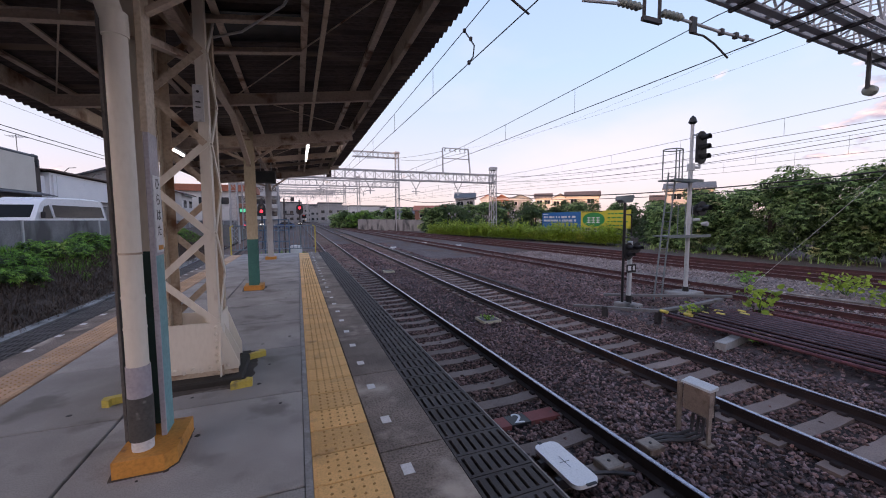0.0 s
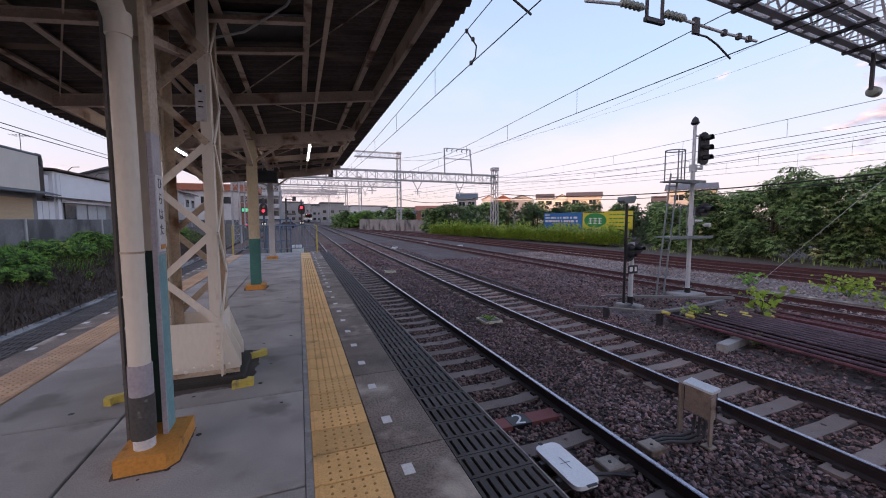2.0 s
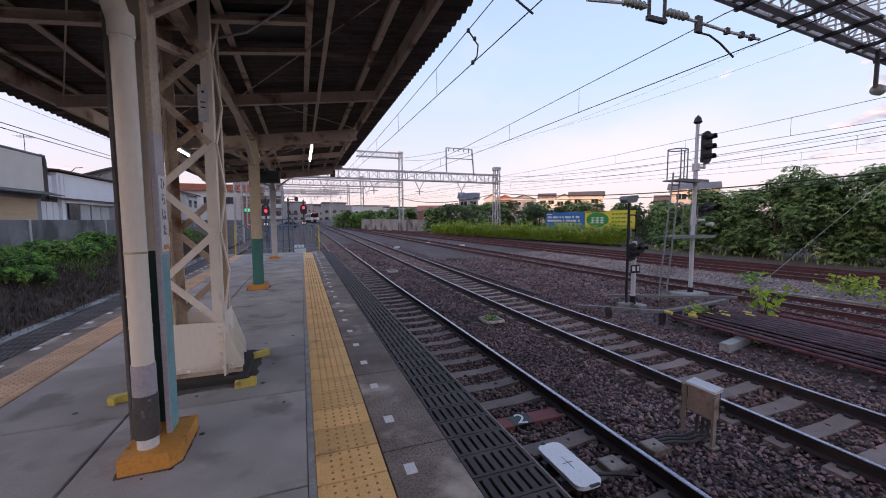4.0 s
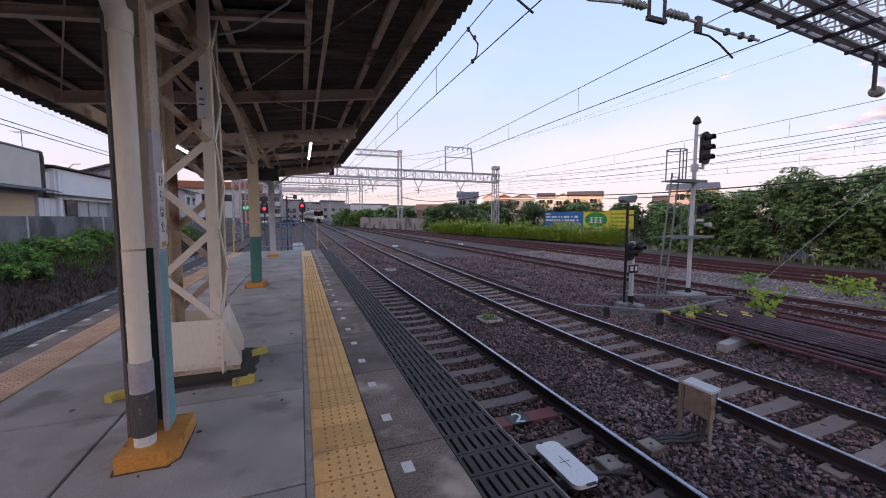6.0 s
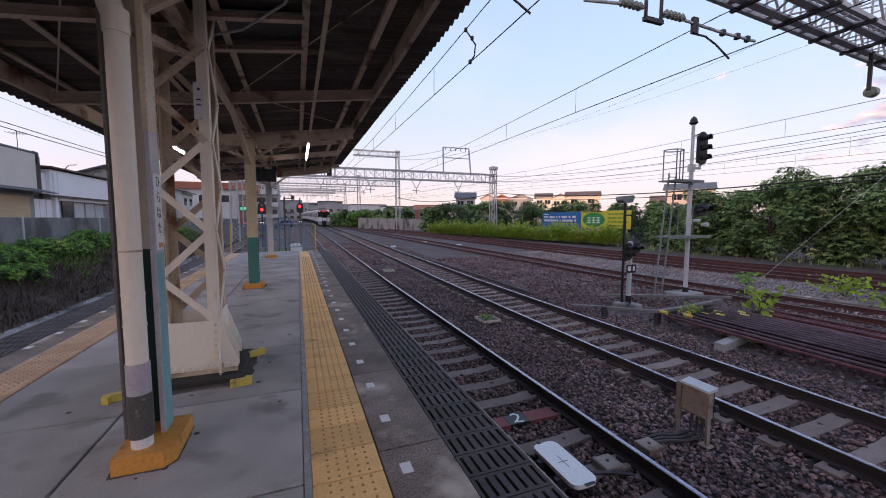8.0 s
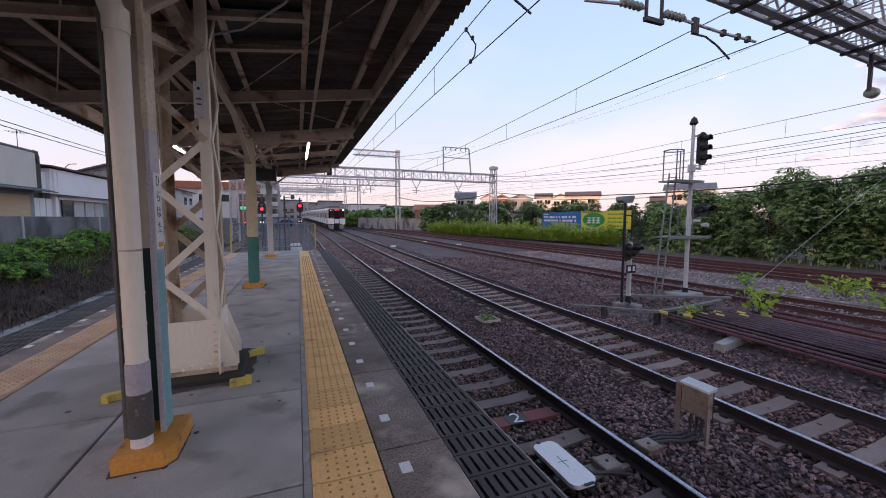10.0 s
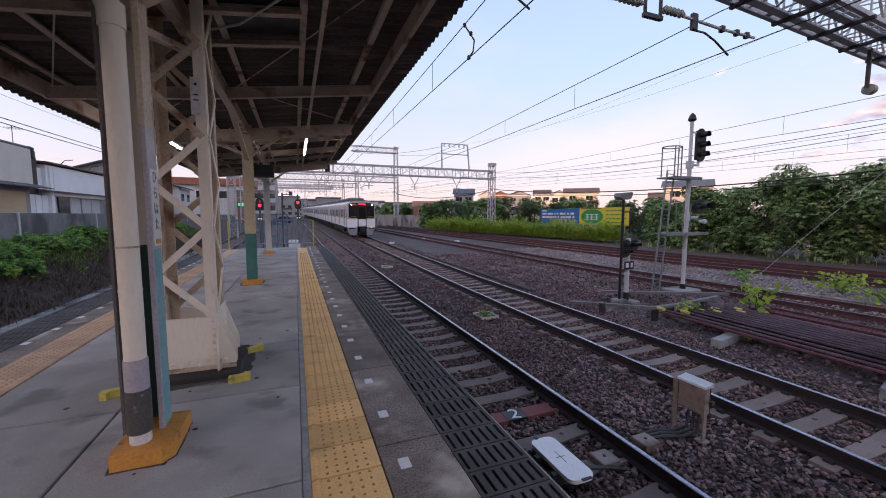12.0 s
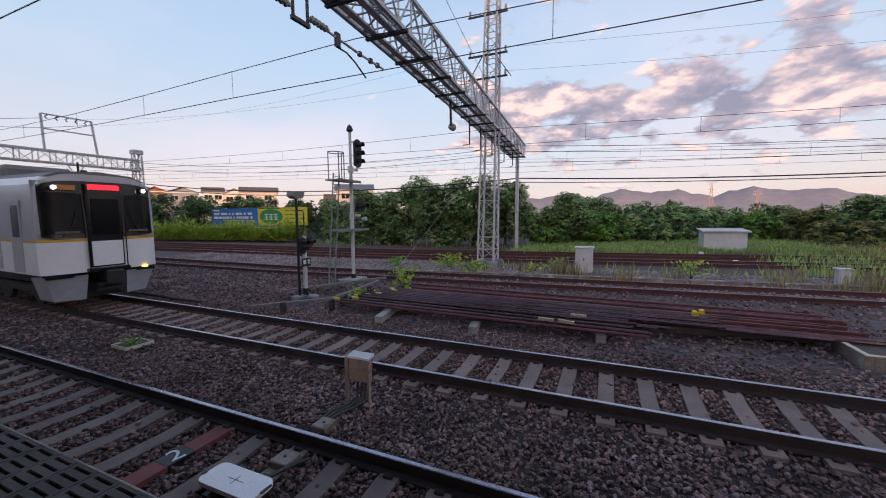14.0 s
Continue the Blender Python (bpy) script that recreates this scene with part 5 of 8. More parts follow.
def make_small_signal():
    x, y = 9.68, 8.95
    s = thing("dwarf_signal", x, y, -1.25, "low white signal post with a black double-lamp head", "signal")
    part("post", M().tube((x, y, -0.9), (x, y, 0.8), 0.07, 12), PALEBOX, s, smooth=True)
    part("post_foot", M().tube((x, y, -1.2), (x, y, -0.9), 0.09, 12), BLACKP, s)
    part("concrete_foot", M().box(x - 0.3, x + 0.3, y - 0.3, y + 0.3, -1.3, -1.15, 0.03), WALLC, s)
    h = signal_head(s, x - 0.18, y - 0.12, 0.5, 2, 0.2, 0.17)
    signal_head(s, x + 0.17, y - 0.1, 0.6, 1, 0.2, 0.17)
    pl = part("mark_plate", M().box(x - 0.23, x + 0.15, y - 0.11, y - 0.09, -0.17, 0.09, 0.004), BLACKP, s, "small dark plate with pale marks")
    part("marks", M().box(x - 0.18, x - 0.06, y - 0.114, y - 0.11, -0.1, 0.04).box(x + 0.02, x + 0.1, y - 0.114, y - 0.11, -0.1, 0.04), WHITE, pl)


make_small_signal()


def make_repeater_post():
    x, y = 9.36, 8.9
    s = thing("lamp_post", x, y, -1.25, "thin black post with a tilted lamp case and side frame", "post")
    part("post", M().tube((x, y, -1.25), (x, y, 2.0), 0.042, 10), BLACKP, s, smooth=True)
    part("lamp_top", M().prism([(x - 0.26, 2.06), (x - 0.12, 1.98), (x + 0.16, 2.0), (x + 0.24, 2.16), (x + 0.2, 2.22), (x - 0.24, 2.18)], y - 0.13, y + 0.13), LADDER, s, "tilted dull green lamp case")
    part("side_frame", M().line([(x, y, 1.62), (x + 0.25, y, 1.62), (x + 0.29, y, 1.55), (x + 0.29, y, 0.95), (x, y, 0.9)], 0.02, 6), BLACKP, s)
    part("concrete_foot", M().box(x - 0.18, x + 0.18, y - 0.18, y + 0.18, -1.3, -1.08, 0.03), WALLC, s)


make_repeater_post()


DUCT = mat("dull_grey_duct", (0.19, 0.185, 0.185), (0.14, 0.135, 0.135), rough=0.7, dirt=(0.1, 0.085, 0.075), dirt_amt=0.4, dirt_scale=3)


def make_cable_duct():
    d = thing("cable_duct", 9.6, 8, -1.25, "raised grey steel cable duct that bends round the signal feet", "cable duct")
    run = [(7.95, 9.4, -1.18), (8.05, 8.6, -1.05), (8.45, 7.6, -0.95), (8.9, 7.25, -0.95), (9.9, 7.25, -0.93), (11.7, 7.45, -0.9)]
    for a, b in zip(run, run[1:]):
        part("duct", M().bar(a, b, 0.13, 0.07), DUCT, d)
    part("duct", M().bar((9.3, 9.6, -0.98), (12.4, 7.6, -0.9), 0.12, 0.07), DUCT, d)
    for x, y in ((8.9, 7.25), (9.4, 7.25), (9.55, 7.3), (11.0, 7.4), (8.1, 8.3)):
        part("support", M().box(x - 0.06, x + 0.06, y - 0.06, y + 0.06, -1.3, -0.98), DARKST, d)
    cable = [(7.4, 40, -0.9), (7.6, 30, -1.0), (7.85, 22, -1.12), (8.0, 16, -1.18), (7.9, 11.5, -1.2)]
    part("ground_cable", M().line(cable, 0.05, 6), DARKST, d, "black ground cable")
    return d


make_cable_duct()


def make_pipe_stack():
    """Long rusty rails and pipes stored on low cross beams."""
    st = thing("rail_stack", 10.2, 1.5, -1.25, "stack of long rusty rails and striped pipes on low beams", "rail stack")
    for y, xa in ((5.6, 8.2), (3.1, 8.25), (0.4, 8.7), (-2.2, 10.3)):
        part("cross_beam", M().bar((xa, y - 0.4, -1.19), (12.3, y + 0.5, -1.19), 0.2, 0.17), WALLC, st, "worn concrete cross beam")
    rng = random.Random(11)
    dk = mat("dark_striped_pipe", (0.12, 0.075, 0.085), (0.05, 0.03, 0.035), rough=0.25, metal=0.6, scale=2.0, fine=20, dirt=(0.08, 0.04, 0.045), dirt_amt=0.4, dirt_scale=3)
    rr = mat("purple_rust", (0.17, 0.058, 0.064), (0.085, 0.032, 0.038), rough=0.8, scale=3, fine=30, dirt=(0.05, 0.03, 0.03), dirt_amt=0.4)
    for k in range(26):
        x = 8.6 + k * 0.125
        y1 = 7.2 - 0.05 * k + rng.uniform(-0.5, 0.2)
        y0 = (-1.0 if k < 8 else -4.6) + rng.uniform(-0.4, 0.6)
        z = -1.0 + 0.03 * math.sin(k * 1.7)
        if k < 12:
            part("pipe", M().tube((x, y0, z), (x + 0.25, y1, z), 0.036, 8), dk if k % 3 else rr, st, smooth=True)
        else:
            m = M()
            m.bar((x, y0, z + 0.05), (x + 0.25, y1, z + 0.05), 0.065, 0.035).bar((x, y0, z), (x + 0.25, y1, z), 0.015, 0.08).bar((x, y0, z - 0.04), (x + 0.25, y1, z - 0.04), 0.12, 0.015)
            part("stored_rail", m, rr, st)
    for k in range(8):
        x = 9.2 + k * 0.19
        part("pipe", M().tube((x, -1.5 + rng.uniform(-1, 1), -0.92), (x + 0.2, 6.9 + rng.uniform(-0.6, 0.2), -0.92), 0.034, 8), dk, st, smooth=True)
    for k in range(9):
        x, y = 8.9 + 0.26 * k, 6.9 - 0.1 * k + rng.uniform(-0.3, 0.3)
        part("yellow_cap", M().tube((x, y - 0.1, -0.93), (x, y + 0.1, -0.93), 0.045, 8), YPAINT, st, "yellow end cap")
    part("long_rail", M().bar((10.3, -5.6, -1.08), (8.75, 3.0, -1.05), 0.07, 0.13), RAILSIDE, st)
    part("long_rail", M().bar((11.4, -4.8, -1.05), (11.9, -1.0, -1.05), 0.5, 0.14), rr, st)
    return st


make_pipe_stack()
for x, y, a in ((8.75, 1.15, 96), (8.72, 0.72, 84), (9.35, 0.5, 100)):
    d = Vector((math.cos(radians(a)), math.sin(radians(a)), 0)) * 0.17
    lg = thing("timber_block", x, y, -1.0, "short pale worn timber block on the rails", "timber", "timber blocks")
    part("block", M().bar(Vector((x, y, -0.9)) - d, Vector((x, y, -0.88)) + d, 0.07, 0.06), mat("pale_timber", (0.42, 0.34, 0.24), (0.33, 0.26, 0.18), rough=0.8, scale=8), lg)
for x, y in ((10.4, -1.95), (10.6, -2.12)):
    lg = thing("yellow_clamp", x, y, -1.0, "bright yellow clamp on the stored rails", "clamp", "yellow clamps")
    part("clamp", M().box(x - 0.08, x + 0.08, y - 0.05, y + 0.05, -0.98, -0.80, 0.01).box(x - 0.05, x + 0.05, y - 0.06, y + 0.06, -0.90, -0.86), mat("bright_yellow", (0.7, 0.5, 0.03), (0.6, 0.42, 0.03), rough=0.5), lg)


def make_trough():
    t = thing("concrete_pit", 9.5, -4.4, -1.25, "raised concrete pit with a pale painted rim", "pit")
    x0, x1, y0, y1 = 8.95, 10.05, -5.9, -4.2
    m = M().box(x0, x1, y0, y0 + 0.12, -1.3, -1.03, 0.01).box(x0, x1, y1 - 0.12, y1, -1.3, -1.03, 0.01).box(x0, x0 + 0.12, y0 + 0.12, y1 - 0.12, -1.3, -1.03, 0.01).box(x1 - 0.12, x1, y0 + 0.12, y1 - 0.12, -1.3, -1.03, 0.01)
    part("wall", m, APRON, t)
    part("rim", M().box(x0, x0 + 0.08, y0, y1, -1.028, -1.015).box(x1 - 0.08, x1, y0, y1, -1.028, -1.015).box(x0 + 0.08, x1 - 0.08, y1 - 0.08, y1, -1.028, -1.015), mat("pale_yellow_paint", (0.6, 0.57, 0.42), (0.5, 0.47, 0.35), rough=0.7), t)
    part("cover", M().box(x0 + 0.12, x1 - 0.12, y0 + 0.12, y1 - 0.12, -1.3, -1.08), SOIL, t)


make_trough()


def make_yard_trough():
    t = thing("yard_trough", 17, 5, -1.25, "long pale concrete cable trough between the rusty tracks", "cable trough")
    p, q = Vector((15.4, 14.0, -1.2)), Vector((18.6, -12.0, -1.2))
    for i in range(26):
        a, b = p.lerp(q, i / 26), p.lerp(q, (i + 0.96) / 26)
        part("trough_lid", M().bar(a, b, 0.36, 0.12), APRON, t)


make_yard_trough()


def make_cabinet(x, y, w, d, h, label, z=-1.27):
    c = thing("equipment_cabinet", x, y, z, label, "cabinet", "yard cabinets")
    part("body", M().box(x - d / 2, x + d / 2, y - w / 2, y + w / 2, z, z + h, 0.01), PALEBOX, c)
    part("roof", M().box(x - d / 2 - 0.05, x + d / 2 + 0.05, y - w / 2 - 0.05, y + w / 2 + 0.05, z + h, z + h + 0.06, 0.015), PALEBOX, c)
    part("door", M().box(x - d / 2 - 0.015, x - d / 2 - 0.002, y - w / 2 + 0.04, y + w / 2 - 0.04, z + 0.12, z + h - 0.05, 0.004), PALEBOX, c)
    part("handle", M().box(x - d / 2 - 0.03, x - d / 2 - 0.015, y - 0.02, y + 0.02, z + h * 0.5, z + h * 0.6), DARKST, c)


make_cabinet(18.9, 0.92, 0.75, 0.5, 1.15, "pale grey trackside equipment cabinet")
make_cabinet(18.6, -7.95, 0.34, 0.3, 0.62, "small pale trackside cabinet")


def make_shed():
    s = thing("metal_shed", 32, -7.3, -1.27, "white sheet-metal store shed with a lean-to roof", "shed")
    x0, x1, y0, y1 = 31.5, 33.2, -8.6, -6.15
    part("wall", M().prism([(x0, -1.3), (x1, -1.3), (x1, 0.25), (x0, 0.12)], y0, y1), PALEBOX, s)
    part("roof", M().prism([(x0 - 0.15, 0.13), (x1 + 0.15, 0.27), (x1 + 0.15, 0.36), (x0 - 0.15, 0.22)], y0 - 0.15, y1 + 0.15), GALV, s)
    part("door", M().box(x0 - 0.03, x0, -8.0, -7.0, -1.25, 0.0), PALEBOX, s)


make_shed()


# ---------------------------------------------------------------- overhead line
def make_near_gantry():
    g = thing("overhead_gantry", 19.2, 5.6, -1.25, "grey lattice steel gantry with a tall mast across the tracks", "gantry")
    mx, my = 19.2, 5.65
    mast = part("mast", add_lattice(M(), (mx, my, -0.95), (mx, my - 0.3, 16.5), 0.84, 0.5, 28, 0.08, 0.045), GALV, g)
    part("mast_foot", M().box(mx - 0.65, mx + 0.65, my - 0.65, my + 0.65, -1.35, -0.9, 0.05), WALLC, g, "concrete mast foot")
    part("far_mast", M().bar((29.3, 6.4, -1.2), (29.3, 6.4, 7.4), 0.22), GALV, g)
    w, zc = 0.95, 6.15
    beam = M()
    add_lattice(beam, (-0.95, 4.2, zc), (29.3, 6.3, zc), w, w, 44, 0.09, 0.045, side=(0, 1, 0), front=(0, 0, 1), flat=0.95)
    part("beam", beam, GALV, g)
    for i in range(18):
        x = 2 + 1.55 * i
        part("cross_tie", M().bar((x, 3.6 + 0.0694 * (x + 0.95), 5.62), (x, 4.72 + 0.0694 * (x + 0.95), 5.62), 0.09, 0.06), DARKST, g, "dark cross member under the beam")
    for d in (-0.2, 0.25):
        part("walkway_plank", M().bar((0, 4.27 + d, 5.68), (29, 6.28 + d, 5.68), 0.16, 0.05), GALV, g)
    # cross-arms with pin insulators on the mast
    for z in (8.2, 9.3, 11.2, 12.3):
        arm = part("cross_arm", M().bar((mx - 0.15, my - 1.0, z), (mx - 0.15, my + 1.0, z), 0.08), DARKST, g)
        for d in (-0.9, 0.9):
            part("pin_insulator", M().tube((mx - 0.15, my + d, z + 0.04), (mx - 0.15, my + d, z + 0.3), 0.05, 8), PORC, arm)
    for d in (-0.6, 0.55):
        part("stay", M().bar((mx, my + d * 0.5, 9.4), (mx, my + d * 1.9, 8.2), 0.04), DARKST, g)
    # hangers, insulators and registration arms over the two near tracks
    y = 4.3
    for k, x0 in enumerate((1.15, 4.92)):
        for d in (-0.15, 0.15):
            part("drop_frame", M().line([(x0 + d, 4.2 + 0.0694 * (x0 + 0.95), 5.66), (x0 + d, y, 5.45), (x0 + d, y, 4.38)], 0.025, 6), DARKST, g)
        part("drop_frame", M().bar((x0 - 0.18, y, 4.38), (x0 + 0.18, y, 4.38), 0.06), DARKST, g)
        for cx in (x0 - 0.42, x0 + 0.42):
            part("insulator", M().lathe((cx, y, 4.52), [(0.025, -0.22)] + [q for i in range(5) for q in ((0.06, -0.18 + i * 0.08), (0.04, -0.14 + i * 0.08))] + [(0.025, 0.22)], 12, "x"), PORC, g, smooth=True)
        part("arm_tube", M().line([(x0 + 0.6, y, 4.5), (x0 + 1.5, y, 4.46), (x0 + 2.3, y, 4.46)], 0.022, 8), GALV, g)
        part("arm_tube", M().tube((x0 - 0.6, y, 4.5), (x0 - 1.25, y, 4.42), 0.022, 8), GALV, g)
        part("clamp", M().box(x0 + 0.8, x0 + 0.92, y - 0.03, y + 0.03, 4.34, 4.58, 0.01), DARKST, g)
        for q in (1.5, 1.85, 2.1):
            part("clamp", M().box(x0 + q - 0.04, x0 + q + 0.04, y - 0.035, y + 0.035, 4.42, 4.51, 0.01), DARKST, g)
        part("steady_arm", M().line([(x0 + 0.86, y, 4.34), (x0 + 1.1, y, 4.34), (x0 + 1.35, y, 4.26), (x0 + 1.68, y, 4.09)], 0.016, 6), DARKST, g)
    bell = part("drop_arm", M().bar((13.6, 5.4, 5.7), (13.6, 5.4, 4.75), 0.07), DARKST, g)
    part("insulator", M().lathe((13.75, 5.4, 4.72), [(0.05, -0.15), (0.13, -0.1), (0.13, 0.08), (0.05, 0.14)], 12, "x"), PORC, bell, smooth=True)
    for x, dy in ((16.8, 0.8), (18.4, 1.0), (20.4, 0.9), (23, 0.8), (25.2, 0.9)):
        part("drop_arm", M().bar((x, 5.8, 5.7), (x, 5.8, 4.6), 0.05).tube((x, 5.8, 4.62), (x - 0.8, 5.8, 4.45), 0.025, 6), DARKST, g)
    return g


make_near_gantry()


def make_far_gantry(y, x0, x1, zt, masts, depth=1.0, top=None):
    zg = -1.25 + rise(y)
    g = thing("overhead_gantry", x1, y, zg, "distant grey lattice gantry over the tracks", "gantry", "distant gantries")
    n = max(8, int((x1 - x0) / 1.1))
    part("beam", add_lattice(M(), (x0, y, zt - depth / 2), (x1, y, zt - depth / 2), depth, depth, n, 0.12, 0.075, side=(0, 1, 0), front=(0, 0, 1)), GALV, g)
    for x, h in masts:
        part("mast", add_lattice(M(), (x, y, zg), (x, y, h), 0.75, 0.6, max(6, int((h - zg) / 0.9)), 0.09, 0.06), GALV, g)
        part("mast_cap", M().box(x - 0.45, x + 0.45, y - 0.4, y + 0.4, h - 0.15, h + 0.25, 0.05), GALV, g)
    if top:
        a, b, h = top
        part("top_frame", M().bar((a, y, zt), (a - 0.05, y, h), 0.14).bar((b, y, zt), (b - 0.3, y, h), 0.14).bar((a, y, h), (b - 0.3, y, h), 0.1).bar((a, y, (zt + h) / 2 + 0.3), (b - 0.15, y, (zt + h) / 2 + 0.3), 0.1), GALV, g)
        for i in range(5):
            x = a + (b - a) * (i + 0.6) / 5.5
            part("hook_insulator", M().line([(x, y, h), (x - 0.2, y, h - 0.25), (x - 0.05, y, h - 0.4)], 0.05, 6), DARKST, g)
    for x in [x0 + 3 + 5.5 * i for i in range(int((x1 - x0) / 5.5))]:
        part("hanger", M().bar((x - 0.6, y, zt - depth), (x, y, zt - depth - 1.1), 0.07).bar((x + 0.6, y, zt - depth), (x, y, zt - depth - 1.1), 0.07).bar((x, y, zt - depth - 1.1), (x, y, zt - depth - 1.7), 0.1).bar((x - 0.5, y, zt - depth - 1.3), (x + 0.5, y, zt - depth - 1.3), 0.08), GALV, g)
    return g


make_far_gantry(44.3, -6, 24.2, 7.2, [(23.95, 8.0), (-6, 7.3)], 1.0, (17.0, 20.7, 10.3))
g2 = make_far_gantry(70.8, -8, 18.2, 8.6, [(17.9, 14.0), (-8, 8.6)], 1.0)
part("tall_arm", add_lattice(M(), (9.7, 70.8, 13.5), (18.0, 70.8, 13.5), 0.9, 0.9, 9, 0.12, 0.07, side=(0, 1, 0), front=(0, 0, 1)), GALV, g2)
make_far_gantry(100, -10, 15, 9.6, [(15, 12.5), (-10, 10)], 1.1)
make_far_gantry(130, -12, 15, 11.2, [(15, 13), (-12, 11)], 1.2)
make_far_gantry(165, -14, 15, 13.4, [(12, 18), (-14, 13)], 1.4)
make_far_gantry(210, -18, 18, 15.5, [(5, 21), (-18, 15)], 1.8)


def make_catenary(xf, y0, y1, z, label, mess=0.3, spans=((-38, 4.3), (4.3, 44.3), (44.3, 70.8), (70.8, 100), (100, 130), (130, 165))):
    c = thing("contact_line", xf(6), 5.8, z, label, "overhead wire", "contact lines")
    ys = [y0 + (y1 - y0) * i / 40 for i in range(41)]
    def zz(y):
        return z + rise(y) * 0.9
    part("contact_wire", M().line([(xf(y), y, zz(y)) for y in ys], 0.0085, 5), WIRE, c)
    for a, b in spans:
        if b < y0 or a > y1:
            continue
        pts = []
        for i in range(13):
            t = i / 12
            y = a + (b - a) * t
            pts.append((xf(y), y, zz(y) + mess + 0.35 - 1.2 * t * (1 - t)))
        part("messenger_wire", M().line(pts, 0.008, 5), WIRE, c)
        for i in range(1, 12):
            p = pts[i]
            part("dropper", M().tube((p[0], p[1], zz(p[1])), p, 0.005, 4), WIRE, c)
    return c


make_catenary(TRACKS["one"], -10, 165, 4.06, "contact wire and messenger over the platform track")
_j = thing("jumper_cable", 2.72, 6.0, 4.06, "black looped jumper between messenger and contact wire", "cable")
part("jumper", M().line([(2.72, 6.06, 4.67), (2.74, 6.02, 4.6), (2.84, 5.92, 4.38), (2.80, 5.88, 4.18), (2.72, 5.9, 4.06)], 0.013, 6), WIRE, _j)
for _p in ((2.725, 6.06, 4.66), (2.80, 5.97, 4.5), (2.73, 5.89, 4.08)):
    part("clamp", M().lathe(_p, [(0.015, -0.035), (0.03, -0.02), (0.03, 0.02), (0.015, 0.035)], 8), DARKST, _j)
make_catenary(TRACKS["two"], -38, 165, 4.06, "contact wire and messenger over the middle track")
make_catenary(TRACKS["three"], -45, 100, 4.1, "contact wire and messenger over the rusty track")
make_catenary(TRACKS["four"], -45, 70, 4.15, "contact wire and messenger over the yard track", mess=0.5, spans=((-38, 5.8), (5.8, 44.3), (44.3, 70.8)))
make_catenary(TRACKS["five"], -45, 70, 4.2, "contact wire and messenger over the outer yard track", mess=0.5, spans=((-38, 5.8), (5.8, 44.3), (44.3, 70.8)))


def make_feeders():
    def sag(p, q, s, n=14):
        p, q = Vector(p), Vector(q)
        return [tuple(p.lerp(q, i / n) - Vector((0, 0, 4 * s * (i / n) * (1 - i / n)))) for i in range(n + 1)]
    for k, (p, q, s, r) in enumerate([
            ((29.3, 6.4, 6.6), (23.9, 44.3, 7.0), 0.9, 0.02), ((29.3, 6.4, 6.2), (24.4, 44.3, 6.4), 0.9, 0.02), ((29.5, 6.4, 4.2), (24.3, 44.3, 4.9), 0.9, 0.045), ((29.5, 6.4, 3.9), (24.3, 44.3, 4.5), 0.9, 0.03),
            ((29.3, 6.4, 6.6), (36, -45, 6.6), 0.8, 0.02), ((29.3, 6.4, 6.2), (36, -45, 6.2), 0.8, 0.02), ((29.5, 6.4, 4.2), (36, -45, 5.4), 0.9, 0.045), ((29.5, 6.4, 3.9), (36, -45, 4.8), 0.7, 0.03), ((29.5, 6.4, 5.4), (36, -45, 5.9), 0.6, 0.02),
            ((19.0, 4.7, 8.4), (24, -45, 8.6), 0.8, 0.005), ((19.0, 6.5, 8.4), (17.2, 44.3, 9.9), 0.8, 0.005), ((19.0, 4.7, 9.5), (24, -45, 9.7), 0.8, 0.005), ((19.0, 6.5, 9.5), (20.3, 44.3, 9.9), 0.8, 0.005),
            ((24, 44.3, 4.9), (17.9, 70.8, 5.6), 1.0, 0.05), ((17.0, 44.3, 9.9), (10, 70.8, 12.9), 0.6, 0.02), ((20, 44.3, 9.9), (17, 70.8, 12.9), 0.6, 0.02)]):
        f = thing("feeder_cable", *p, "dark feeder cable hung between the masts", "cable", "feeder cables")
        part("cable", M().line(sag(p, q, s), r, 5), WIRE, f)
    f = thing("mast_stay", 19.2, 5.6, 9, "thin steel stay wire from the mast to the ground", "cable")
    part("stay_wire", M().tube((19.2, 5.7, 8.0), (9.0, 5.7, 10.7), 0.012, 5), GALV, f)
    part("stay_wire", M().tube((19.2, 5.65, 4.6), (15.9, 9.2, -1.2), 0.007, 5), GALV, f)


make_feeders()


# ---------------------------------------------------------------- growth
RNG = np.random.default_rng(12)


def make_tree(x, y, z, h, blobs, n, leaf, label, size=0.22, name="tree"):
    t = thing(name, x, y, z, label, "tree" if name == "tree" else "shrub", "yard trees" if name == "tree" else "shrubs")
    tr = M().tube((x, y, z - 0.1), (x + 0.15, y, z + h * 0.55), 0.06 * h ** 0.5, 8, 0.035 * h ** 0.5)
    for k in range(6):
        b = blobs[k % len(blobs)]
        tr.tube((x + 0.1, y, z + h * (0.25 + 0.05 * k)), (b[0], b[1], b[2]), 0.03 * h ** 0.5, 6, 0.01)
    part("trunk", tr, BARK, t)
    # the darker leaf colour paints the shade inside the crown
    part("inner_leaves", leaf_cloud(blobs, n // 3, size * 1.9, RNG, shell=0.15), LEAF_E, t, "inner foliage, darkened for the crown's own shade")
    part("crown", spray_cloud(blobs, n // 7, size * 1.5, RNG), leaf, t)
    return t


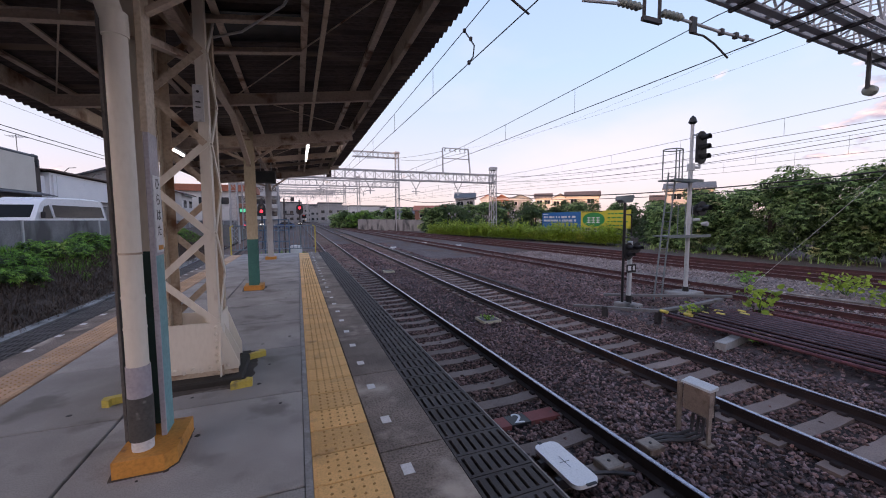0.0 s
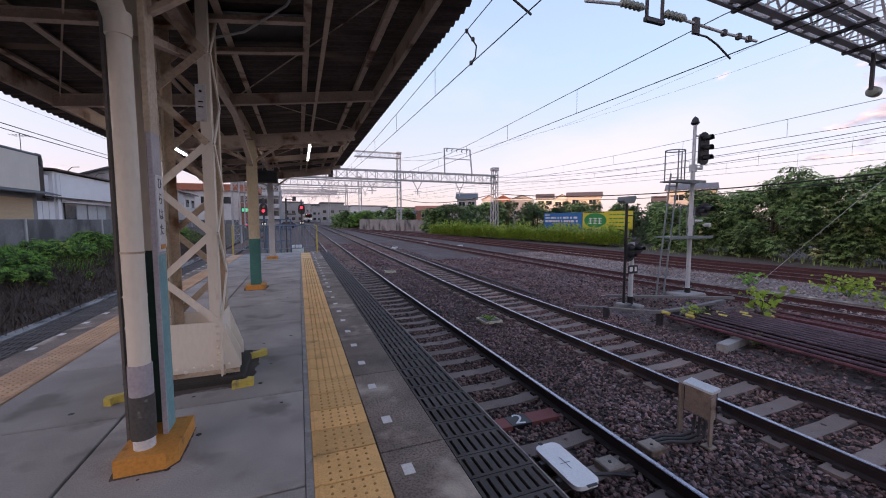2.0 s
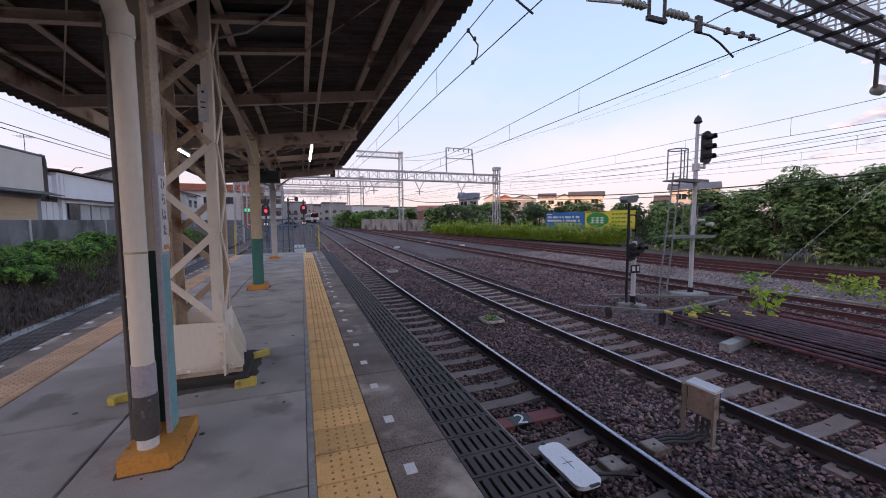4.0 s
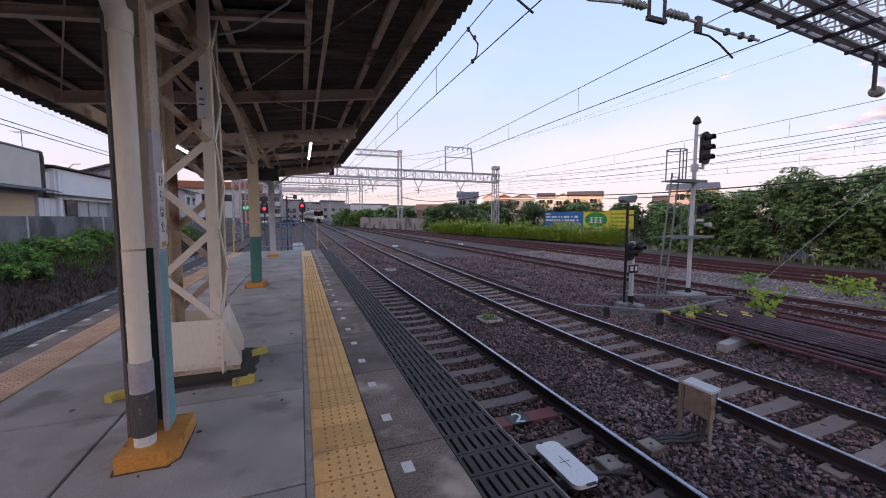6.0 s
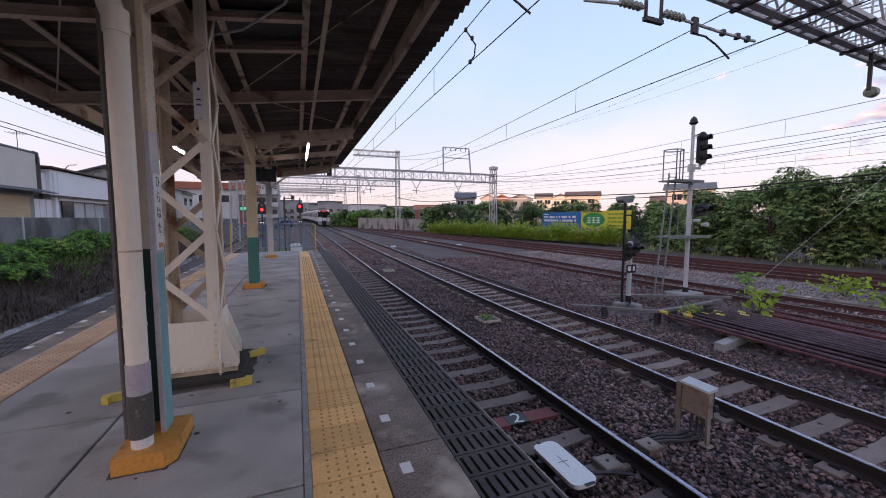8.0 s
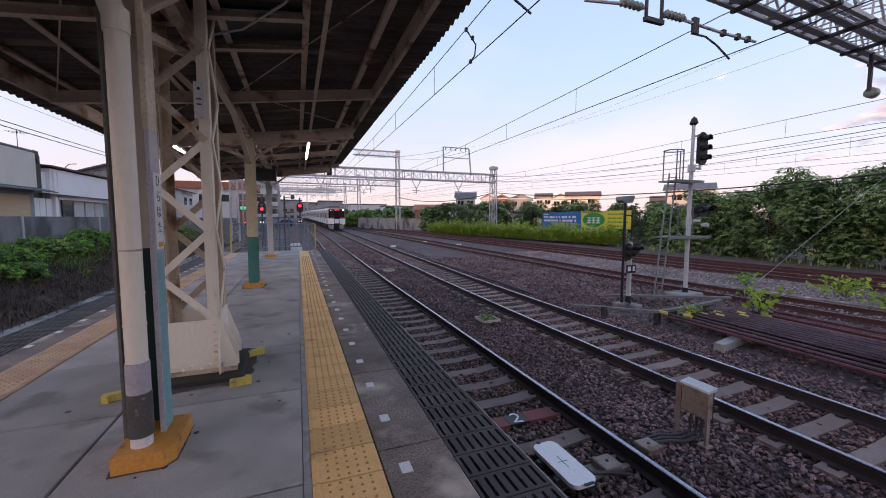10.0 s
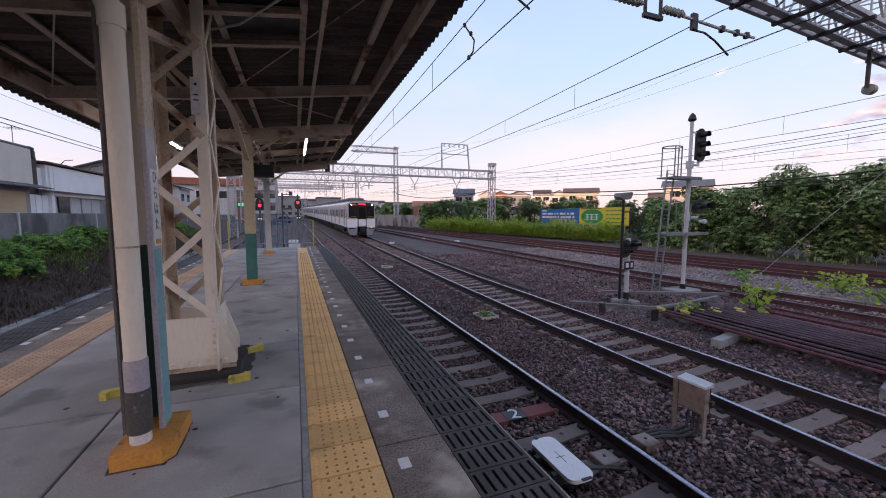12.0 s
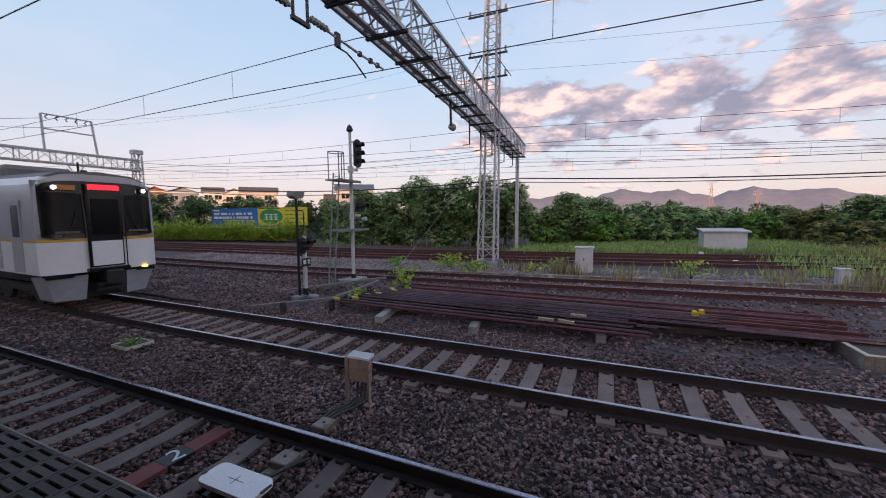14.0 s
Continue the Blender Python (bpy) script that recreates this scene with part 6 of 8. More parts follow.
def lumps(x, y, z, rx, ry, h, n, r, seed):
    g = np.random.default_rng(seed)
    out = []
    for _ in range(n):
        a, q = g.uniform(0, 6.28), g.random() ** 0.5
        zz = g.uniform(0.12, 0.95) * h
        k = 1.0 - 0.35 * (zz / h) ** 2
        s = r * g.uniform(0.65, 1.25)
        out.append((x + rx * q * k * math.cos(a), y + ry * q * k * math.sin(a), z + zz - s * 0.3, s, s, s * 0.75))
    return out


HEDGE = [(31.8, 24.0, 4.4, 2.4, 3.0), (31.5, 20.5, 5.2, 2.4, 2.6), (31.4, 17.0, 6.3, 2.6, 2.6), (31.8, 13.8, 5.4, 2.6, 2.4), (32.2, 10.9, 6.3, 2.6, 2.4), (32.8, 8.2, 5.6, 2.4, 2.2), (36.0, 3.5, 4.9, 2.6, 2.6), (40.5, 2.5, 4.4, 3, 3), (44, -2, 3.8, 3, 3.5), (47, -8, 3.6, 4, 4.5), (50, -15, 3.6, 4, 4.5), (46, -20, 3.3, 3, 4), (41, -21, 4.2, 3, 4), (54, -6, 4.3, 4, 5), (35.5, 27.5, 3.6, 2.5, 2.5)]
for i, (x, y, h, rx, ry) in enumerate(HEDGE):
    z = -1.27
    make_tree(x, y, z, h, lumps(x, y, z, rx, ry, h, 34, 0.95, 40 + i), 20000 if i < 8 else 8000, LEAF_A, "dense dark green tree with feathery fronds beside the tracks", 0.135 if i < 8 else 0.19)
for i, (x, y, h, r) in enumerate([(37, 0.5, 3.0, 2.2), (40, -3, 2.8, 2.4), (42, -7, 2.8, 2.6), (44, -12, 2.7, 2.6), (45, -17, 2.9, 2.6), (37, -22, 3.4, 2.4), (35.5, -26, 3.8, 2.4), (48, -26, 3.6, 3.0), (39.5, -17, 2.2, 2.0), (33.6, 5.0, 2.8, 1.6)]):
    make_tree(x, y, -1.27, h, lumps(x, y, -1.27, r, r, h, 22, 0.9, 300 + i), 4600, LEAF_H if i in (4, 5, 6, 8) else LEAF_A if i % 3 else LEAF_C, "low rounded green bush behind the yard", 0.2, "shrub")
# dark trees before and beside the houses
for i, (x, y, h, r) in enumerate([(31, 46, 4.6, 2.4), (27.5, 52, 5.0, 2.8), (24.6, 57, 4.6, 2.6), (35, 42, 4.8, 2.2), (37, 30, 4.4, 2.4), (41, 27, 4.6, 2.4), (47, 33, 6.3, 2.2), (21.5, 62, 4.2, 2.0), (40, 52, 5.4, 2.4), (29, 59, 5.0, 2.4), (33, 57, 5.4, 2.4), (36.5, 53, 5.2, 2.2), (43, 49, 5.4, 2.2), (46, 45, 5.0, 2.0), (25.5, 64, 5.2, 2.4), (49, 40, 5.0, 2.0), (38, 36, 4.4, 2.0)]):
    z = -1.2 + rise(y)
    make_tree(x, y, z, h, lumps(x, y, z, r, r, h, 22, 1.0, 80 + i), 3600, LEAF_E if i % 2 == 0 else LEAF_A, "dark leafy tree by the line", 0.22)
# shrubs at the far side of the main line
for i, (x, y, h, r) in enumerate([(9.5, 92, 4.2, 3.0), (13.5, 88, 3.6, 3.0), (17.0, 96, 4.5, 3.5), (22, 100, 5.0, 3.5), (28, 105, 5.0, 4.0), (33, 92, 4.5, 3.5)]):
    z = -1.2 + rise(y)
    make_tree(x, y, z, h, lumps(x, y, z, r, r, h, 18, 1.3, 120 + i), 2600, LEAF_C if i == 1 else LEAF_A, "rounded green shrub by the main line", 0.4, "shrub")


def weed_strip():
    """Tall yellow-green weeds in front of the trees."""
    rng = np.random.default_rng(5)
    n = 1900
    t = rng.random(n)
    x = 27.5 + (18.6 - 27.5) * t + rng.uniform(-0.2, 2.6, n)
    y = 28.0 + (55.0 - 28.0) * t + rng.uniform(-0.6, 1.0, n)
    vs, fs, k = [], [], 0
    for a, b, q in zip(x, y, t):
        w = 0.5 + 0.28 * math.sin(q * 31 + 1.0) + 0.22 * math.sin(q * 73 + a)
        if rng.random() > 0.35 + 0.65 * w:
            continue
        h = rng.uniform(0.7, 1.5) + 1.5 * w * rng.random()
        z = -1.22 + rise(b)
        m = 26
        u = rng.random(m)
        ang = rng.uniform(0, 6.28, m)
        r = 0.34 * (1 - u * 0.75)
        c = np.stack([a + r * np.cos(ang) * 0.8, b + r * np.sin(ang) * 0.8, z + h * (0.12 + 0.85 * u)], 1)
        d = np.stack([np.cos(ang), np.sin(ang), rng.uniform(0.1, 0.9, m)], 1) * 0.17
        s = np.stack([-np.sin(ang), np.cos(ang), np.zeros(m)], 1) * 0.05
        vs.append(np.stack([c - d, c + s, c + d, c - s], 1).reshape(-1, 3))
        fs.append(np.arange(m * 4).reshape(-1, 4) + k)
        k += m * 4
    solid("tall_weeds", (np.concatenate(vs), np.concatenate(fs)), LEAF_B, "strip of tall yellow-green weeds beside the rusty track", "weeds", kind="stuff")


weed_strip()


def undergrowth():
    rng = np.random.default_rng(9)
    x, y = [], []
    for x0, y0, x1, y1, w, n in ((30, 19, 30.5, 7, 1.6, 120), (29.3, 29, 29.5, 19, 2.0, 300), (31, 6, 38, -14, 5.0, 24000), (19, 8, 21, -14, 1.2, 160), (38, -10, 46, -34, 8, 9000), (24, -8, 34, -30, 3.5, 3500)):
        t = rng.random(n)
        x.append(x0 + (x1 - x0) * t + rng.uniform(-w, w, n))
        y.append(y0 + (y1 - y0) * t + rng.uniform(-0.5, 0.5, n))
    x, y = np.concatenate(x), np.concatenate(y)
    z = np.full(len(x), -1.28)
    v1 = blades(x, y, z, 0.34, rng, 0.035, 0.7)
    solid("yard_grass", v1, LEAF_G, "rough green grass at the foot of the trees", "grass", kind="stuff")
    n = 2600
    t = rng.random(n)
    x2 = 27.5 + 12 * t + rng.uniform(-3, 3, n)
    y2 = -13 - 14 * rng.random(n)
    m = 24
    cx, cy = 16.8 + 3.2 * rng.random(m), 4 - 26 * rng.random(m)
    x2[:900] = np.repeat(cx, 38)[:900]
    y2[:900] = np.repeat(cy, 38)[:900]
    x2[:900] += rng.normal(0, 0.16, 900)
    y2[:900] += rng.normal(0, 0.3, 900)
    solid("dry_grass", blades(x2, y2, np.full(n, -1.28), 0.6, rng, 0.02, 0.5), LEAF_F, "dry tan grass tufts in the yard", "grass", kind="stuff")


undergrowth()


def make_vine(x, y, z, n, r, h, leaf, size, label):
    p = thing("weed_plant", x, y, z, label, "plant", "trackside plants")
    rng = np.random.default_rng(int(x * 100 + y * 10) % 9999)
    st = M()
    for k in range(5):
        a = rng.uniform(0, 6.28)
        st.line([(x, y, z), (x + r * 0.5 * math.cos(a), y + r * 0.5 * math.sin(a), z + h * 0.6), (x + r * math.cos(a), y + r * math.sin(a), z + h * 0.8)], 0.012, 5)
    part("stem", st, LEAF_E, p)
    m = n
    c = np.stack([x + r * rng.normal(0, 0.55, m), y + r * rng.normal(0, 0.55, m), z + h * (0.25 + 0.75 * rng.random(m))], 1)
    nn = rng.normal(size=(m, 3)) * 0.5 + np.array([-0.5, -0.5, 0.8])
    nn /= np.linalg.norm(nn, axis=1)[:, None]
    a = np.cross(nn, rng.normal(size=(m, 3)))
    a /= np.linalg.norm(a, axis=1)[:, None]
    b = np.cross(nn, a)
    s = size * rng.uniform(0.6, 1.2, (m, 1))
    ring = [(-0.5, 0), (-0.25, 0.42), (0.2, 0.4), (0.6, 0.0), (0.2, -0.4), (-0.25, -0.42)]
    v = np.stack([c + a * s * u + b * s * w + nn * s * (-0.12 if w else 0) for u, w in ring], 1).reshape(-1, 3)
    part("leaves", (v, np.arange(m * 6).reshape(-1, 6)), leaf, p)


make_vine(11.2, 6.2, -1.1, 52, 0.45, 0.85, LEAF_D, 0.16, "yellow-green broad-leaved weed over the stored rails")
make_vine(9.5, 6.75, -1.2, 60, 0.3, 0.5, LEAF_D, 0.08, "small yellow-flecked weed by the duct")
make_vine(18.0, 7.3, -1.27, 170, 0.75, 0.75, LEAF_D, 0.13, "broad-leaved yellow-green weed beside the mast")
make_vine(16.6, 5.6, -1.27, 120, 0.6, 0.6, LEAF_D, 0.12, "broad-leaved yellow-green weed beside the mast")
make_vine(17.6, 10.2, -1.27, 60, 0.45, 0.55, LEAF_C, 0.14, "low green weed beside the rusty track")
make_vine(17.2, 3.0, -1.27, 50, 0.4, 0.6, LEAF_D, 0.13, "low yellow-green weed beside the rusty track")
make_vine(19.3, 2.2, -1.27, 50, 0.4, 0.6, LEAF_C, 0.14, "low green weed in the yard")
make_vine(18.3, -3.2, -1.27, 90, 0.6, 0.8, LEAF_B, 0.14, "bushy green weed in the yard")
make_vine(4.75, 9.05, -1.24, 60, 0.16, 0.16, LEAF_C, 0.05, "tuft of weed in the cable pit")
make_vine(9.3, 5.1, -1.25, 60, 0.25, 0.3, LEAF_C, 0.08, "small green weed under the stored rails")


# ---------------------------------------------------------------- billboards
def make_billboards():
    x = 30.0
    blue = mat("blue_board", (0.02, 0.16, 0.42), (0.018, 0.13, 0.36), rough=0.4, bump=0.0, scale=2)
    yel = mat("yellow_board", (0.62, 0.55, 0.05), (0.55, 0.48, 0.05), rough=0.4, bump=0.0, scale=2)
    grn = mat("green_board_oval", (0.02, 0.28, 0.07), (0.02, 0.22, 0.06), rough=0.4, bump=0.0)
    b = thing("billboard", x, 38.4, -1.1, "blue trackside billboard with rows of white lettering", "billboard", "billboards")
    part("panel", M().box(x, x + 0.08, 34.75, 41.95, -0.1, 2.32, 0.01), blue, b)
    for y in (35.3, 38.3, 41.3):
        part("post", M().box(x + 0.1, x + 0.22, y - 0.06, y + 0.06, -1.1 + rise(y), 2.2), GALV, b)
    rng = random.Random(2)

    def letter(y0, y1, z0, z1, material, parent, depth=0.0):
        return part("letter", M().box(x - 0.012 - depth, x - depth, y0, y1, z0, z1), material, parent)
    letter(40.7, 41.7, 2.05, 2.17, WHITE, b)
    for z, h in ((1.62, 0.24), (1.2, 0.24)):
        y = 41.6
        while y > 35.6:
            w = rng.choice((0.22, 0.3, 0.62))
            letter(y - w, y, z, z + h, WHITE, b)
            y -= w + rng.choice((0.08, 0.1, 0.3))
    part("lower_strip", M().box(x - 0.006, x, 34.8, 41.9, -0.08, 0.36), mat("pale_board_strip", (0.62, 0.62, 0.55), (0.56, 0.56, 0.5), rough=0.4, bump=0), b, "pale strip along the foot of the board")
    y = 40.2
    while y > 35.6:
        part("large_letter", M().box(x - 0.012, x, y - 0.6, y - 0.05, 0.95, 1.05).box(x - 0.012, x, y - 0.42, y - 0.3, 0.65, 0.95).box(x - 0.012, x, y - 0.42, y - 0.3, 0.45, 0.55).box(x - 0.012, x, y - 0.6, y - 0.05, 0.55, 0.65), yel, b)
        y -= 0.72
    c = thing("billboard", x, 31.3, -1.1, "yellow trackside billboard with a green oval and white lettering", "billboard", "billboards")
    part("panel", M().box(x, x + 0.08, 27.8, 34.7, 0.55, 2.36, 0.01), yel, c)
    part("lower_panel", M().box(x + 0.01, x + 0.07, 31.0, 34.7, -0.1, 0.55), mat("pale_pink_board", (0.6, 0.5, 0.42), (0.55, 0.46, 0.4), rough=0.4, bump=0), c)
    for y in (28.4, 31.2, 34.2):
        part("post", M().box(x + 0.1, x + 0.22, y - 0.06, y + 0.06, -1.1 + rise(y), 2.2), GALV, c)
    oval = [(32.75 + 1.65 * math.cos(a), 1.42 + 0.78 * math.sin(a)) for a in [i * math.pi / 12 for i in range(24)]]
    o = part("oval", M().prism(oval, x - 0.015, x, "x"), grn, c, "green oval")
    for k in range(3):
        y = 33.65 - 0.68 * k
        part("oval_letter", M().box(x - 0.024, x - 0.015, y - 0.5, y, 1.58, 1.68).box(x - 0.024, x - 0.015, y - 0.5, y, 1.05, 1.15).box(x - 0.024, x - 0.015, y - 0.3, y - 0.18, 1.15, 1.58).box(x - 0.024, x - 0.015, y - 0.52, y - 0.3, 1.32, 1.4).box(x - 0.024, x - 0.015, y - 0.18, y + 0.02, 1.32, 1.4), WHITE, o)
    for k in range(11):
        letter(34.45 - k * 0.28 - 0.2, 34.45 - k * 0.28, 2.22, 2.34, BLACKP, c)
    y = 34.5
    while y > 31.5:
        w = rng.choice((0.15, 0.3, 0.5))
        letter(y - w, y, 0.3, 0.48, BLACKP, c)
        letter(y - w, y, 0.02, 0.2, BLACKP, c)
        y -= w + 0.12
    for r in range(4):
        y = 30.7
        while y > 28.6:
            w = rng.choice((0.2, 0.35, 0.6))
            letter(y - w, y, 0.75 + r * 0.4, 0.87 + r * 0.4, grn, c)
            y -= w + 0.12


make_billboards()


# ---------------------------------------------------------------- houses
WALLS = [
    mat("cream_house_wall", (0.78, 0.70, 0.60), (0.72, 0.64, 0.55), rough=0.8, scale=1, fine=20),
    mat("buff_house_wall", (0.72, 0.62, 0.52), (0.66, 0.56, 0.47), rough=0.8, scale=1, fine=20),
    mat("white_house_wall", (0.66, 0.66, 0.65), (0.58, 0.58, 0.57), rough=0.8, scale=0.8, fine=20, dirt=(0.4, 0.39, 0.37), dirt_amt=0.3, dirt_scale=0.6),
    mat("red_brown_wall", (0.34, 0.15, 0.10), (0.28, 0.13, 0.09), rough=0.8, scale=1, fine=20),
    mat("grey_house_wall", (0.36, 0.36, 0.36), (0.3, 0.3, 0.3), rough=0.8, scale=0.8, fine=20, dirt=(0.22, 0.22, 0.22), dirt_amt=0.4, dirt_scale=0.5),
]
ROOFS = [mat("brown_roof_tiles", (0.13, 0.085, 0.065), (0.09, 0.06, 0.05), rough=0.7, scale=2, fine=9, bump=0.6, bdist=0.04), mat("slate_roof_tiles", (0.075, 0.085, 0.10), (0.055, 0.062, 0.075), rough=0.5, scale=2, fine=9, bump=0.6, bdist=0.04), mat("red_roof", (0.40, 0.14, 0.08), (0.33, 0.12, 0.07), rough=0.7, scale=2, fine=9, bump=0.4, bdist=0.03)]


def make_house(x, y, z, w, d, h, wall, roof, label, rot=0.0, ridge="x", pitch=1.3, rows=1, cols=2, balcony=False):
    """A house with gable roof; its front looks to -y before it is turned."""
    t = thing("house", x, y, z, label, "house", "houses")
    R2 = Matrix.Rotation(radians(rot), 3, "Z")
    o = Vector((x, y, z))

    def put(m):
        m.v = [tuple(R2 @ Vector(p) + o) for p in m.v]
        return m
    part("wall", put(M().box(-w / 2, w / 2, -d / 2, d / 2, -0.6, h)), wall, t)
    e = 0.45
    if ridge == "x":
        pr = [(-d / 2 - e, h - 0.1), (0, h + pitch), (d / 2 + e, h - 0.1), (d / 2 + e, h - 0.26), (0, h + pitch - 0.2), (-d / 2 - e, h - 0.26)]
        part("roof", put(M().prism(pr, -w / 2 - e, w / 2 + e, "x")), roof, t)
        for g0 in (-w / 2, w / 2 - 0.1):
            part("gable", put(M().prism([(-d / 2, h - 0.05), (0, h + pitch - 0.2), (d / 2, h - 0.05)], g0, g0 + 0.1, "x")), wall, t)
    else:
        pr = [(-w / 2 - e, h - 0.1), (0, h + pitch), (w / 2 + e, h - 0.1), (w / 2 + e, h - 0.26), (0, h + pitch - 0.2), (-w / 2 - e, h - 0.26)]
        part("roof", put(M().prism(pr, -d / 2 - e, d / 2 + e, "y")), roof, t)
        part("gable", put(M().prism([(-w / 2, h - 0.05), (0, h + pitch - 0.2), (w / 2, h - 0.05)], -d / 2, -d / 2 + 0.1, "y")), wall, t)
    part("eave_board", put(M().box(-w / 2 - e, w / 2 + e, -d / 2 - e, -d / 2 - e + 0.06, h - 0.32, h - 0.1)), WHITE, t)
    for r in range(rows):
        for k in range(cols):
            cx = -w / 2 + w * (k + 0.5) / cols
            zc = h - 1.5 - 2.7 * r
            win = part("window", put(M().box(cx - 0.85, cx + 0.85, -d / 2 - 0.06, -d / 2 + 0.02, zc - 0.6, zc + 0.6)), WHITE, t)
            part("pane", put(M().box(cx - 0.78, cx - 0.03, -d / 2 - 0.075, -d / 2 - 0.06, zc - 0.53, zc + 0.53).box(cx + 0.03, cx + 0.78, -d / 2 - 0.075, -d / 2 - 0.06, zc - 0.53, zc + 0.53)), GLASS, win)
    for s, sx in ((1, w / 2), (-1, -w / 2)):
        zc = h - 1.5
        win = part("window", put(M().box(sx - 0.05, sx + 0.05, -0.7, 0.7, zc - 0.55, zc + 0.55)), WHITE, t)
        part("pane", put(M().box(sx - 0.065, sx + 0.065, -0.62, 0.62, zc - 0.48, zc + 0.48)), GLASS, win)
    if balcony:
        part("balcony", put(M().box(-w / 2 + 0.3, w / 2 - 0.3, -d / 2 - 0.9, -d / 2, h - 3.1, h - 2.95).box(-w / 2 + 0.3, w / 2 - 0.3, -d / 2 - 0.95, -d / 2 - 0.88, h - 3.1, h - 2.1)), wall, t)
    return t


# row of houses that still catch the low sun
for hx, hy, w, d, h, wl, rf, rot, rg in [
        (68.2, 95.0, 4.4, 7, 8.0, 0, 0, -36, "x"), (71.8, 92.0, 4.2, 6, 7.7, 0, 0, -36, "y"), (70, 80.6, 8.0, 7, 7.8, 1, 0, -41, "x"), (66, 104, 6.5, 7, 7.9, 4, 1, -34, "y"), (64, 112, 4.5, 7, 8.2, 3, 2, -32, "y"), (61, 116, 4.5, 7, 8.2, 2, 2, -32, "y"),
        (70, 51.5, 7.5, 7, 7.8, 1, 1, -54, "x"), (40, 88.5, 4.6, 6, 7.2, 4, 1, -26, "x"), (45, 87, 9.5, 6, 3.9, 4, 1, -28, "x"), (35, 101, 8.5, 6, 4.3, 3, 2, -20, "x"), (29, 112, 9, 7, 3.4, 2, 1, -18, "x"), (82, 66, 6, 5, 6.4, 3, 0, -50, "x")]:
    make_house(hx, hy, -1.2 + rise(hy), w, d, h, WALLS[wl], ROOFS[rf], "two-storey house with a tiled roof beyond the line", rot, rg, 1.25, 2, 2)


def make_town():
    """Low buildings far along the line."""
    for x, y, w, h, wl in [(-5, 190, 14, 9, 4), (-18, 150, 10, 12, 2), (-28, 165, 12, 9, 4), (-9, 158, 6, 9.5, 4), (20, 230, 26, 9, 4), (34, 200, 18, 8, 2), (6, 290, 30, 12, 4), (52, 190, 24, 7, 2), (70, 160, 18, 7, 4), (90, 140, 18, 7, 1), (14, 180, 10, 8.4, 4)]:
        b = thing("town_building", x, y, 0, "plain low town building far along the line", "building", "town buildings")
        z = -1.3 + rise(y)
        part("wall", M().box(x - w / 2, x + w / 2, y - 5, y + 5, z, z + h), WALLS[wl], b)
        part("roof", M().box(x - w / 2 - 0.3, x + w / 2 + 0.3, y - 5.3, y + 5.3, z + h, z + h + 0.5), ROOFS[1], b)
        n = int(w / 2.6)
        for r in range(max(1, int(h / 3.2))):
            for k in range(n):
                cx = x - w / 2 + w * (k + 0.5) / n
                part("window", M().box(cx - 0.7, cx + 0.7, y - 5.06, y - 4.98, z + 1.2 + 3 * r, z + 2.4 + 3 * r), GLASS, b)


make_town()


def make_block_wall():
    """The long grey block wall behind the yard."""
    p, q = Vector((11.4, 77.0, 0)), Vector((21.5, 66.5, 0))
    w = thing("block_wall", 15, 70, -0.5, "long weathered grey concrete wall beside the line", "wall", kind="structure")
    part("wall_panel", M().bar((p.x, p.y, 0.55), (q.x, q.y, 0.35), 0.2, 2.3), WALLC, w)
    n = 9
    for i in range(n + 1):
        a = p.lerp(q, i / n)
        part("wall_post", M().box(a.x - 0.09, a.x + 0.09, a.y - 0.13, a.y - 0.05, -0.7, 1.7), WALLC, w)


make_block_wall()


def make_hills():
    """The long ridge on the horizon."""
    m = M()
    vs = []
    n = 120
    R = 2300.0
    for i in range(n + 1):
        az = 62 + 90 * i / n
        e = 2.75 + 0.35 * math.sin(az * 0.42) + 0.30 * math.sin(az * 0.9 + 1.3) + 0.12 * math.sin(az * 2.7) + 0.06 * math.sin(az * 6.1)
        e *= 1.0 - 0.022 * max(0, az - 103)
        e *= min(1.0, max(0.0, (az - 62) / 22))
        a = radians(az)
        h = 1.5 + R * math.tan(radians(max(0.1, e)))
        for k, (rr, hh) in enumerate(((R - 500, -3.0), (R - 200, h * 0.55), (R, h), (R + 400, h * 0.4))):
            vs.append((rr * math.sin(a), rr * math.cos(a), hh))
    fs = [(i * 4 + k, i * 4 + k + 1, i * 4 + k + 5, i * 4 + k + 4) for i in range(n) for k in range(3)]
    m.add(vs, fs)
    # Distance haze is mixed into the ridge's pale mauve colour.
    solid("hill_ridge", m, mat("haze_tinted_hill", (0.30, 0.27, 0.285), (0.27, 0.245, 0.262), rough=1.0, scale=0.004, fine=0.03, bump=0.0, spec=0.0), "long wooded ridge on the horizon, tinted mauve with haze", "hills", kind="structure", smooth=True)


make_hills()

for az, h in ((101.5, 58), (105.9, 44)):
    a = radians(az)
    x, y = 900 * math.sin(a), 900 * math.cos(a)
    py = thing("power_pylon", x, y, -1.3, "distant red and white lattice power pylon", "pylon", "power pylons")
    part("lattice", add_lattice(M(), (x, y, -1.3), (x, y, h), 9, 1.5, 14, 0.45, 0.28), mat("faded_orange_steel", (0.5, 0.34, 0.28), (0.45, 0.31, 0.26), rough=0.7, scale=0.1), py)
    part("arms", M().bar((x, y - 7, h * 0.8), (x, y + 7, h * 0.8), 0.6).bar((x, y - 6, h * 0.92), (x, y + 6, h * 0.92), 0.6), GALV, py)


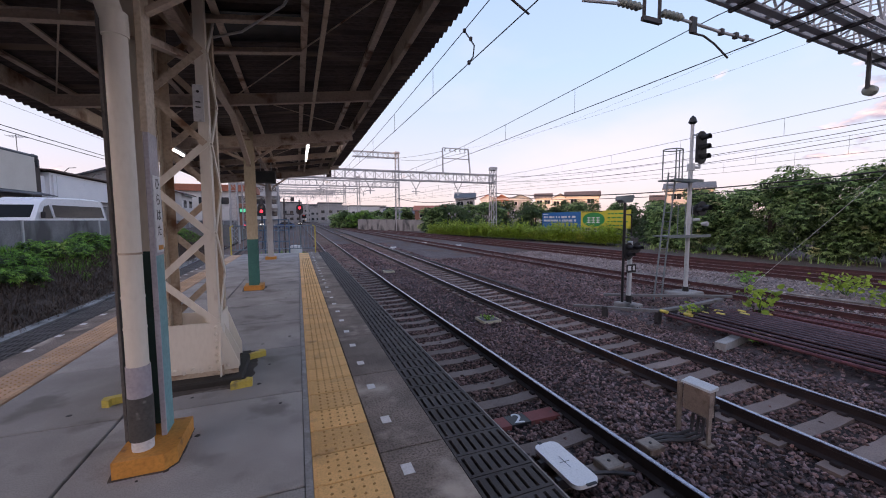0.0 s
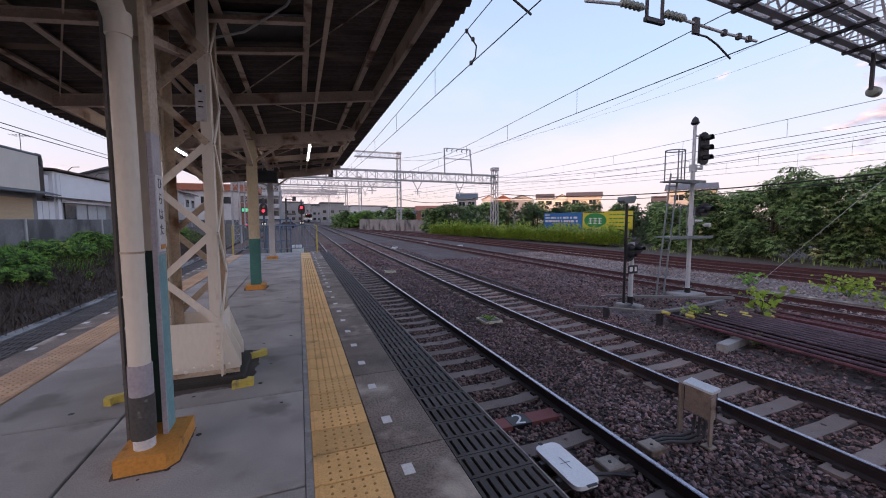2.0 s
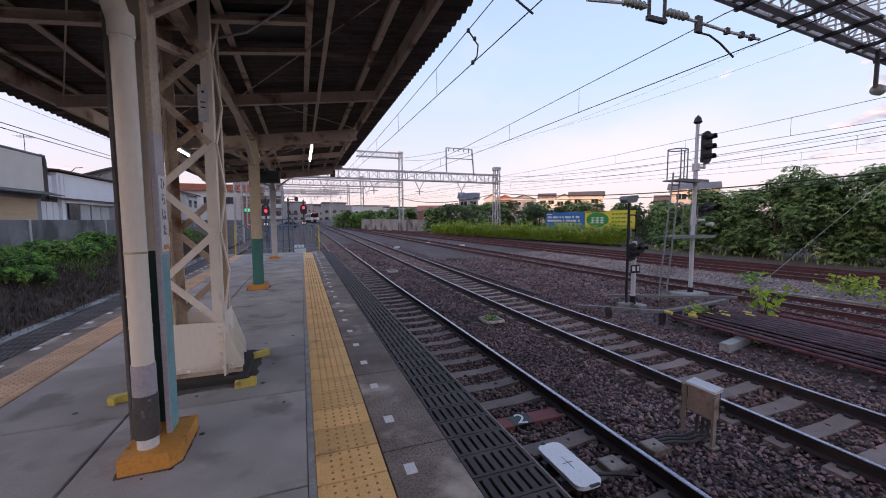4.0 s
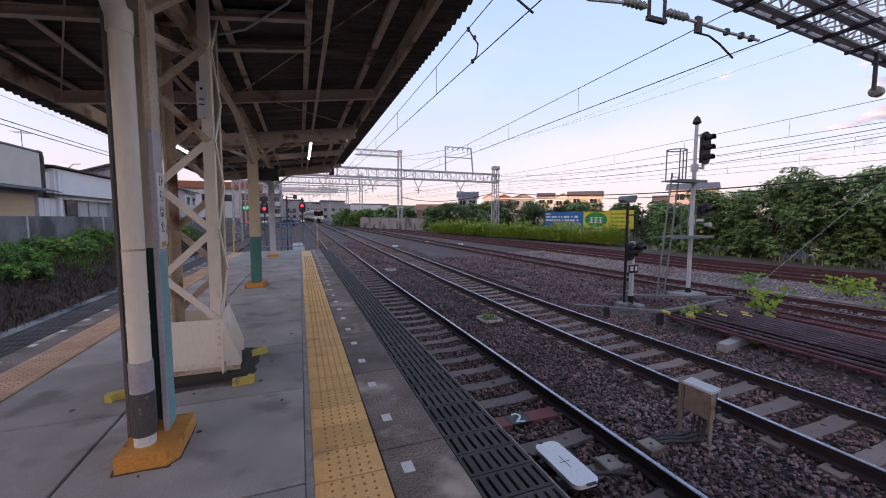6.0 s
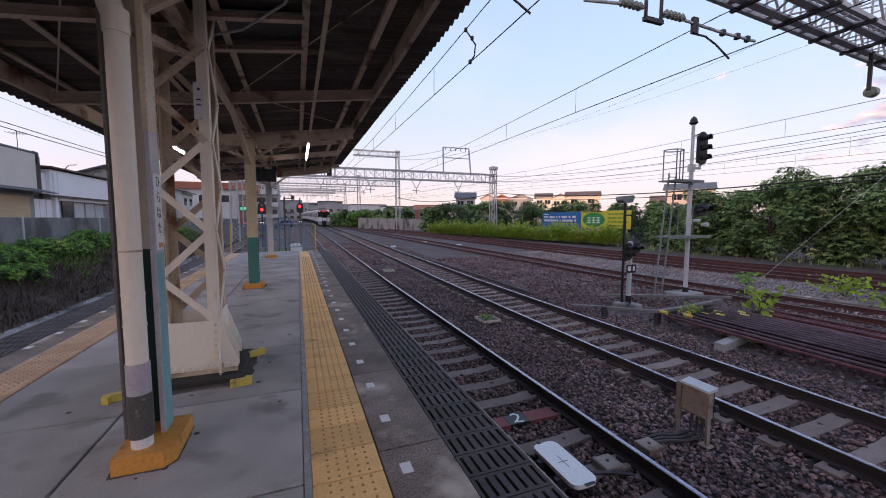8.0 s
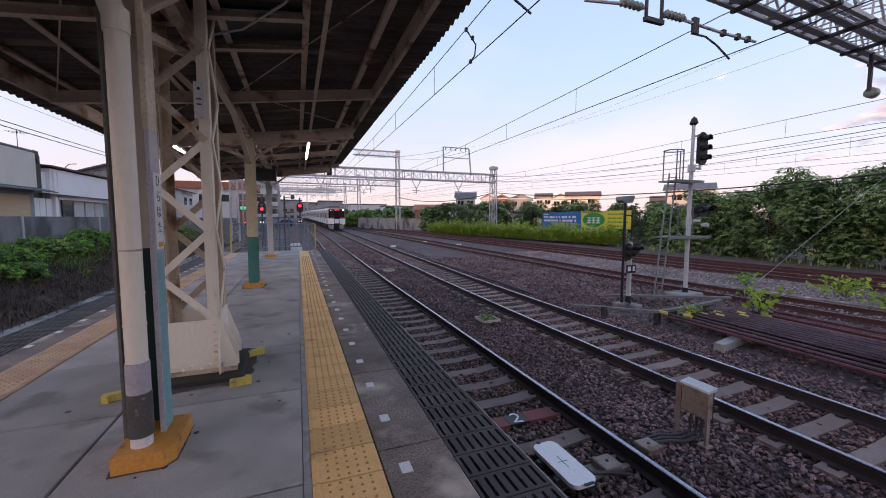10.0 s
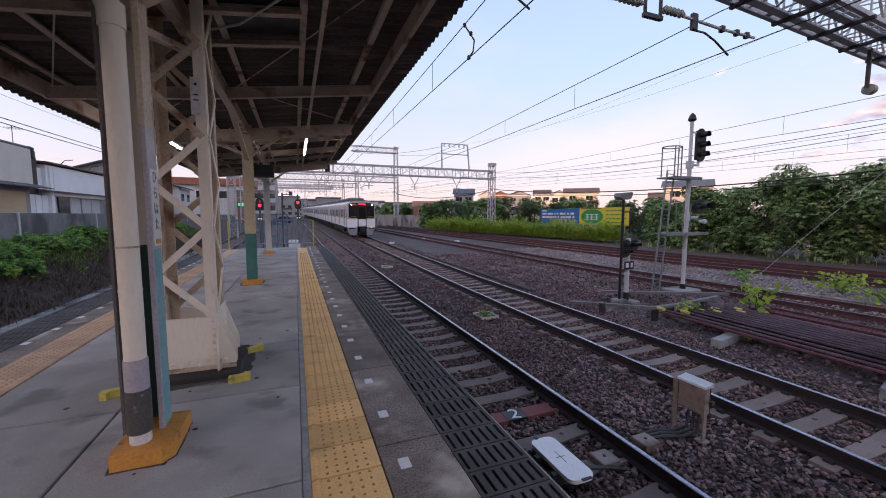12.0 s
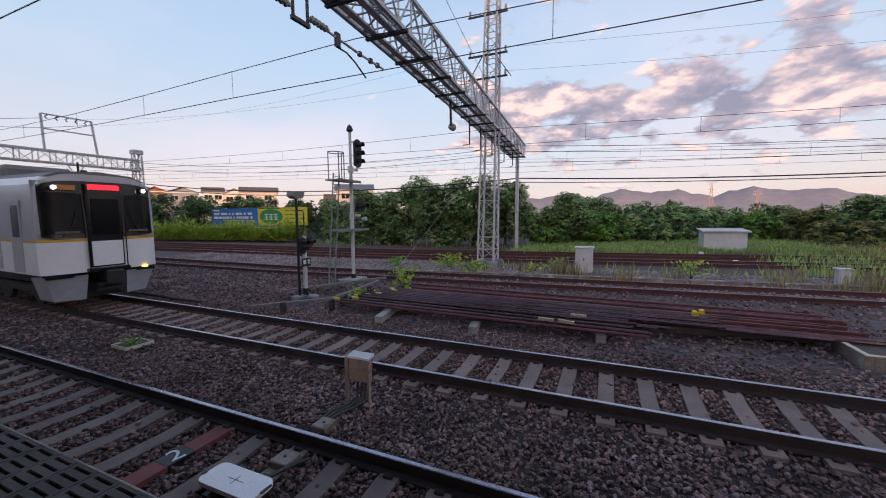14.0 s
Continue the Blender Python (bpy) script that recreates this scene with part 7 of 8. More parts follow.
# ---------------------------------------------------------------- the road side
def make_road_side():
    w = thing("road_wall", -10.05, 24, 0.3, "stained grey concrete wall with pale posts along the road", "wall", kind="structure")
    x = -10.05
    y = 19.65 - 6.17 * 4
    while y < 78:
        z = 1.56
        part("wall_panel", M().box(x - 0.06, x + 0.06, y + 0.06, y + 3.055, 0.0, z, 0.008), RWALL, w)
        part("wall_panel", M().box(x - 0.06, x + 0.06, y + 3.065, y + 6.11, 0.0, z, 0.008), RWALL, w)
        part("wall_post", M().box(x - 0.06, x + 0.1, y - 0.055, y + 0.055, 0.0, z + 0.02, 0.01), GALV, w, "pale steel post")
        y += 6.17
    solid("road", M().box(-17.4, -10.2, -60, 90, 0.3, 0.52), ASPH, "narrow grey asphalt road behind the wall", "road", kind="structure")
    rng = np.random.default_rng(21)
    # bank growth
    n = 16000
    gx, gy = rng.uniform(-9.8, -7.0, n), rng.uniform(4, 40, n)
    keep = (np.sin(gx * 2.3 + gy * 0.7) + np.sin(gy * 1.1) * 0.8 + (gx < -8.3) * 1.5 - (gx > -7.9) * 1.6) > 0.1
    gx, gy = gx[keep], gy[keep]
    gz = np.array([ground_z(a, b) for a, b in zip(gx, gy)]) - 0.02
    solid("bank_grass", blades(gx, gy, gz, 0.2, rng, 0.016, 1.2), LEAF_C, "green grass on the bank below the wall", "grass", kind="stuff")
    n = 32000
    gx, gy = rng.uniform(-9.0, -6.2, n), rng.uniform(4, 40, n)
    gz = np.array([ground_z(a, b) for a, b in zip(gx, gy)]) - 0.02
    solid("bank_straw", blades(gx, gy, gz, 0.2, rng, 0.012, 2.2), mat("withered_grass", (0.17, 0.12, 0.085), (0.085, 0.06, 0.048), rough=0.9, scale=2, bump=0, island=0.3), "withered brown growth low on the bank", "grass", kind="stuff")
    for i, (bx, by, h) in enumerate([(-9.0, 18.5, 0.8), (-8.8, 20.3, 0.9), (-9.1, 22.0, 0.95), (-8.9, 23.8, 0.85), (-9.0, 26.0, 0.8), (-8.7, 16.8, 0.7), (-9.0, 30.0, 0.9), (-9.0, 35.0, 0.9), (-8.8, 13.5, 0.7), (-8.3, 15.6, 0.5), (-9.3, 15.2, 0.8), (-9.4, 28.0, 0.8)]):
        z, h = ground_z(bx, by) - 0.1, h * 0.7
        make_tree(bx, by, z, h, lumps(bx, by, z, 0.6, 1.0, h, 14, 0.35, 200 + i), 4800, LEAF_C, "low bright green bush on the bank below the wall", 0.06, "shrub")
    # cable trough along the foot of the bank
    t = thing("bank_trough", -6.3, 15, -1.2, "low concrete cable trough at the foot of the bank", "cable trough")
    y = 2.0
    while y < 34:
        part("trough_lid", M().box(-6.45, -6.15, y, y + 0.97, -1.3, -1.12 + rise(y), 0.01), WALLC, t)
        y += 1.0
    solid("side_track_bed", M().box(-6.1, -3.7, -8, 60, -1.34, -1.285), BALLAST, "ballast bed of the track on the other platform side", "ballast", kind="structure")


make_road_side()
TRACKS["zero"] = lambda y: -5.05 + bend(y)
make_track("zero", -8, 120, RAILSIDE, RAILTOP, True, 0.6, 3.0, "railway track on the other side of the platform")


def make_left_buildings():
    FRESH = mat("weathered_white_board", (0.86, 0.87, 0.88), (0.80, 0.81, 0.83), rough=0.7, scale=0.9, fine=14, dirt=(0.66, 0.67, 0.7), dirt_amt=0.2, dirt_scale=1.2, bump=0.1)
    shut = mat("tan_shutter", (0.62, 0.47, 0.30), (0.54, 0.41, 0.26), rough=0.6, scale=2, fine=12, bump=0.5, bdist=0.03, stretch=(0.2, 0.2, 6))
    s = thing("shop_house", -18.6, 32, 0.5, "old shop with a pale upper wall, awning and tan shutter", "building", "road buildings")
    x = -18.0
    part("wall", M().box(-24, x, 26.5, 36.9, 0.4, 3.6), WALLS[4], s)
    part("upper_wall", M().box(-24, x + 0.25, 26.5, 36.9, 3.7, 6.2), mat("pale_beige_wall", (0.68, 0.65, 0.58), (0.61, 0.58, 0.52), rough=0.8, scale=1), s, "pale beige upper wall")
    part("awning", M().prism([(x, 3.75), (x + 1.1, 3.45), (x + 1.1, 3.38), (x, 3.6)], 26.5, 37.6), ROOFS[1], s)
    part("shutter", M().box(x - 0.02, x + 0.06, 30.0, 36.3, 0.5, 3.1), shut, s, "tan roller shutter")
    part("roof", M().prism([(-26.5, 6.0), (-22.5, 7.6), (-19.2, 6.35), (-19.2, 6.15), (-26.5, 5.8)], 33.5, 39.5), ROOFS[1], s)
    part("side_wall", M().box(-23.5, -18.3, 36.95, 38.6, 0.4, 6.2), mat("dark_timber_wall", (0.09, 0.07, 0.06), (0.06, 0.05, 0.045), rough=0.8), s)
    h = thing("tall_house", -21, 27, 0.5, "tall house edge with deep tiled eaves", "house", "road buildings")
    part("wall", M().box(-27, -20.0, 22, 30.6, 0.4, 9.6), mat("mauve_wall", (0.32, 0.27, 0.28), (0.27, 0.23, 0.24), rough=0.8), h)
    part("roof", M().prism([(-28, 9.4), (-23.5, 11.6), (-19.2, 9.5), (-19.2, 9.25), (-28, 9.2)], 21.3, 31.4), ROOFS[1], h)
    part("gutter", M().tube((-19.2, 21.3, 9.3), (-19.2, 31.5, 9.3), 0.07, 8), WHITE, h)
    w = thing("white_shop", -19, 43, 0.5, "white shop front with a blank fascia and grey shutters", "building", "road buildings")
    part("upper_wall", M().box(-24, x - 0.12, 39.3, 49.6, 3.0, 5.4), FRESH, w, "white upper wall")
    part("fascia", M().box(x - 0.1, x, 40.1, 48.6, 3.0, 5.2, 0.02), FRESH, w, "blank white fascia board with faded marks")
    part("corner_post", M().box(x - 0.3, x + 0.02, 39.55, 39.95, 0.5, 5.2, 0.01), FRESH, w)
    part("side_panel", M().prism([(37.7, 3.3), (39.5, 3.3), (39.5, 5.1), (37.5, 5.0)], x - 0.5, x - 0.4, "x"), FRESH, w, "white canted side panel")
    part("body", M().box(-24, x - 0.5, 38.9, 49.6, 0.4, 3.6), WALLS[4], w)
    part("roof", M().prism([(-24.3, 5.5), (x + 0.2, 5.5), (x + 0.2, 5.62), (-24.3, 5.95)], 39.0, 49.9), ROOFS[0], w)
    for k, y in enumerate((40.2, 42.2, 44.0, 45.9, 47.7)):
        part("shutter", M().box(x - 0.45, x - 0.38, y - 0.85, y + 0.8, 0.5, 3.2), GLASS if k == 1 else PALEBOX, w)
    part("porch_roof", M().prism([(x - 0.5, 3.5), (x + 0.35, 3.35), (x + 0.35, 3.28), (x - 0.5, 3.4)], 38.2, 49.6), ROOFS[0], w)
    for k in range(3):
        part("side_screen", M().box(x - 0.3, x - 0.22, 37.2 + 0.8 * k, 37.93 + 0.8 * k, 0.5, 3.0, 0.01), FRESH, w, "white lower board")
    ae = thing("tv_aerial", -19.5, 38.6, 6.3, "thin television aerial on the shop roof", "aerial")
    part("aerial_mast", M().tube((-19.5, 38.6, 6.0), (-19.5, 38.6, 8.1), 0.025, 6), DARKST, ae)
    for k in range(5):
        part("aerial_rod", M().tube((-19.9 + 0.2 * k, 38.1, 7.9), (-19.9 + 0.2 * k, 39.1, 7.9), 0.015, 5), DARKST, ae)
    part("ridge_tiles", M().tube((x + 0.1, 26.4, 6.28), (x + 0.1, 37.3, 6.28), 0.13, 10), ROOFS[1], s, "row of dark ridge tiles")
    for k in range(7):
        part("roof_tile", M().lathe((x + 0.1 - 0.12 * k, 37.2 + 0.28 * k, 6.3 - 0.14 * k), [(0.16, -0.2), (0.14, 0.2)], 8, "y"), ROOFS[1], s)
    for y in (41, 45.5):
        part("lamp_arm", M().line([(x, y, 5.5), (x + 0.4, y, 5.95), (x + 0.9, y, 6.0)], 0.03, 6), DARKST, w)
    # further along
    for (bx, by, ww, d, hh, wl, rf) in [(-19.5, 56, 6, 8, 5.6, 4, 1), (-19.0, 66, 6, 8, 5.0, 2, 0)] :
        make_house(bx, by, 0.45, ww, d, hh, WALLS[wl], ROOFS[rf], "old low house along the road", 90, "x", 1.4, 1, 2)
    o = thing("orange_top_building", -13, 82, 0, "white two-storey building with an orange fascia and green shop sign", "building", "road buildings")
    z = 0.4
    part("wall", M().box(-21, -8.0, 80, 90, z - 1, 6.9), WALLS[2], o)
    part("fascia", M().box(-21.2, -7.2, 79.4, 90.2, 6.9, 8.1, 0.05), ROOFS[2], o, "orange-red fascia")
    part("bay", M().box(-10.3, -7.4, 78.8, 80, z - 1, 5.9), WALLS[3], o)
    for cx, zc in ((-18.5, 5.2), (-15.5, 5.2), (-12.2, 5.2), (-9.0, 5.4), (-18.5, 2.2), (-14, 2.2)):
        win = part("window", M().box(cx - 1.0, cx + 1.0, 79.9 if cx < -10 else 78.7, 80.05, zc - 0.7, zc + 0.7), WHITE, o)
        part("pane", M().box(cx - 0.92, cx + 0.92, 79.86 if cx < -10 else 78.66, 79.9, zc - 0.62, zc + 0.62), GLASS, win)
    sg = part("shop_sign", M().box(-9.9, -7.6, 78.6, 78.8, 2.9, 3.9), mat("green_sign", (0.01, 0.09, 0.04), (0.01, 0.07, 0.03), rough=0.4), o, "green shop sign with pale bars")
    part("sign_bars", (lambda m: [m.box(-9.7 + 0.55 * i, -9.35 + 0.55 * i, 78.57, 78.6, 3.1, 3.7) for i in range(4)] and m)(M()), mat("lit_green_letters", (0.1, 0.6, 0.3), rough=0.4, bump=0, emit=(0.1, 0.8, 0.4), power=0.6), sg)
    b2 = thing("grey_apartment", -7, 112, 0, "grey apartment block with small balconies", "building", "road buildings")
    part("wall", M().box(-16, -4.6, 112, 122, 0, 11.5), WALLS[4], b2)
    for r in range(3):
        for k in range(4):
            part("balcony", M().box(-15.6 + 2.8 * k, -13.2 + 2.8 * k, 111.2, 112, 1.6 + 3.2 * r, 2.7 + 3.2 * r), PALEBOX, b2)
            part("window", M().box(-15.4 + 2.8 * k, -13.4 + 2.8 * k, 111.9, 112.02, 2.7 + 3.2 * r, 4.0 + 3.2 * r), GLASS, b2)
    # street poles and cables
    for px, py, ph in ((-16.5, 57, 10), (-12.6, 70, 11)):
        p = thing("utility_pole", px, py, 0.4, "grey concrete utility pole with cross-arms", "pole", "utility poles")
        part("pole", M().tube((px, py, 0.3), (px, py, ph), 0.16, 10, 0.1), WALLC, p)
        part("cross_arm", M().bar((px - 0.8, py, ph - 0.6), (px + 0.8, py, ph - 0.6), 0.08).bar((px - 0.7, py, ph - 1.3), (px + 0.7, py, ph - 1.3), 0.08), GALV, p)
    for k, (za, zb) in enumerate(((7.2, 7.9), (6.9, 7.6), (8.5, 9.4))):
        p = thing("street_cable", -16.5, 57, zb, "dark street cable hung above the road", "cable", "street cables")
        pts = [(-16.0 - 0.5 * i / 16, 5 + 52 * i / 16, za + (zb - za) * i / 16 - 1.1 * (i / 16) * (1 - i / 16)) for i in range(17)]
        part("cable", M().line(pts, 0.028 if k < 2 else 0.012, 5), WIRE, p)
    for px, py in ((-11.5, 60), (-9.6, 50)):
        m2 = thing("lattice_pole", px, py, 0.3, "grey lattice overhead mast on the road side", "mast", "side masts")
        part("lattice", add_lattice(M(), (px, py, ground_z(px, py)), (px, py, 9.0), 0.6, 0.5, 12, 0.07, 0.04), GALV, m2)


make_left_buildings()

def make_sun_screen_ridge():
    """Unseen high ground added to the west; it blocks the low sun from the yard."""
    vs, fs, n = [], [], 60
    for i in range(n + 1):
        y = -1500 + 2700 * i / n
        h = 91.0 - 2.0 * min(1.0, max(0.0, (-112.0 - y) / 22.0)) + 0.6 * math.sin(y * 0.05)
        for x, k in ((-340, 0.0), (-375, 0.6), (-400, 1.0), (-470, 0.9), (-560, 0.0)):
            vs.append((x, y, -2.0 + (h + 2.0) * k))
    for i in range(n):
        fs += [(i * 5 + k, i * 5 + k + 1, i * 5 + k + 6, i * 5 + k + 5) for k in range(4)]
    solid("west_ridge", M().add(vs, fs), mat("sun_screen_slope", (0.07, 0.085, 0.05), (0.045, 0.055, 0.035), rough=1.0, scale=0.05, fine=0.4, bump=0.0, spec=0.0), "unseen ridge added in the west to shade the yard", "hills", kind="structure", smooth=True)


make_sun_screen_ridge()


# signals and gear beyond the platform end
PALE_ON = mat("dim_white_lens", (0.8, 0.8, 0.78), rough=0.3, bump=0, emit=(1.0, 0.95, 0.85), power=1.2)


def make_red_signal(x, y, z, lit, label):
    s = thing("track_signal", x, y, -1.2 + rise(y), label, "signal", "distant signals")
    part("post", M().tube((x, y, -1.2 + rise(y)), (x, y, z + 0.9), 0.07, 8), DARKST, s)
    signal_head(s, x, y - 0.15, z, 2, 0.34, 0.3, lit)
    part("lower_lamp", M().box(x - 0.2, x + 0.2, y - 0.3, y - 0.1, z - 1.4, z - 1.1, 0.03), BLACKP, s)
    part("lens", M().lathe((x - 0.1, y - 0.31, z - 1.25), [(0.05, 0.01), (0.05, -0.01)], 8, "y").lathe((x + 0.1, y - 0.31, z - 1.25), [(0.05, 0.01), (0.05, -0.01)], 8, "y"), PALE_ON, s)


make_red_signal(-2.72, 35, 2.45, 1, "dark signal post showing a red light beyond the platform")
make_red_signal(0.25, 38, 2.5, 0, "dark signal post showing a red light beside the main line")


def make_platform_end_gear():
    b = thing("equipment_stand", -1.4, 24, -1.2, "blue steel stair and equipment frame beyond the fence", "frame")
    bl = mat("blue_steel", (0.06, 0.12, 0.2), (0.05, 0.1, 0.16), rough=0.5)
    for x in (-2.6, -1.9, -1.1, -0.5):
        part("post", M().bar((x, 26, -1.2), (x, 26, 1.6), 0.08), bl, b)
    for z in (0.2, 0.9, 1.55):
        part("rail", M().bar((-2.6, 26, z), (-0.5, 26, z), 0.06), bl, b)
    t = thing("cable_tank", 0.1, 27, -1.1, "pale grey rounded relay drum", "tank")
    part("drum", M().lathe((-0.15, 28, -1.15), [(0.35, 0), (0.42, 0.15), (0.42, 0.75), (0.3, 0.95)], 14), PALEBOX, t, smooth=True)
    c = thing("cable_bundle", -0.2, 23, -1.2, "bundle of dark cables on the ground", "cables")
    for k in range(7):
        part("cable", M().line([(-0.9 + 0.18 * k, 19.5, -1.18), (-0.6 + 0.14 * k, 24, -1.12), (-0.2 + 0.05 * k, 28, -1.0)], 0.05, 6), GALV if k % 2 else DARKST, c)
    rng = np.random.default_rng(77)
    n = 1500
    gx, gy = rng.uniform(-2.6, 0.6, n), rng.uniform(19.3, 30, n)
    solid("platform_end_grass", blades(gx, gy, np.full(n, -1.26), 0.5, rng, 0.02, 0.6), LEAF_C, "green weeds beyond the platform end", "grass", kind="stuff")
    p = thing("dark_pole", -0.85, 30, -1.1, "dark pole with small lamp boxes beyond the platform", "pole")
    part("pole", M().tube((-0.85, 30, -1.1), (-0.85, 30, 3.1), 0.06, 8), DARKST, p)
    part("lamp_box", M().box(-0.4, -0.15, 29.85, 30.1, 2.9, 3.2, 0.02), DARKST, p)
    part("lamp_arm", M().box(-0.85, -0.2, 29.97, 30.03, 2.96, 3.02).box(-0.85, -0.2, 29.9, 30.1, 1.9, 2.0), DARKST, p)


make_platform_end_gear()


# ---------------------------------------------------------------- the train
TW = mat("train_white", (0.80, 0.80, 0.81), (0.76, 0.76, 0.77), rough=0.4, scale=0.8, fine=6, bump=0.0, moving=True, dirt=(0.62, 0.61, 0.6), dirt_amt=0.15, dirt_scale=0.8, speck=0.97)
TG = mat("train_warm_grey", (0.45, 0.44, 0.45), (0.41, 0.40, 0.41), rough=0.4, scale=0.8, fine=6, bump=0.0, moving=True, speck=0.97)
TY = mat("train_yellow_line", (0.75, 0.42, 0.03), (0.7, 0.4, 0.03), rough=0.4, moving=True, bump=0)
TB = mat("train_black_mask", (0.012, 0.012, 0.014), (0.01, 0.01, 0.012), rough=0.12, moving=True, bump=0, spec=0.4)
TR = mat("train_roof_grey", (0.17, 0.165, 0.165), (0.13, 0.125, 0.125), rough=0.7, scale=1.5, moving=True, bump=0.1)
TU = mat("train_under_black", (0.028, 0.026, 0.026), (0.02, 0.019, 0.019), rough=0.7, moving=True, bump=0.2)
TS = mat("train_skirt_grey", (0.36, 0.39, 0.44), (0.31, 0.34, 0.385), rough=0.4, moving=True, bump=0.03)
LED = mat("lit_red_display", (0.3, 0.02, 0.02), rough=0.4, bump=0, emit=(1.0, 0.02, 0.04), power=2.2)
CABG = mat("cab_glass", (0.010, 0.011, 0.013), (0.008, 0.009, 0.010), rough=0.12, bump=0, spec=0.12, moving=True)
WINT = mat("train_window", (0.13, 0.135, 0.145), (0.09, 0.095, 0.105), rough=0.08, bump=0, spec=0.8, moving=True)
WARMIN = mat("cab_blind", (0.16, 0.15, 0.14), (0.11, 0.105, 0.1), rough=0.6, moving=True)


def body_profile(k=1.0):
    """Half outline of the car, from the sill up; heights above the rail."""
    return [(1.385, 1.0), (1.40, 1.5), (1.40, 2.4), (1.375, 3.1), (1.34, 3.36), (1.20, 3.6), (0.85, 3.76), (0.0, 3.83)]


def car_shell(m, y0, y1, lo, hi):
    """A band of the body between two heights."""
    pr = body_profile()

    def at(z):
        for (xa, za), (xb, zb) in zip(pr, pr[1:]):
            if za <= z <= zb:
                return xa + (xb - xa) * (z - za) / (zb - za)
        return pr[-1][0]
    zs = [lo] + [z for _, z in pr if lo < z < hi] + [hi]
    half = [(at(z), z) for z in zs]
    ring = half + [(-x, z) for x, z in reversed(half)]
    return m.prism(ring, y0, y1)


def make_car(front, label):
    """A 20 m car; the origin lies on the rail under its leading end, which looks to -y."""
    c = thing("train_car", 0, 0, 0, label, "train car", "train cars")
    y0, y1 = (0.25 if front else 0.05), 19.95
    part("lower_body", car_shell(M(), y0, y1, 1.0, 1.86), TW, c, "white lower body", smooth=True)
    part("yellow_line", car_shell(M(), y0, y1, 1.86, 1.92), TY, c, "thin yellow waist line", smooth=True)
    part("upper_body", car_shell(M(), y0, y1, 1.92, 3.40), TG, c, "warm grey upper body", smooth=True)
    part("cant_band", car_shell(M(), y0, y1, 3.40, 3.60), TW, c, smooth=True)
    part("roof", car_shell(M(), y0, y1, 3.60, 3.83), TR, c, "dull grey roof", smooth=True)
    for sg in (-1, 1):
        xs = sg * 1.40
        for d in (2.9, 7.7, 12.5, 17.3):
            door = part("door", M().box(min(xs, xs + sg * 0.012), max(xs, xs + sg * 0.012), d - 0.66, d + 0.66, 1.08, 2.98, 0.004), TG, c, "pair of sliding doors")
            for e in (-0.32, 0.32):
                part("door_window", M().box(min(xs, xs + sg * 0.018), max(xs, xs + sg * 0.018), d + e - 0.22, d + e + 0.22, 1.95, 2.85), WINT, door)
            part("door_gap", M().box(min(xs, xs + sg * 0.016), max(xs, xs + sg * 0.016), d - 0.008, d + 0.008, 1.08, 2.98), TB, door)
        for d in (5.3, 10.1, 14.9):
            win = part("side_window", M().box(min(xs - sg * 0.02, xs + sg * 0.006), max(xs - sg * 0.02, xs + sg * 0.006), d - 0.95, d + 0.95, 2.0, 2.84, 0.004), WINT, c)
            part("sill", M().box(min(xs, xs + sg * 0.014), max(xs, xs + sg * 0.014), d - 0.98, d + 0.98, 1.97, 2.0), TW, win)
        part("side_window", M().box(min(xs - sg * 0.02, xs + sg * 0.006), max(xs - sg * 0.02, xs + sg * 0.006), 18.6, 19.3, 2.0, 2.84), WINT, c)
        if front:
            cd = part("cab_door", M().box(min(xs, xs + sg * 0.012), max(xs, xs + sg * 0.012), 0.95, 1.55, 1.05, 3.0, 0.004), TG, c, "narrow cab door")
            part("door_window", M().box(min(xs, xs + sg * 0.018), max(xs, xs + sg * 0.018), 1.05, 1.45, 2.0, 2.85), WINT, cd)
            part("side_display", M().box(min(xs, xs + sg * 0.012), max(xs, xs + sg * 0.012), 4.0, 4.7, 2.98, 3.15), LED, c, "red side display")
    for d, ln in ((3.4, 2.6), (8.2, 3.2), (13.2, 3.2)):
        part("roof_unit", M().box(-0.85, 0.85, d, d + ln, 3.76, 4.12, 0.12), TR, c, "roof cooling unit")
    part("underframe", M().box(-1.25, 1.25, y0 + 0.6, y1, 0.78, 1.0), TU, c)
    for d, ln in ((5.2, 2.0), (7.6, 1.6), (9.6, 2.4), (12.4, 1.5)):
        part("equipment_box", M().box(-1.2, -0.5, d, d + ln, 0.35, 0.8, 0.03).box(0.5, 1.2, d, d + ln, 0.35, 0.8, 0.03), TU, c)
    for by in (3.0, 16.8):
        bg = part("bogie", M().box(-1.05, -0.9, by - 1.5, by + 1.5, 0.4, 0.62, 0.03).box(0.9, 1.05, by - 1.5, by + 1.5, 0.4, 0.62, 0.03).box(-0.9, 0.9, by - 0.2, by + 0.2, 0.4, 0.75), TU, c)
        for wy in (by - 1.05, by + 1.05):
            for sx in (-0.75, 0.75):
                part("wheel", M().lathe((sx, wy, 0.43), [(0.43, -0.06), (0.43, 0.06), (0.3, 0.05), (0.3, -0.05)], 20, "x"), TU, bg)
            part("axle", M().tube((-0.8, wy, 0.43), (0.8, wy, 0.43), 0.08, 8), TU, bg)
    if not front:
        part("gangway", M().box(-0.55, 0.55, -0.12, 0.06, 1.05, 3.1, 0.02), TU, c)
        return c
    # the face: a slightly bowed white panel, a black mask and the gangway door
    n = 16

    def bow(x, z):
        t = min(1.0, abs(x) / 1.4)
        return 0.24 * t ** 3.2 + 0.05 * max(0, z - 1.9)

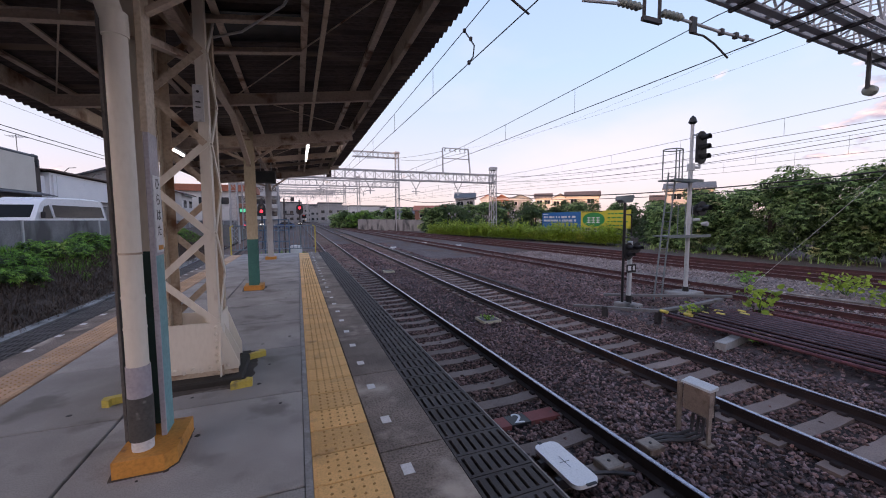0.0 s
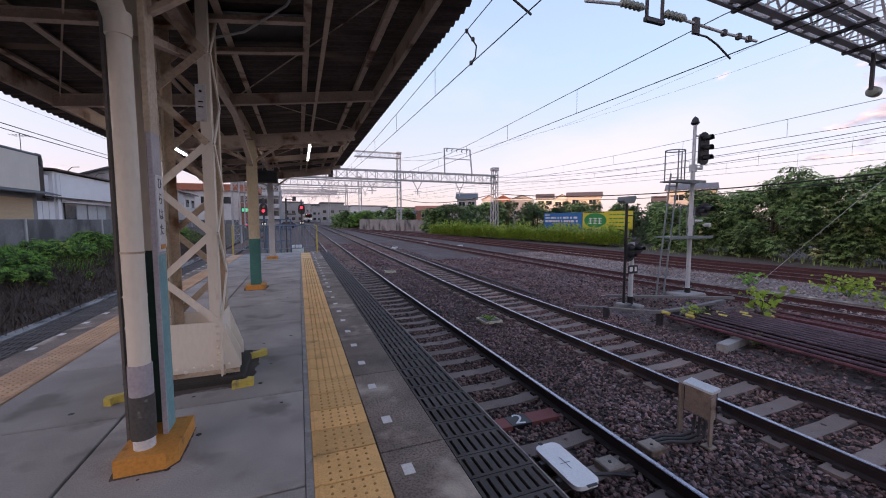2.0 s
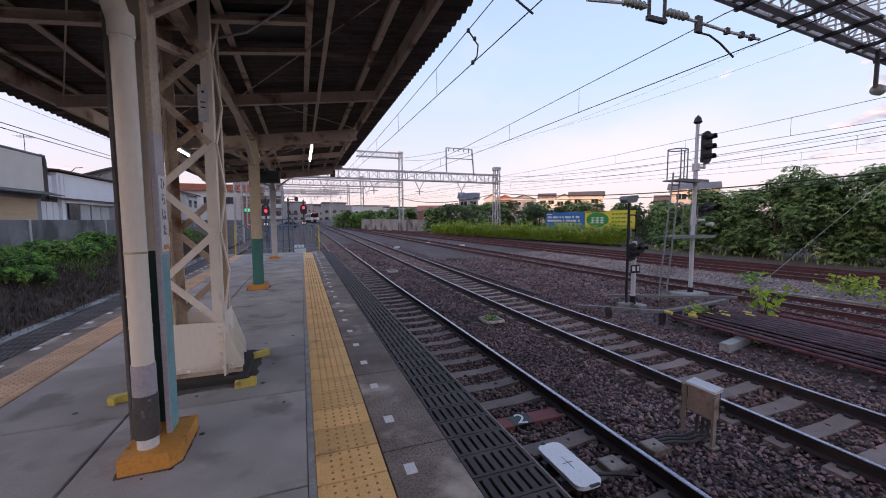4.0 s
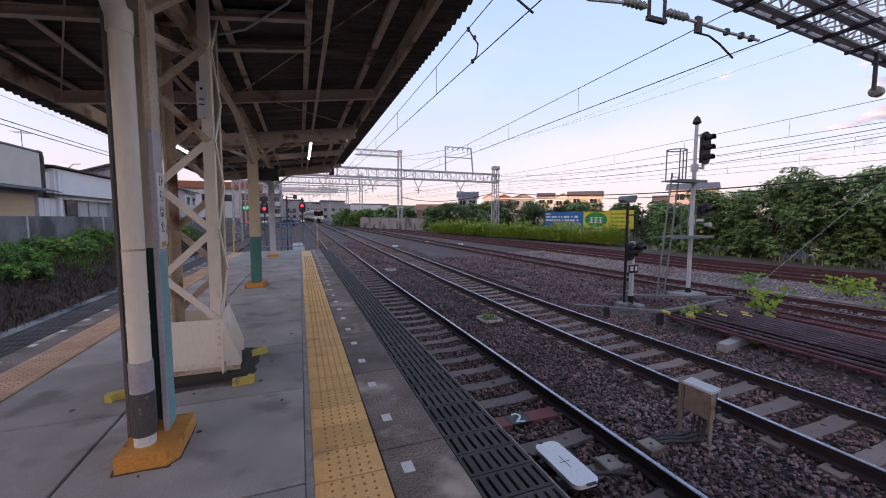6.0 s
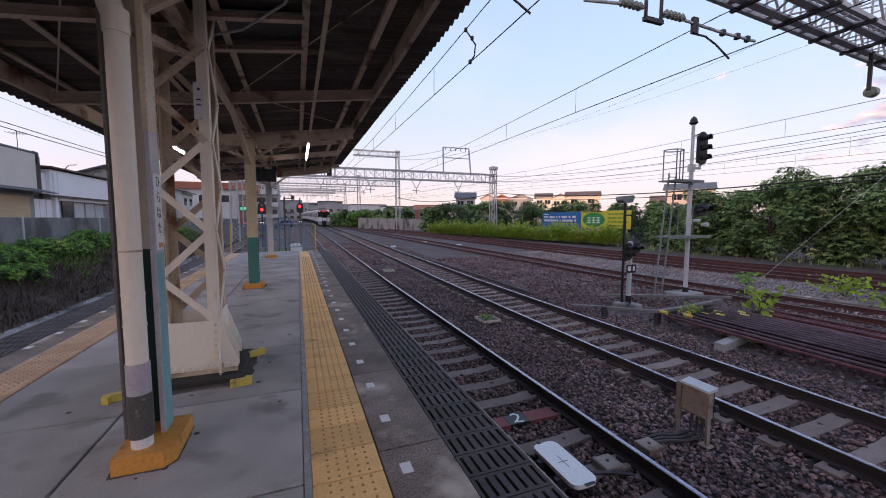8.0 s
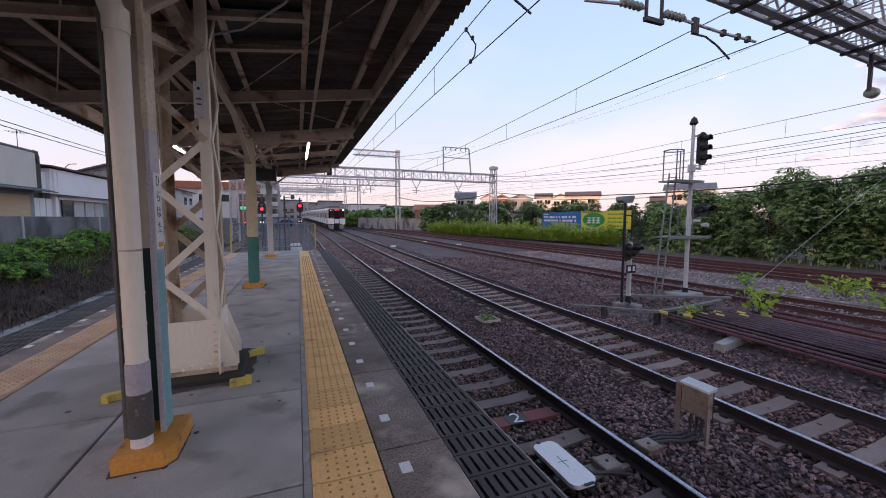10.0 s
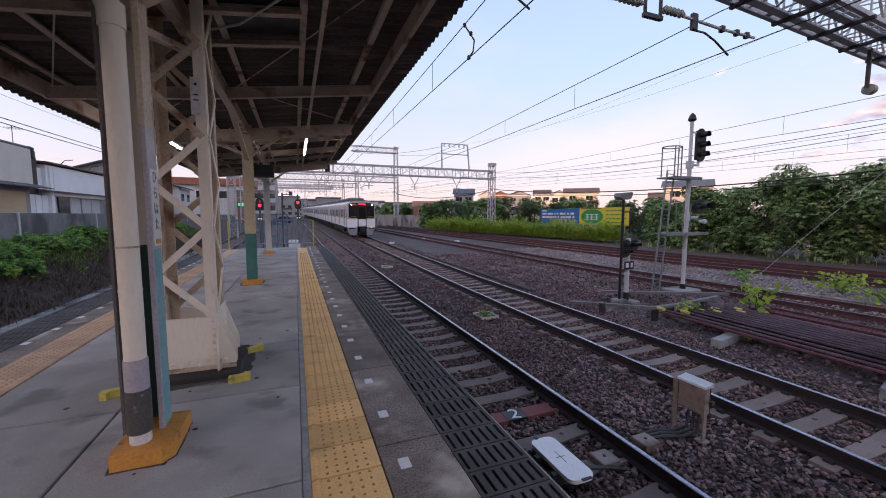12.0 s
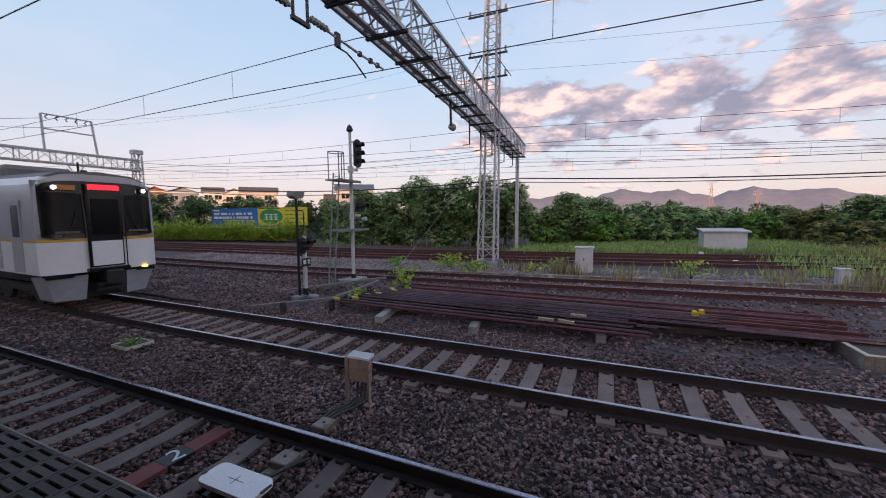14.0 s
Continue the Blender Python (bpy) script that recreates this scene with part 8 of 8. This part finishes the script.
    def face(x0, x1, z0, z1, off, material, name, parent, label="", corner=0.0, nz=8):
        xs = [x0 + (x1 - x0) * i / n for i in range(n + 1)]
        vs, fs = [], []
        for layer in (0.0, 0.03):
            for j in range(nz + 1):
                for x in xs:
                    z = z0 + (z1 - z0) * j / nz
                    k = (x - (x0 + x1) / 2) / ((x1 - x0) / 2)
                    if corner and j == nz:
                        z -= corner * abs(k) ** 5
                    if corner and j == 0:
                        z += corner * 0.4 * abs(k) ** 6
                    vs.append((x, bow(x, z) + off + layer, z))
        w, per = n + 1, (n + 1) * (nz + 1)
        for j in range(nz):
            for i in range(n):
                a = j * w + i
                fs.append((a, a + 1, a + w + 1, a + w))
                fs.append((per + a + w, per + a + w + 1, per + a + 1, per + a))
        rim = [j * w for j in range(nz + 1)], [j * w + n for j in range(nz + 1)], list(range(w)), [nz * w + i for i in range(w)]
        for r in rim:
            for p, q in zip(r, r[1:]):
                fs.append((p, q, q + per, p + per))
        return part(name, M().add(vs, fs), material, parent, label, smooth=True)
    face(-1.39, 1.39, 1.0, 1.88, 0.0, TW, "front_panel", c, "white lower front panel")
    face(-1.395, 1.395, 1.87, 1.935, -0.006, TY, "front_line", c, "thin yellow line on the face", nz=2)
    face(-1.39, 1.39, 1.93, 3.72, 0.0, TG, "front_frame", c, "pale grey face surround", corner=0.45)
    mask = face(-1.31, 1.31, 1.965, 3.53, -0.022, TB, "front_mask", c, "glossy black face with cab windows", corner=0.16)
    roofcap = M()
    vs, fs = [], []
    pr = body_profile()[4:]
    ring = pr + [(-x, z) for x, z in reversed(pr[:-1])]
    for k, (yy, s) in enumerate(((0.62, 1.0), (0.3, 0.99), (0.12, 0.965))):
        vs += [(x * s, yy + 0.1 * (abs(x) / 1.4) ** 2, 3.3 + (z - 3.3) * (1 - 0.35 * k / 2)) for x, z in ring]
    nr = len(ring)
    for k in range(2):
        fs += [(k * nr + i, k * nr + i + 1, (k + 1) * nr + i + 1, (k + 1) * nr + i) for i in range(nr - 1)]
    part("roof_cap", roofcap.add(vs, fs), TG, c, "rounded roof front", smooth=True)
    face(-1.27, -0.5, 2.08, 3.2, -0.027, CABG, "windscreen", mask, "cab windscreen", corner=0.05)
    face(0.5, 1.27, 2.08, 3.2, -0.027, CABG, "windscreen", mask, "side front window", corner=0.05)
    for sx in (-1, 1):
        part("wiper", M().line([(sx * 0.95, 0.02, 2.0), (sx * 0.72, -0.035, 2.35), (sx * 0.62, -0.045, 2.75)], 0.014, 5), TU, mask, "black wiper")
        part("desk_edge", M().box(min(sx * 0.58, sx * 1.1), max(sx * 0.58, sx * 1.1), -0.018, 0.02, 2.1, 2.16, 0.004), WARMIN, mask, "dim grey desk edge")
    part("run_display", M().box(-1.0, -0.62, -0.02, 0.03, 3.27, 3.4, 0.006), mat("dim_amber_display", (0.18, 0.08, 0.03), (0.14, 0.06, 0.02), rough=0.4, moving=True, bump=0, emit=(1.0, 0.4, 0.1), power=0.12), mask, "dim amber run display")
    dr = part("gangway_door", M().box(-0.42, 0.42, -0.05, 0.06, 1.12, 3.32, 0.02), TB, c, "front gangway door")
    part("door_panel", M().box(-0.37, 0.37, -0.066, -0.05, 1.16, 1.86, 0.006), TW, dr)
    part("door_window", M().box(-0.33, 0.33, -0.064, -0.05, 2.05, 3.05, 0.01), CABG, dr, "dark door window with blind")
    for sx in (-0.45, 0.45):
        part("grab_rail", M().tube((sx, -0.09, 1.05), (sx, -0.09, 3.2), 0.018, 6), TB, dr)
    part("door_sill", M().box(-0.5, 0.5, -0.16, 0.05, 1.0, 1.1, 0.02), TB, dr)
    ds = part("destination_display", M().box(-0.42, 0.42, -0.062, -0.04, 3.27, 3.48, 0.01), TB, mask)
    bars = M()
    for k in range(13):
        bars.box(-0.37 + 0.057 * k, -0.328 + 0.057 * k, -0.066, -0.062, 3.30 + 0.015 * (k % 2), 3.45)
    bars.box(-0.38, 0.38, -0.064, -0.0625, 3.335, 3.35).box(-0.38, 0.38, -0.064, -0.0625, 3.40, 3.415)
    part("display_bars", bars, LED, ds, "glowing red display bars")
    for sx in (-1.05, 1.05):
        hl = part("headlight", M().lathe((sx, 0.06, 3.33), [(0.09, 0.02), (0.09, -0.0), (0.07, -0.008)], 14, "y"), TB, mask)
        part("lens", M().lathe((sx, 0.01, 3.33), [(0.055, 0.01), (0.045, -0.02)], 14, "y"), WHITE_ON, hl, "lit headlight")
    part("marker_lamp", M().box(0.93, 1.05, 0.02, 0.14, 0.97, 1.03, 0.008), AMBER_ON, c, "lit amber marker lamp")
    for sx in (-1, 1):
        part("step_recess", M().box(min(sx * 0.45, sx * 1.3), max(sx * 0.45, sx * 1.3), 0.1, 0.4, 0.88, 1.0, 0.03), TB, c)
        top = [(0.46, 0.04, 0.92), (1.3, 0.2, 0.92), (1.385, 0.75, 0.92), (0.46, 0.75, 0.92)]
        low = [(0.5, 0.16, 0.22), (1.12, 0.34, 0.24), (1.24, 0.75, 0.3), (0.5, 0.75, 0.22)]
        vs = [(sx * a, b, d) for a, b, d in top + low]
        fs = [(0, 1, 2, 3), (7, 6, 5, 4), (0, 4, 5, 1), (1, 5, 6, 2), (2, 6, 7, 3), (3, 7, 4, 0)]
        part("skirt", M().add(vs, fs), TS, c, "grey-blue slanted skirt plate")
    cp = part("coupler", M().box(-0.16, 0.16, -0.35, 0.5, 0.72, 1.0, 0.04).box(-0.22, 0.22, -0.42, -0.25, 0.66, 1.04, 0.05), TU, c, "black coupler")
    for z in (0.62, 0.48):
        part("hose_rack", M().box(-0.3, 0.3, -0.1, 0.1, z - 0.04, z + 0.05, 0.02), TU, cp)
    part("obstacle_guard", M().box(-1.0, 1.0, 0.55, 0.62, 0.2, 0.6), TU, c)
    part("aerial", M().tube((0, 1.2, 3.8), (0, 1.2, 4.15), 0.03, 6).tube((0.0, 0.9, 3.83), (0, 0.9, 3.9), 0.08, 8), TU, c)
    return c


CARS = [make_car(True, "white and grey train car with black face and red display")]
_mid = make_car(False, "white and grey commuter train car with a yellow waist line")
CARS.append(_mid)
for _k in range(4):
    CARS.append(copy_thing(_mid, pose(0, 0, 0)))


# ---------------------------------------------------------------- road vehicles
def make_van():
    """A high-roofed white van; origin on the road under its middle, nose to -y."""
    v = thing("delivery_van", 0, 0, 0, "white high-roofed van passing on the road", "van")
    vw = mat("van_white", (0.72, 0.73, 0.75), (0.68, 0.69, 0.71), rough=0.3, moving=True, bump=0)
    prof = [(-2.55, 0.35), (-2.6, 0.75), (-2.45, 1.05), (-1.75, 1.85), (-1.2, 2.16), (0.2, 2.26), (2.3, 2.24), (2.48, 2.1), (2.6, 1.0), (2.6, 0.35)]
    vs, fs, n = [], [], len(prof)
    for x, s in ((-0.94, 0), (-0.88, 1), (0.88, 1), (0.94, 0)):
        for y, z in prof:
            t = 0.0 if s else max(0.0, (z - 1.0)) * 0.12
            vs.append(((abs(x) - t) * (1 if x > 0 else -1) if not s else (abs(x) - max(0.0, (z - 1.0)) * 0.12) * (1 if x > 0 else -1), y, z - (0.05 if not s and z > 2 else 0)))
    for k in range(3):
        fs += [(k * n + i, k * n + (i + 1) % n, (k + 1) * n + (i + 1) % n, (k + 1) * n + i) for i in range(n)]
    fs += [tuple(range(n)), tuple(range(4 * n - 1, 3 * n - 1, -1))]
    part("body", M().add(vs, fs), vw, v, smooth=True)
    for sg in (-1, 1):
        def side(poly, name, material, off=0.0):
            m = M()
            k = len(poly)
            vv = []
            for d in (0.0, 0.02):
                vv += [(sg * (0.945 - max(0.0, z - 1.0) * 0.12 + off - d), y, z) for y, z in poly]
            m.add(vv, [tuple(range(k)), tuple(range(2 * k - 1, k - 1, -1))] + [(i, (i + 1) % k, (i + 1) % k + k, i + k) for i in range(k)])
            return part(name, m, material, v)
        side([(-1.95, 1.15), (-1.5, 1.72), (-1.12, 1.8), (-1.0, 1.15)], "front_window", CABG, 0.012)
        side([(-0.85, 1.2), (-0.95, 1.8), (2.15, 1.84), (2.3, 1.2)], "side_window", CABG, 0.012)
        side([(-0.92, 1.2), (-0.98, 1.8), (-0.9, 1.8), (-0.84, 1.2)], "pillar", vw, 0.02)
        part("mirror", M().box(sg * 0.98 - 0.06, sg * 0.98 + 0.1, -1.95, -1.85, 1.15, 1.45, 0.02), BLACKP, v)
        for wy in (-1.65, 1.55):
            w = part("wheel", M().lathe((sg * 0.82, wy, 0.33), [(0.2, -0.1), (0.33, -0.09), (0.33, 0.09), (0.2, 0.1)], 18, "x"), BLACKP, v)
            part("rim", M().lathe((sg * 0.9, wy, 0.33), [(0.18, -0.03), (0.16, 0.03)], 14, "x"), GALV, w)
    part("windscreen", M().add([(-0.72, -2.33, 1.2), (0.72, -2.33, 1.2), (0.66, -1.82, 1.79), (-0.66, -1.82, 1.79), (-0.72, -2.30, 1.18), (0.72, -2.30, 1.18), (0.66, -1.79, 1.77), (-0.66, -1.79, 1.77)], [(0, 1, 2, 3), (7, 6, 5, 4), (0, 4, 5, 1), (1, 5, 6, 2), (2, 6, 7, 3), (3, 7, 4, 0)]), CABG, v)
    part("bumper", M().box(-0.92, 0.92, -2.66, -2.5, 0.3, 0.6, 0.05), vw, v)
    return v


VAN = make_van()
for _c in VAN.children_recursive:
    for _v in _c.data.vertices:
        _v.co.y += 1.0 if _v.co.y > 0 else -1.0


def make_small_car(name, colour, label, tail):
    v = thing(name, 0, 0, 0, label, "car", "distant cars")
    m = mat(colour[0], colour[1], rough=0.3, moving=True, bump=0)
    part("body", M().prism([(-2.1, 0.3), (-2.1, 0.85), (-1.2, 0.95), (-0.6, 1.45), (1.1, 1.48), (1.9, 0.95), (2.1, 0.85), (2.1, 0.3)], -0.8, 0.8, "y"), m, v)
    part("window_band", M().prism([(-1.05, 0.97), (-0.55, 1.4), (1.05, 1.42), (1.7, 0.97)], -0.815, 0.815, "y"), GLASS, v)
    for wx in (-1.3, 1.3):
        for sy in (-0.75, 0.75):
            part("wheel", M().lathe((wx, sy, 0.3), [(0.2, -0.1), (0.3, -0.08), (0.3, 0.08), (0.2, 0.1)], 14, "y"), BLACKP, v)
    for sy in (-0.6, 0.6):
        part("tail_lamp", M().box(2.09, 2.12, sy - 0.12, sy + 0.12, 0.7, 0.85), RED_ON if tail else WHITE, v)
        part("tail_lamp", M().box(-2.12, -2.09, sy - 0.12, sy + 0.12, 0.7, 0.85), RED_ON if tail else WHITE, v)
    return v


BLUECAR = make_small_car("blue_car", ("car_blue", (0.05, 0.12, 0.3)), "small blue car waiting by the crossing far along the line", False)
BLUECAR.location = (-2.6, 92, ground_z(-2.6, 92))
REDCAR = make_small_car("dark_car", ("car_dark", (0.06, 0.05, 0.06)), "dark car with lit red tail lamps by the shop", True)
REDCAR.location = (-7.9, 76, ground_z(-7.9, 76))
REDCAR.rotation_euler = (0, 0, radians(-90))


def motions():
    # the train comes along the middle track at about 47 km/h
    def nose(t):
        return 13.3 + 13.1 * (14.0 - t)
    for k, car in enumerate(CARS):
        rows = []
        for i in range(29):
            t = i * 0.5
            a = nose(t) + 20.0 * k
            b = a + 20.0
            f = TRACKS["two"]
            za, zb = RAIL + rise(a), RAIL + rise(b)
            yaw = math.degrees(math.atan2(-(f(b) - f(a)), 20.0))
            pit = math.degrees(math.atan2(zb - za, 20.0))
            rows.append((t, pose(f(a), a, za, pit, 0, yaw)))
        walk(car, rows)
    # the van drives along the road and out of sight
    def van(t):
        return 26.3 - 5.4 * t
    walk(VAN, [(0.5 * i, pose(-12.1, van(0.5 * i), 0.52)) for i in range(29)])


motions()
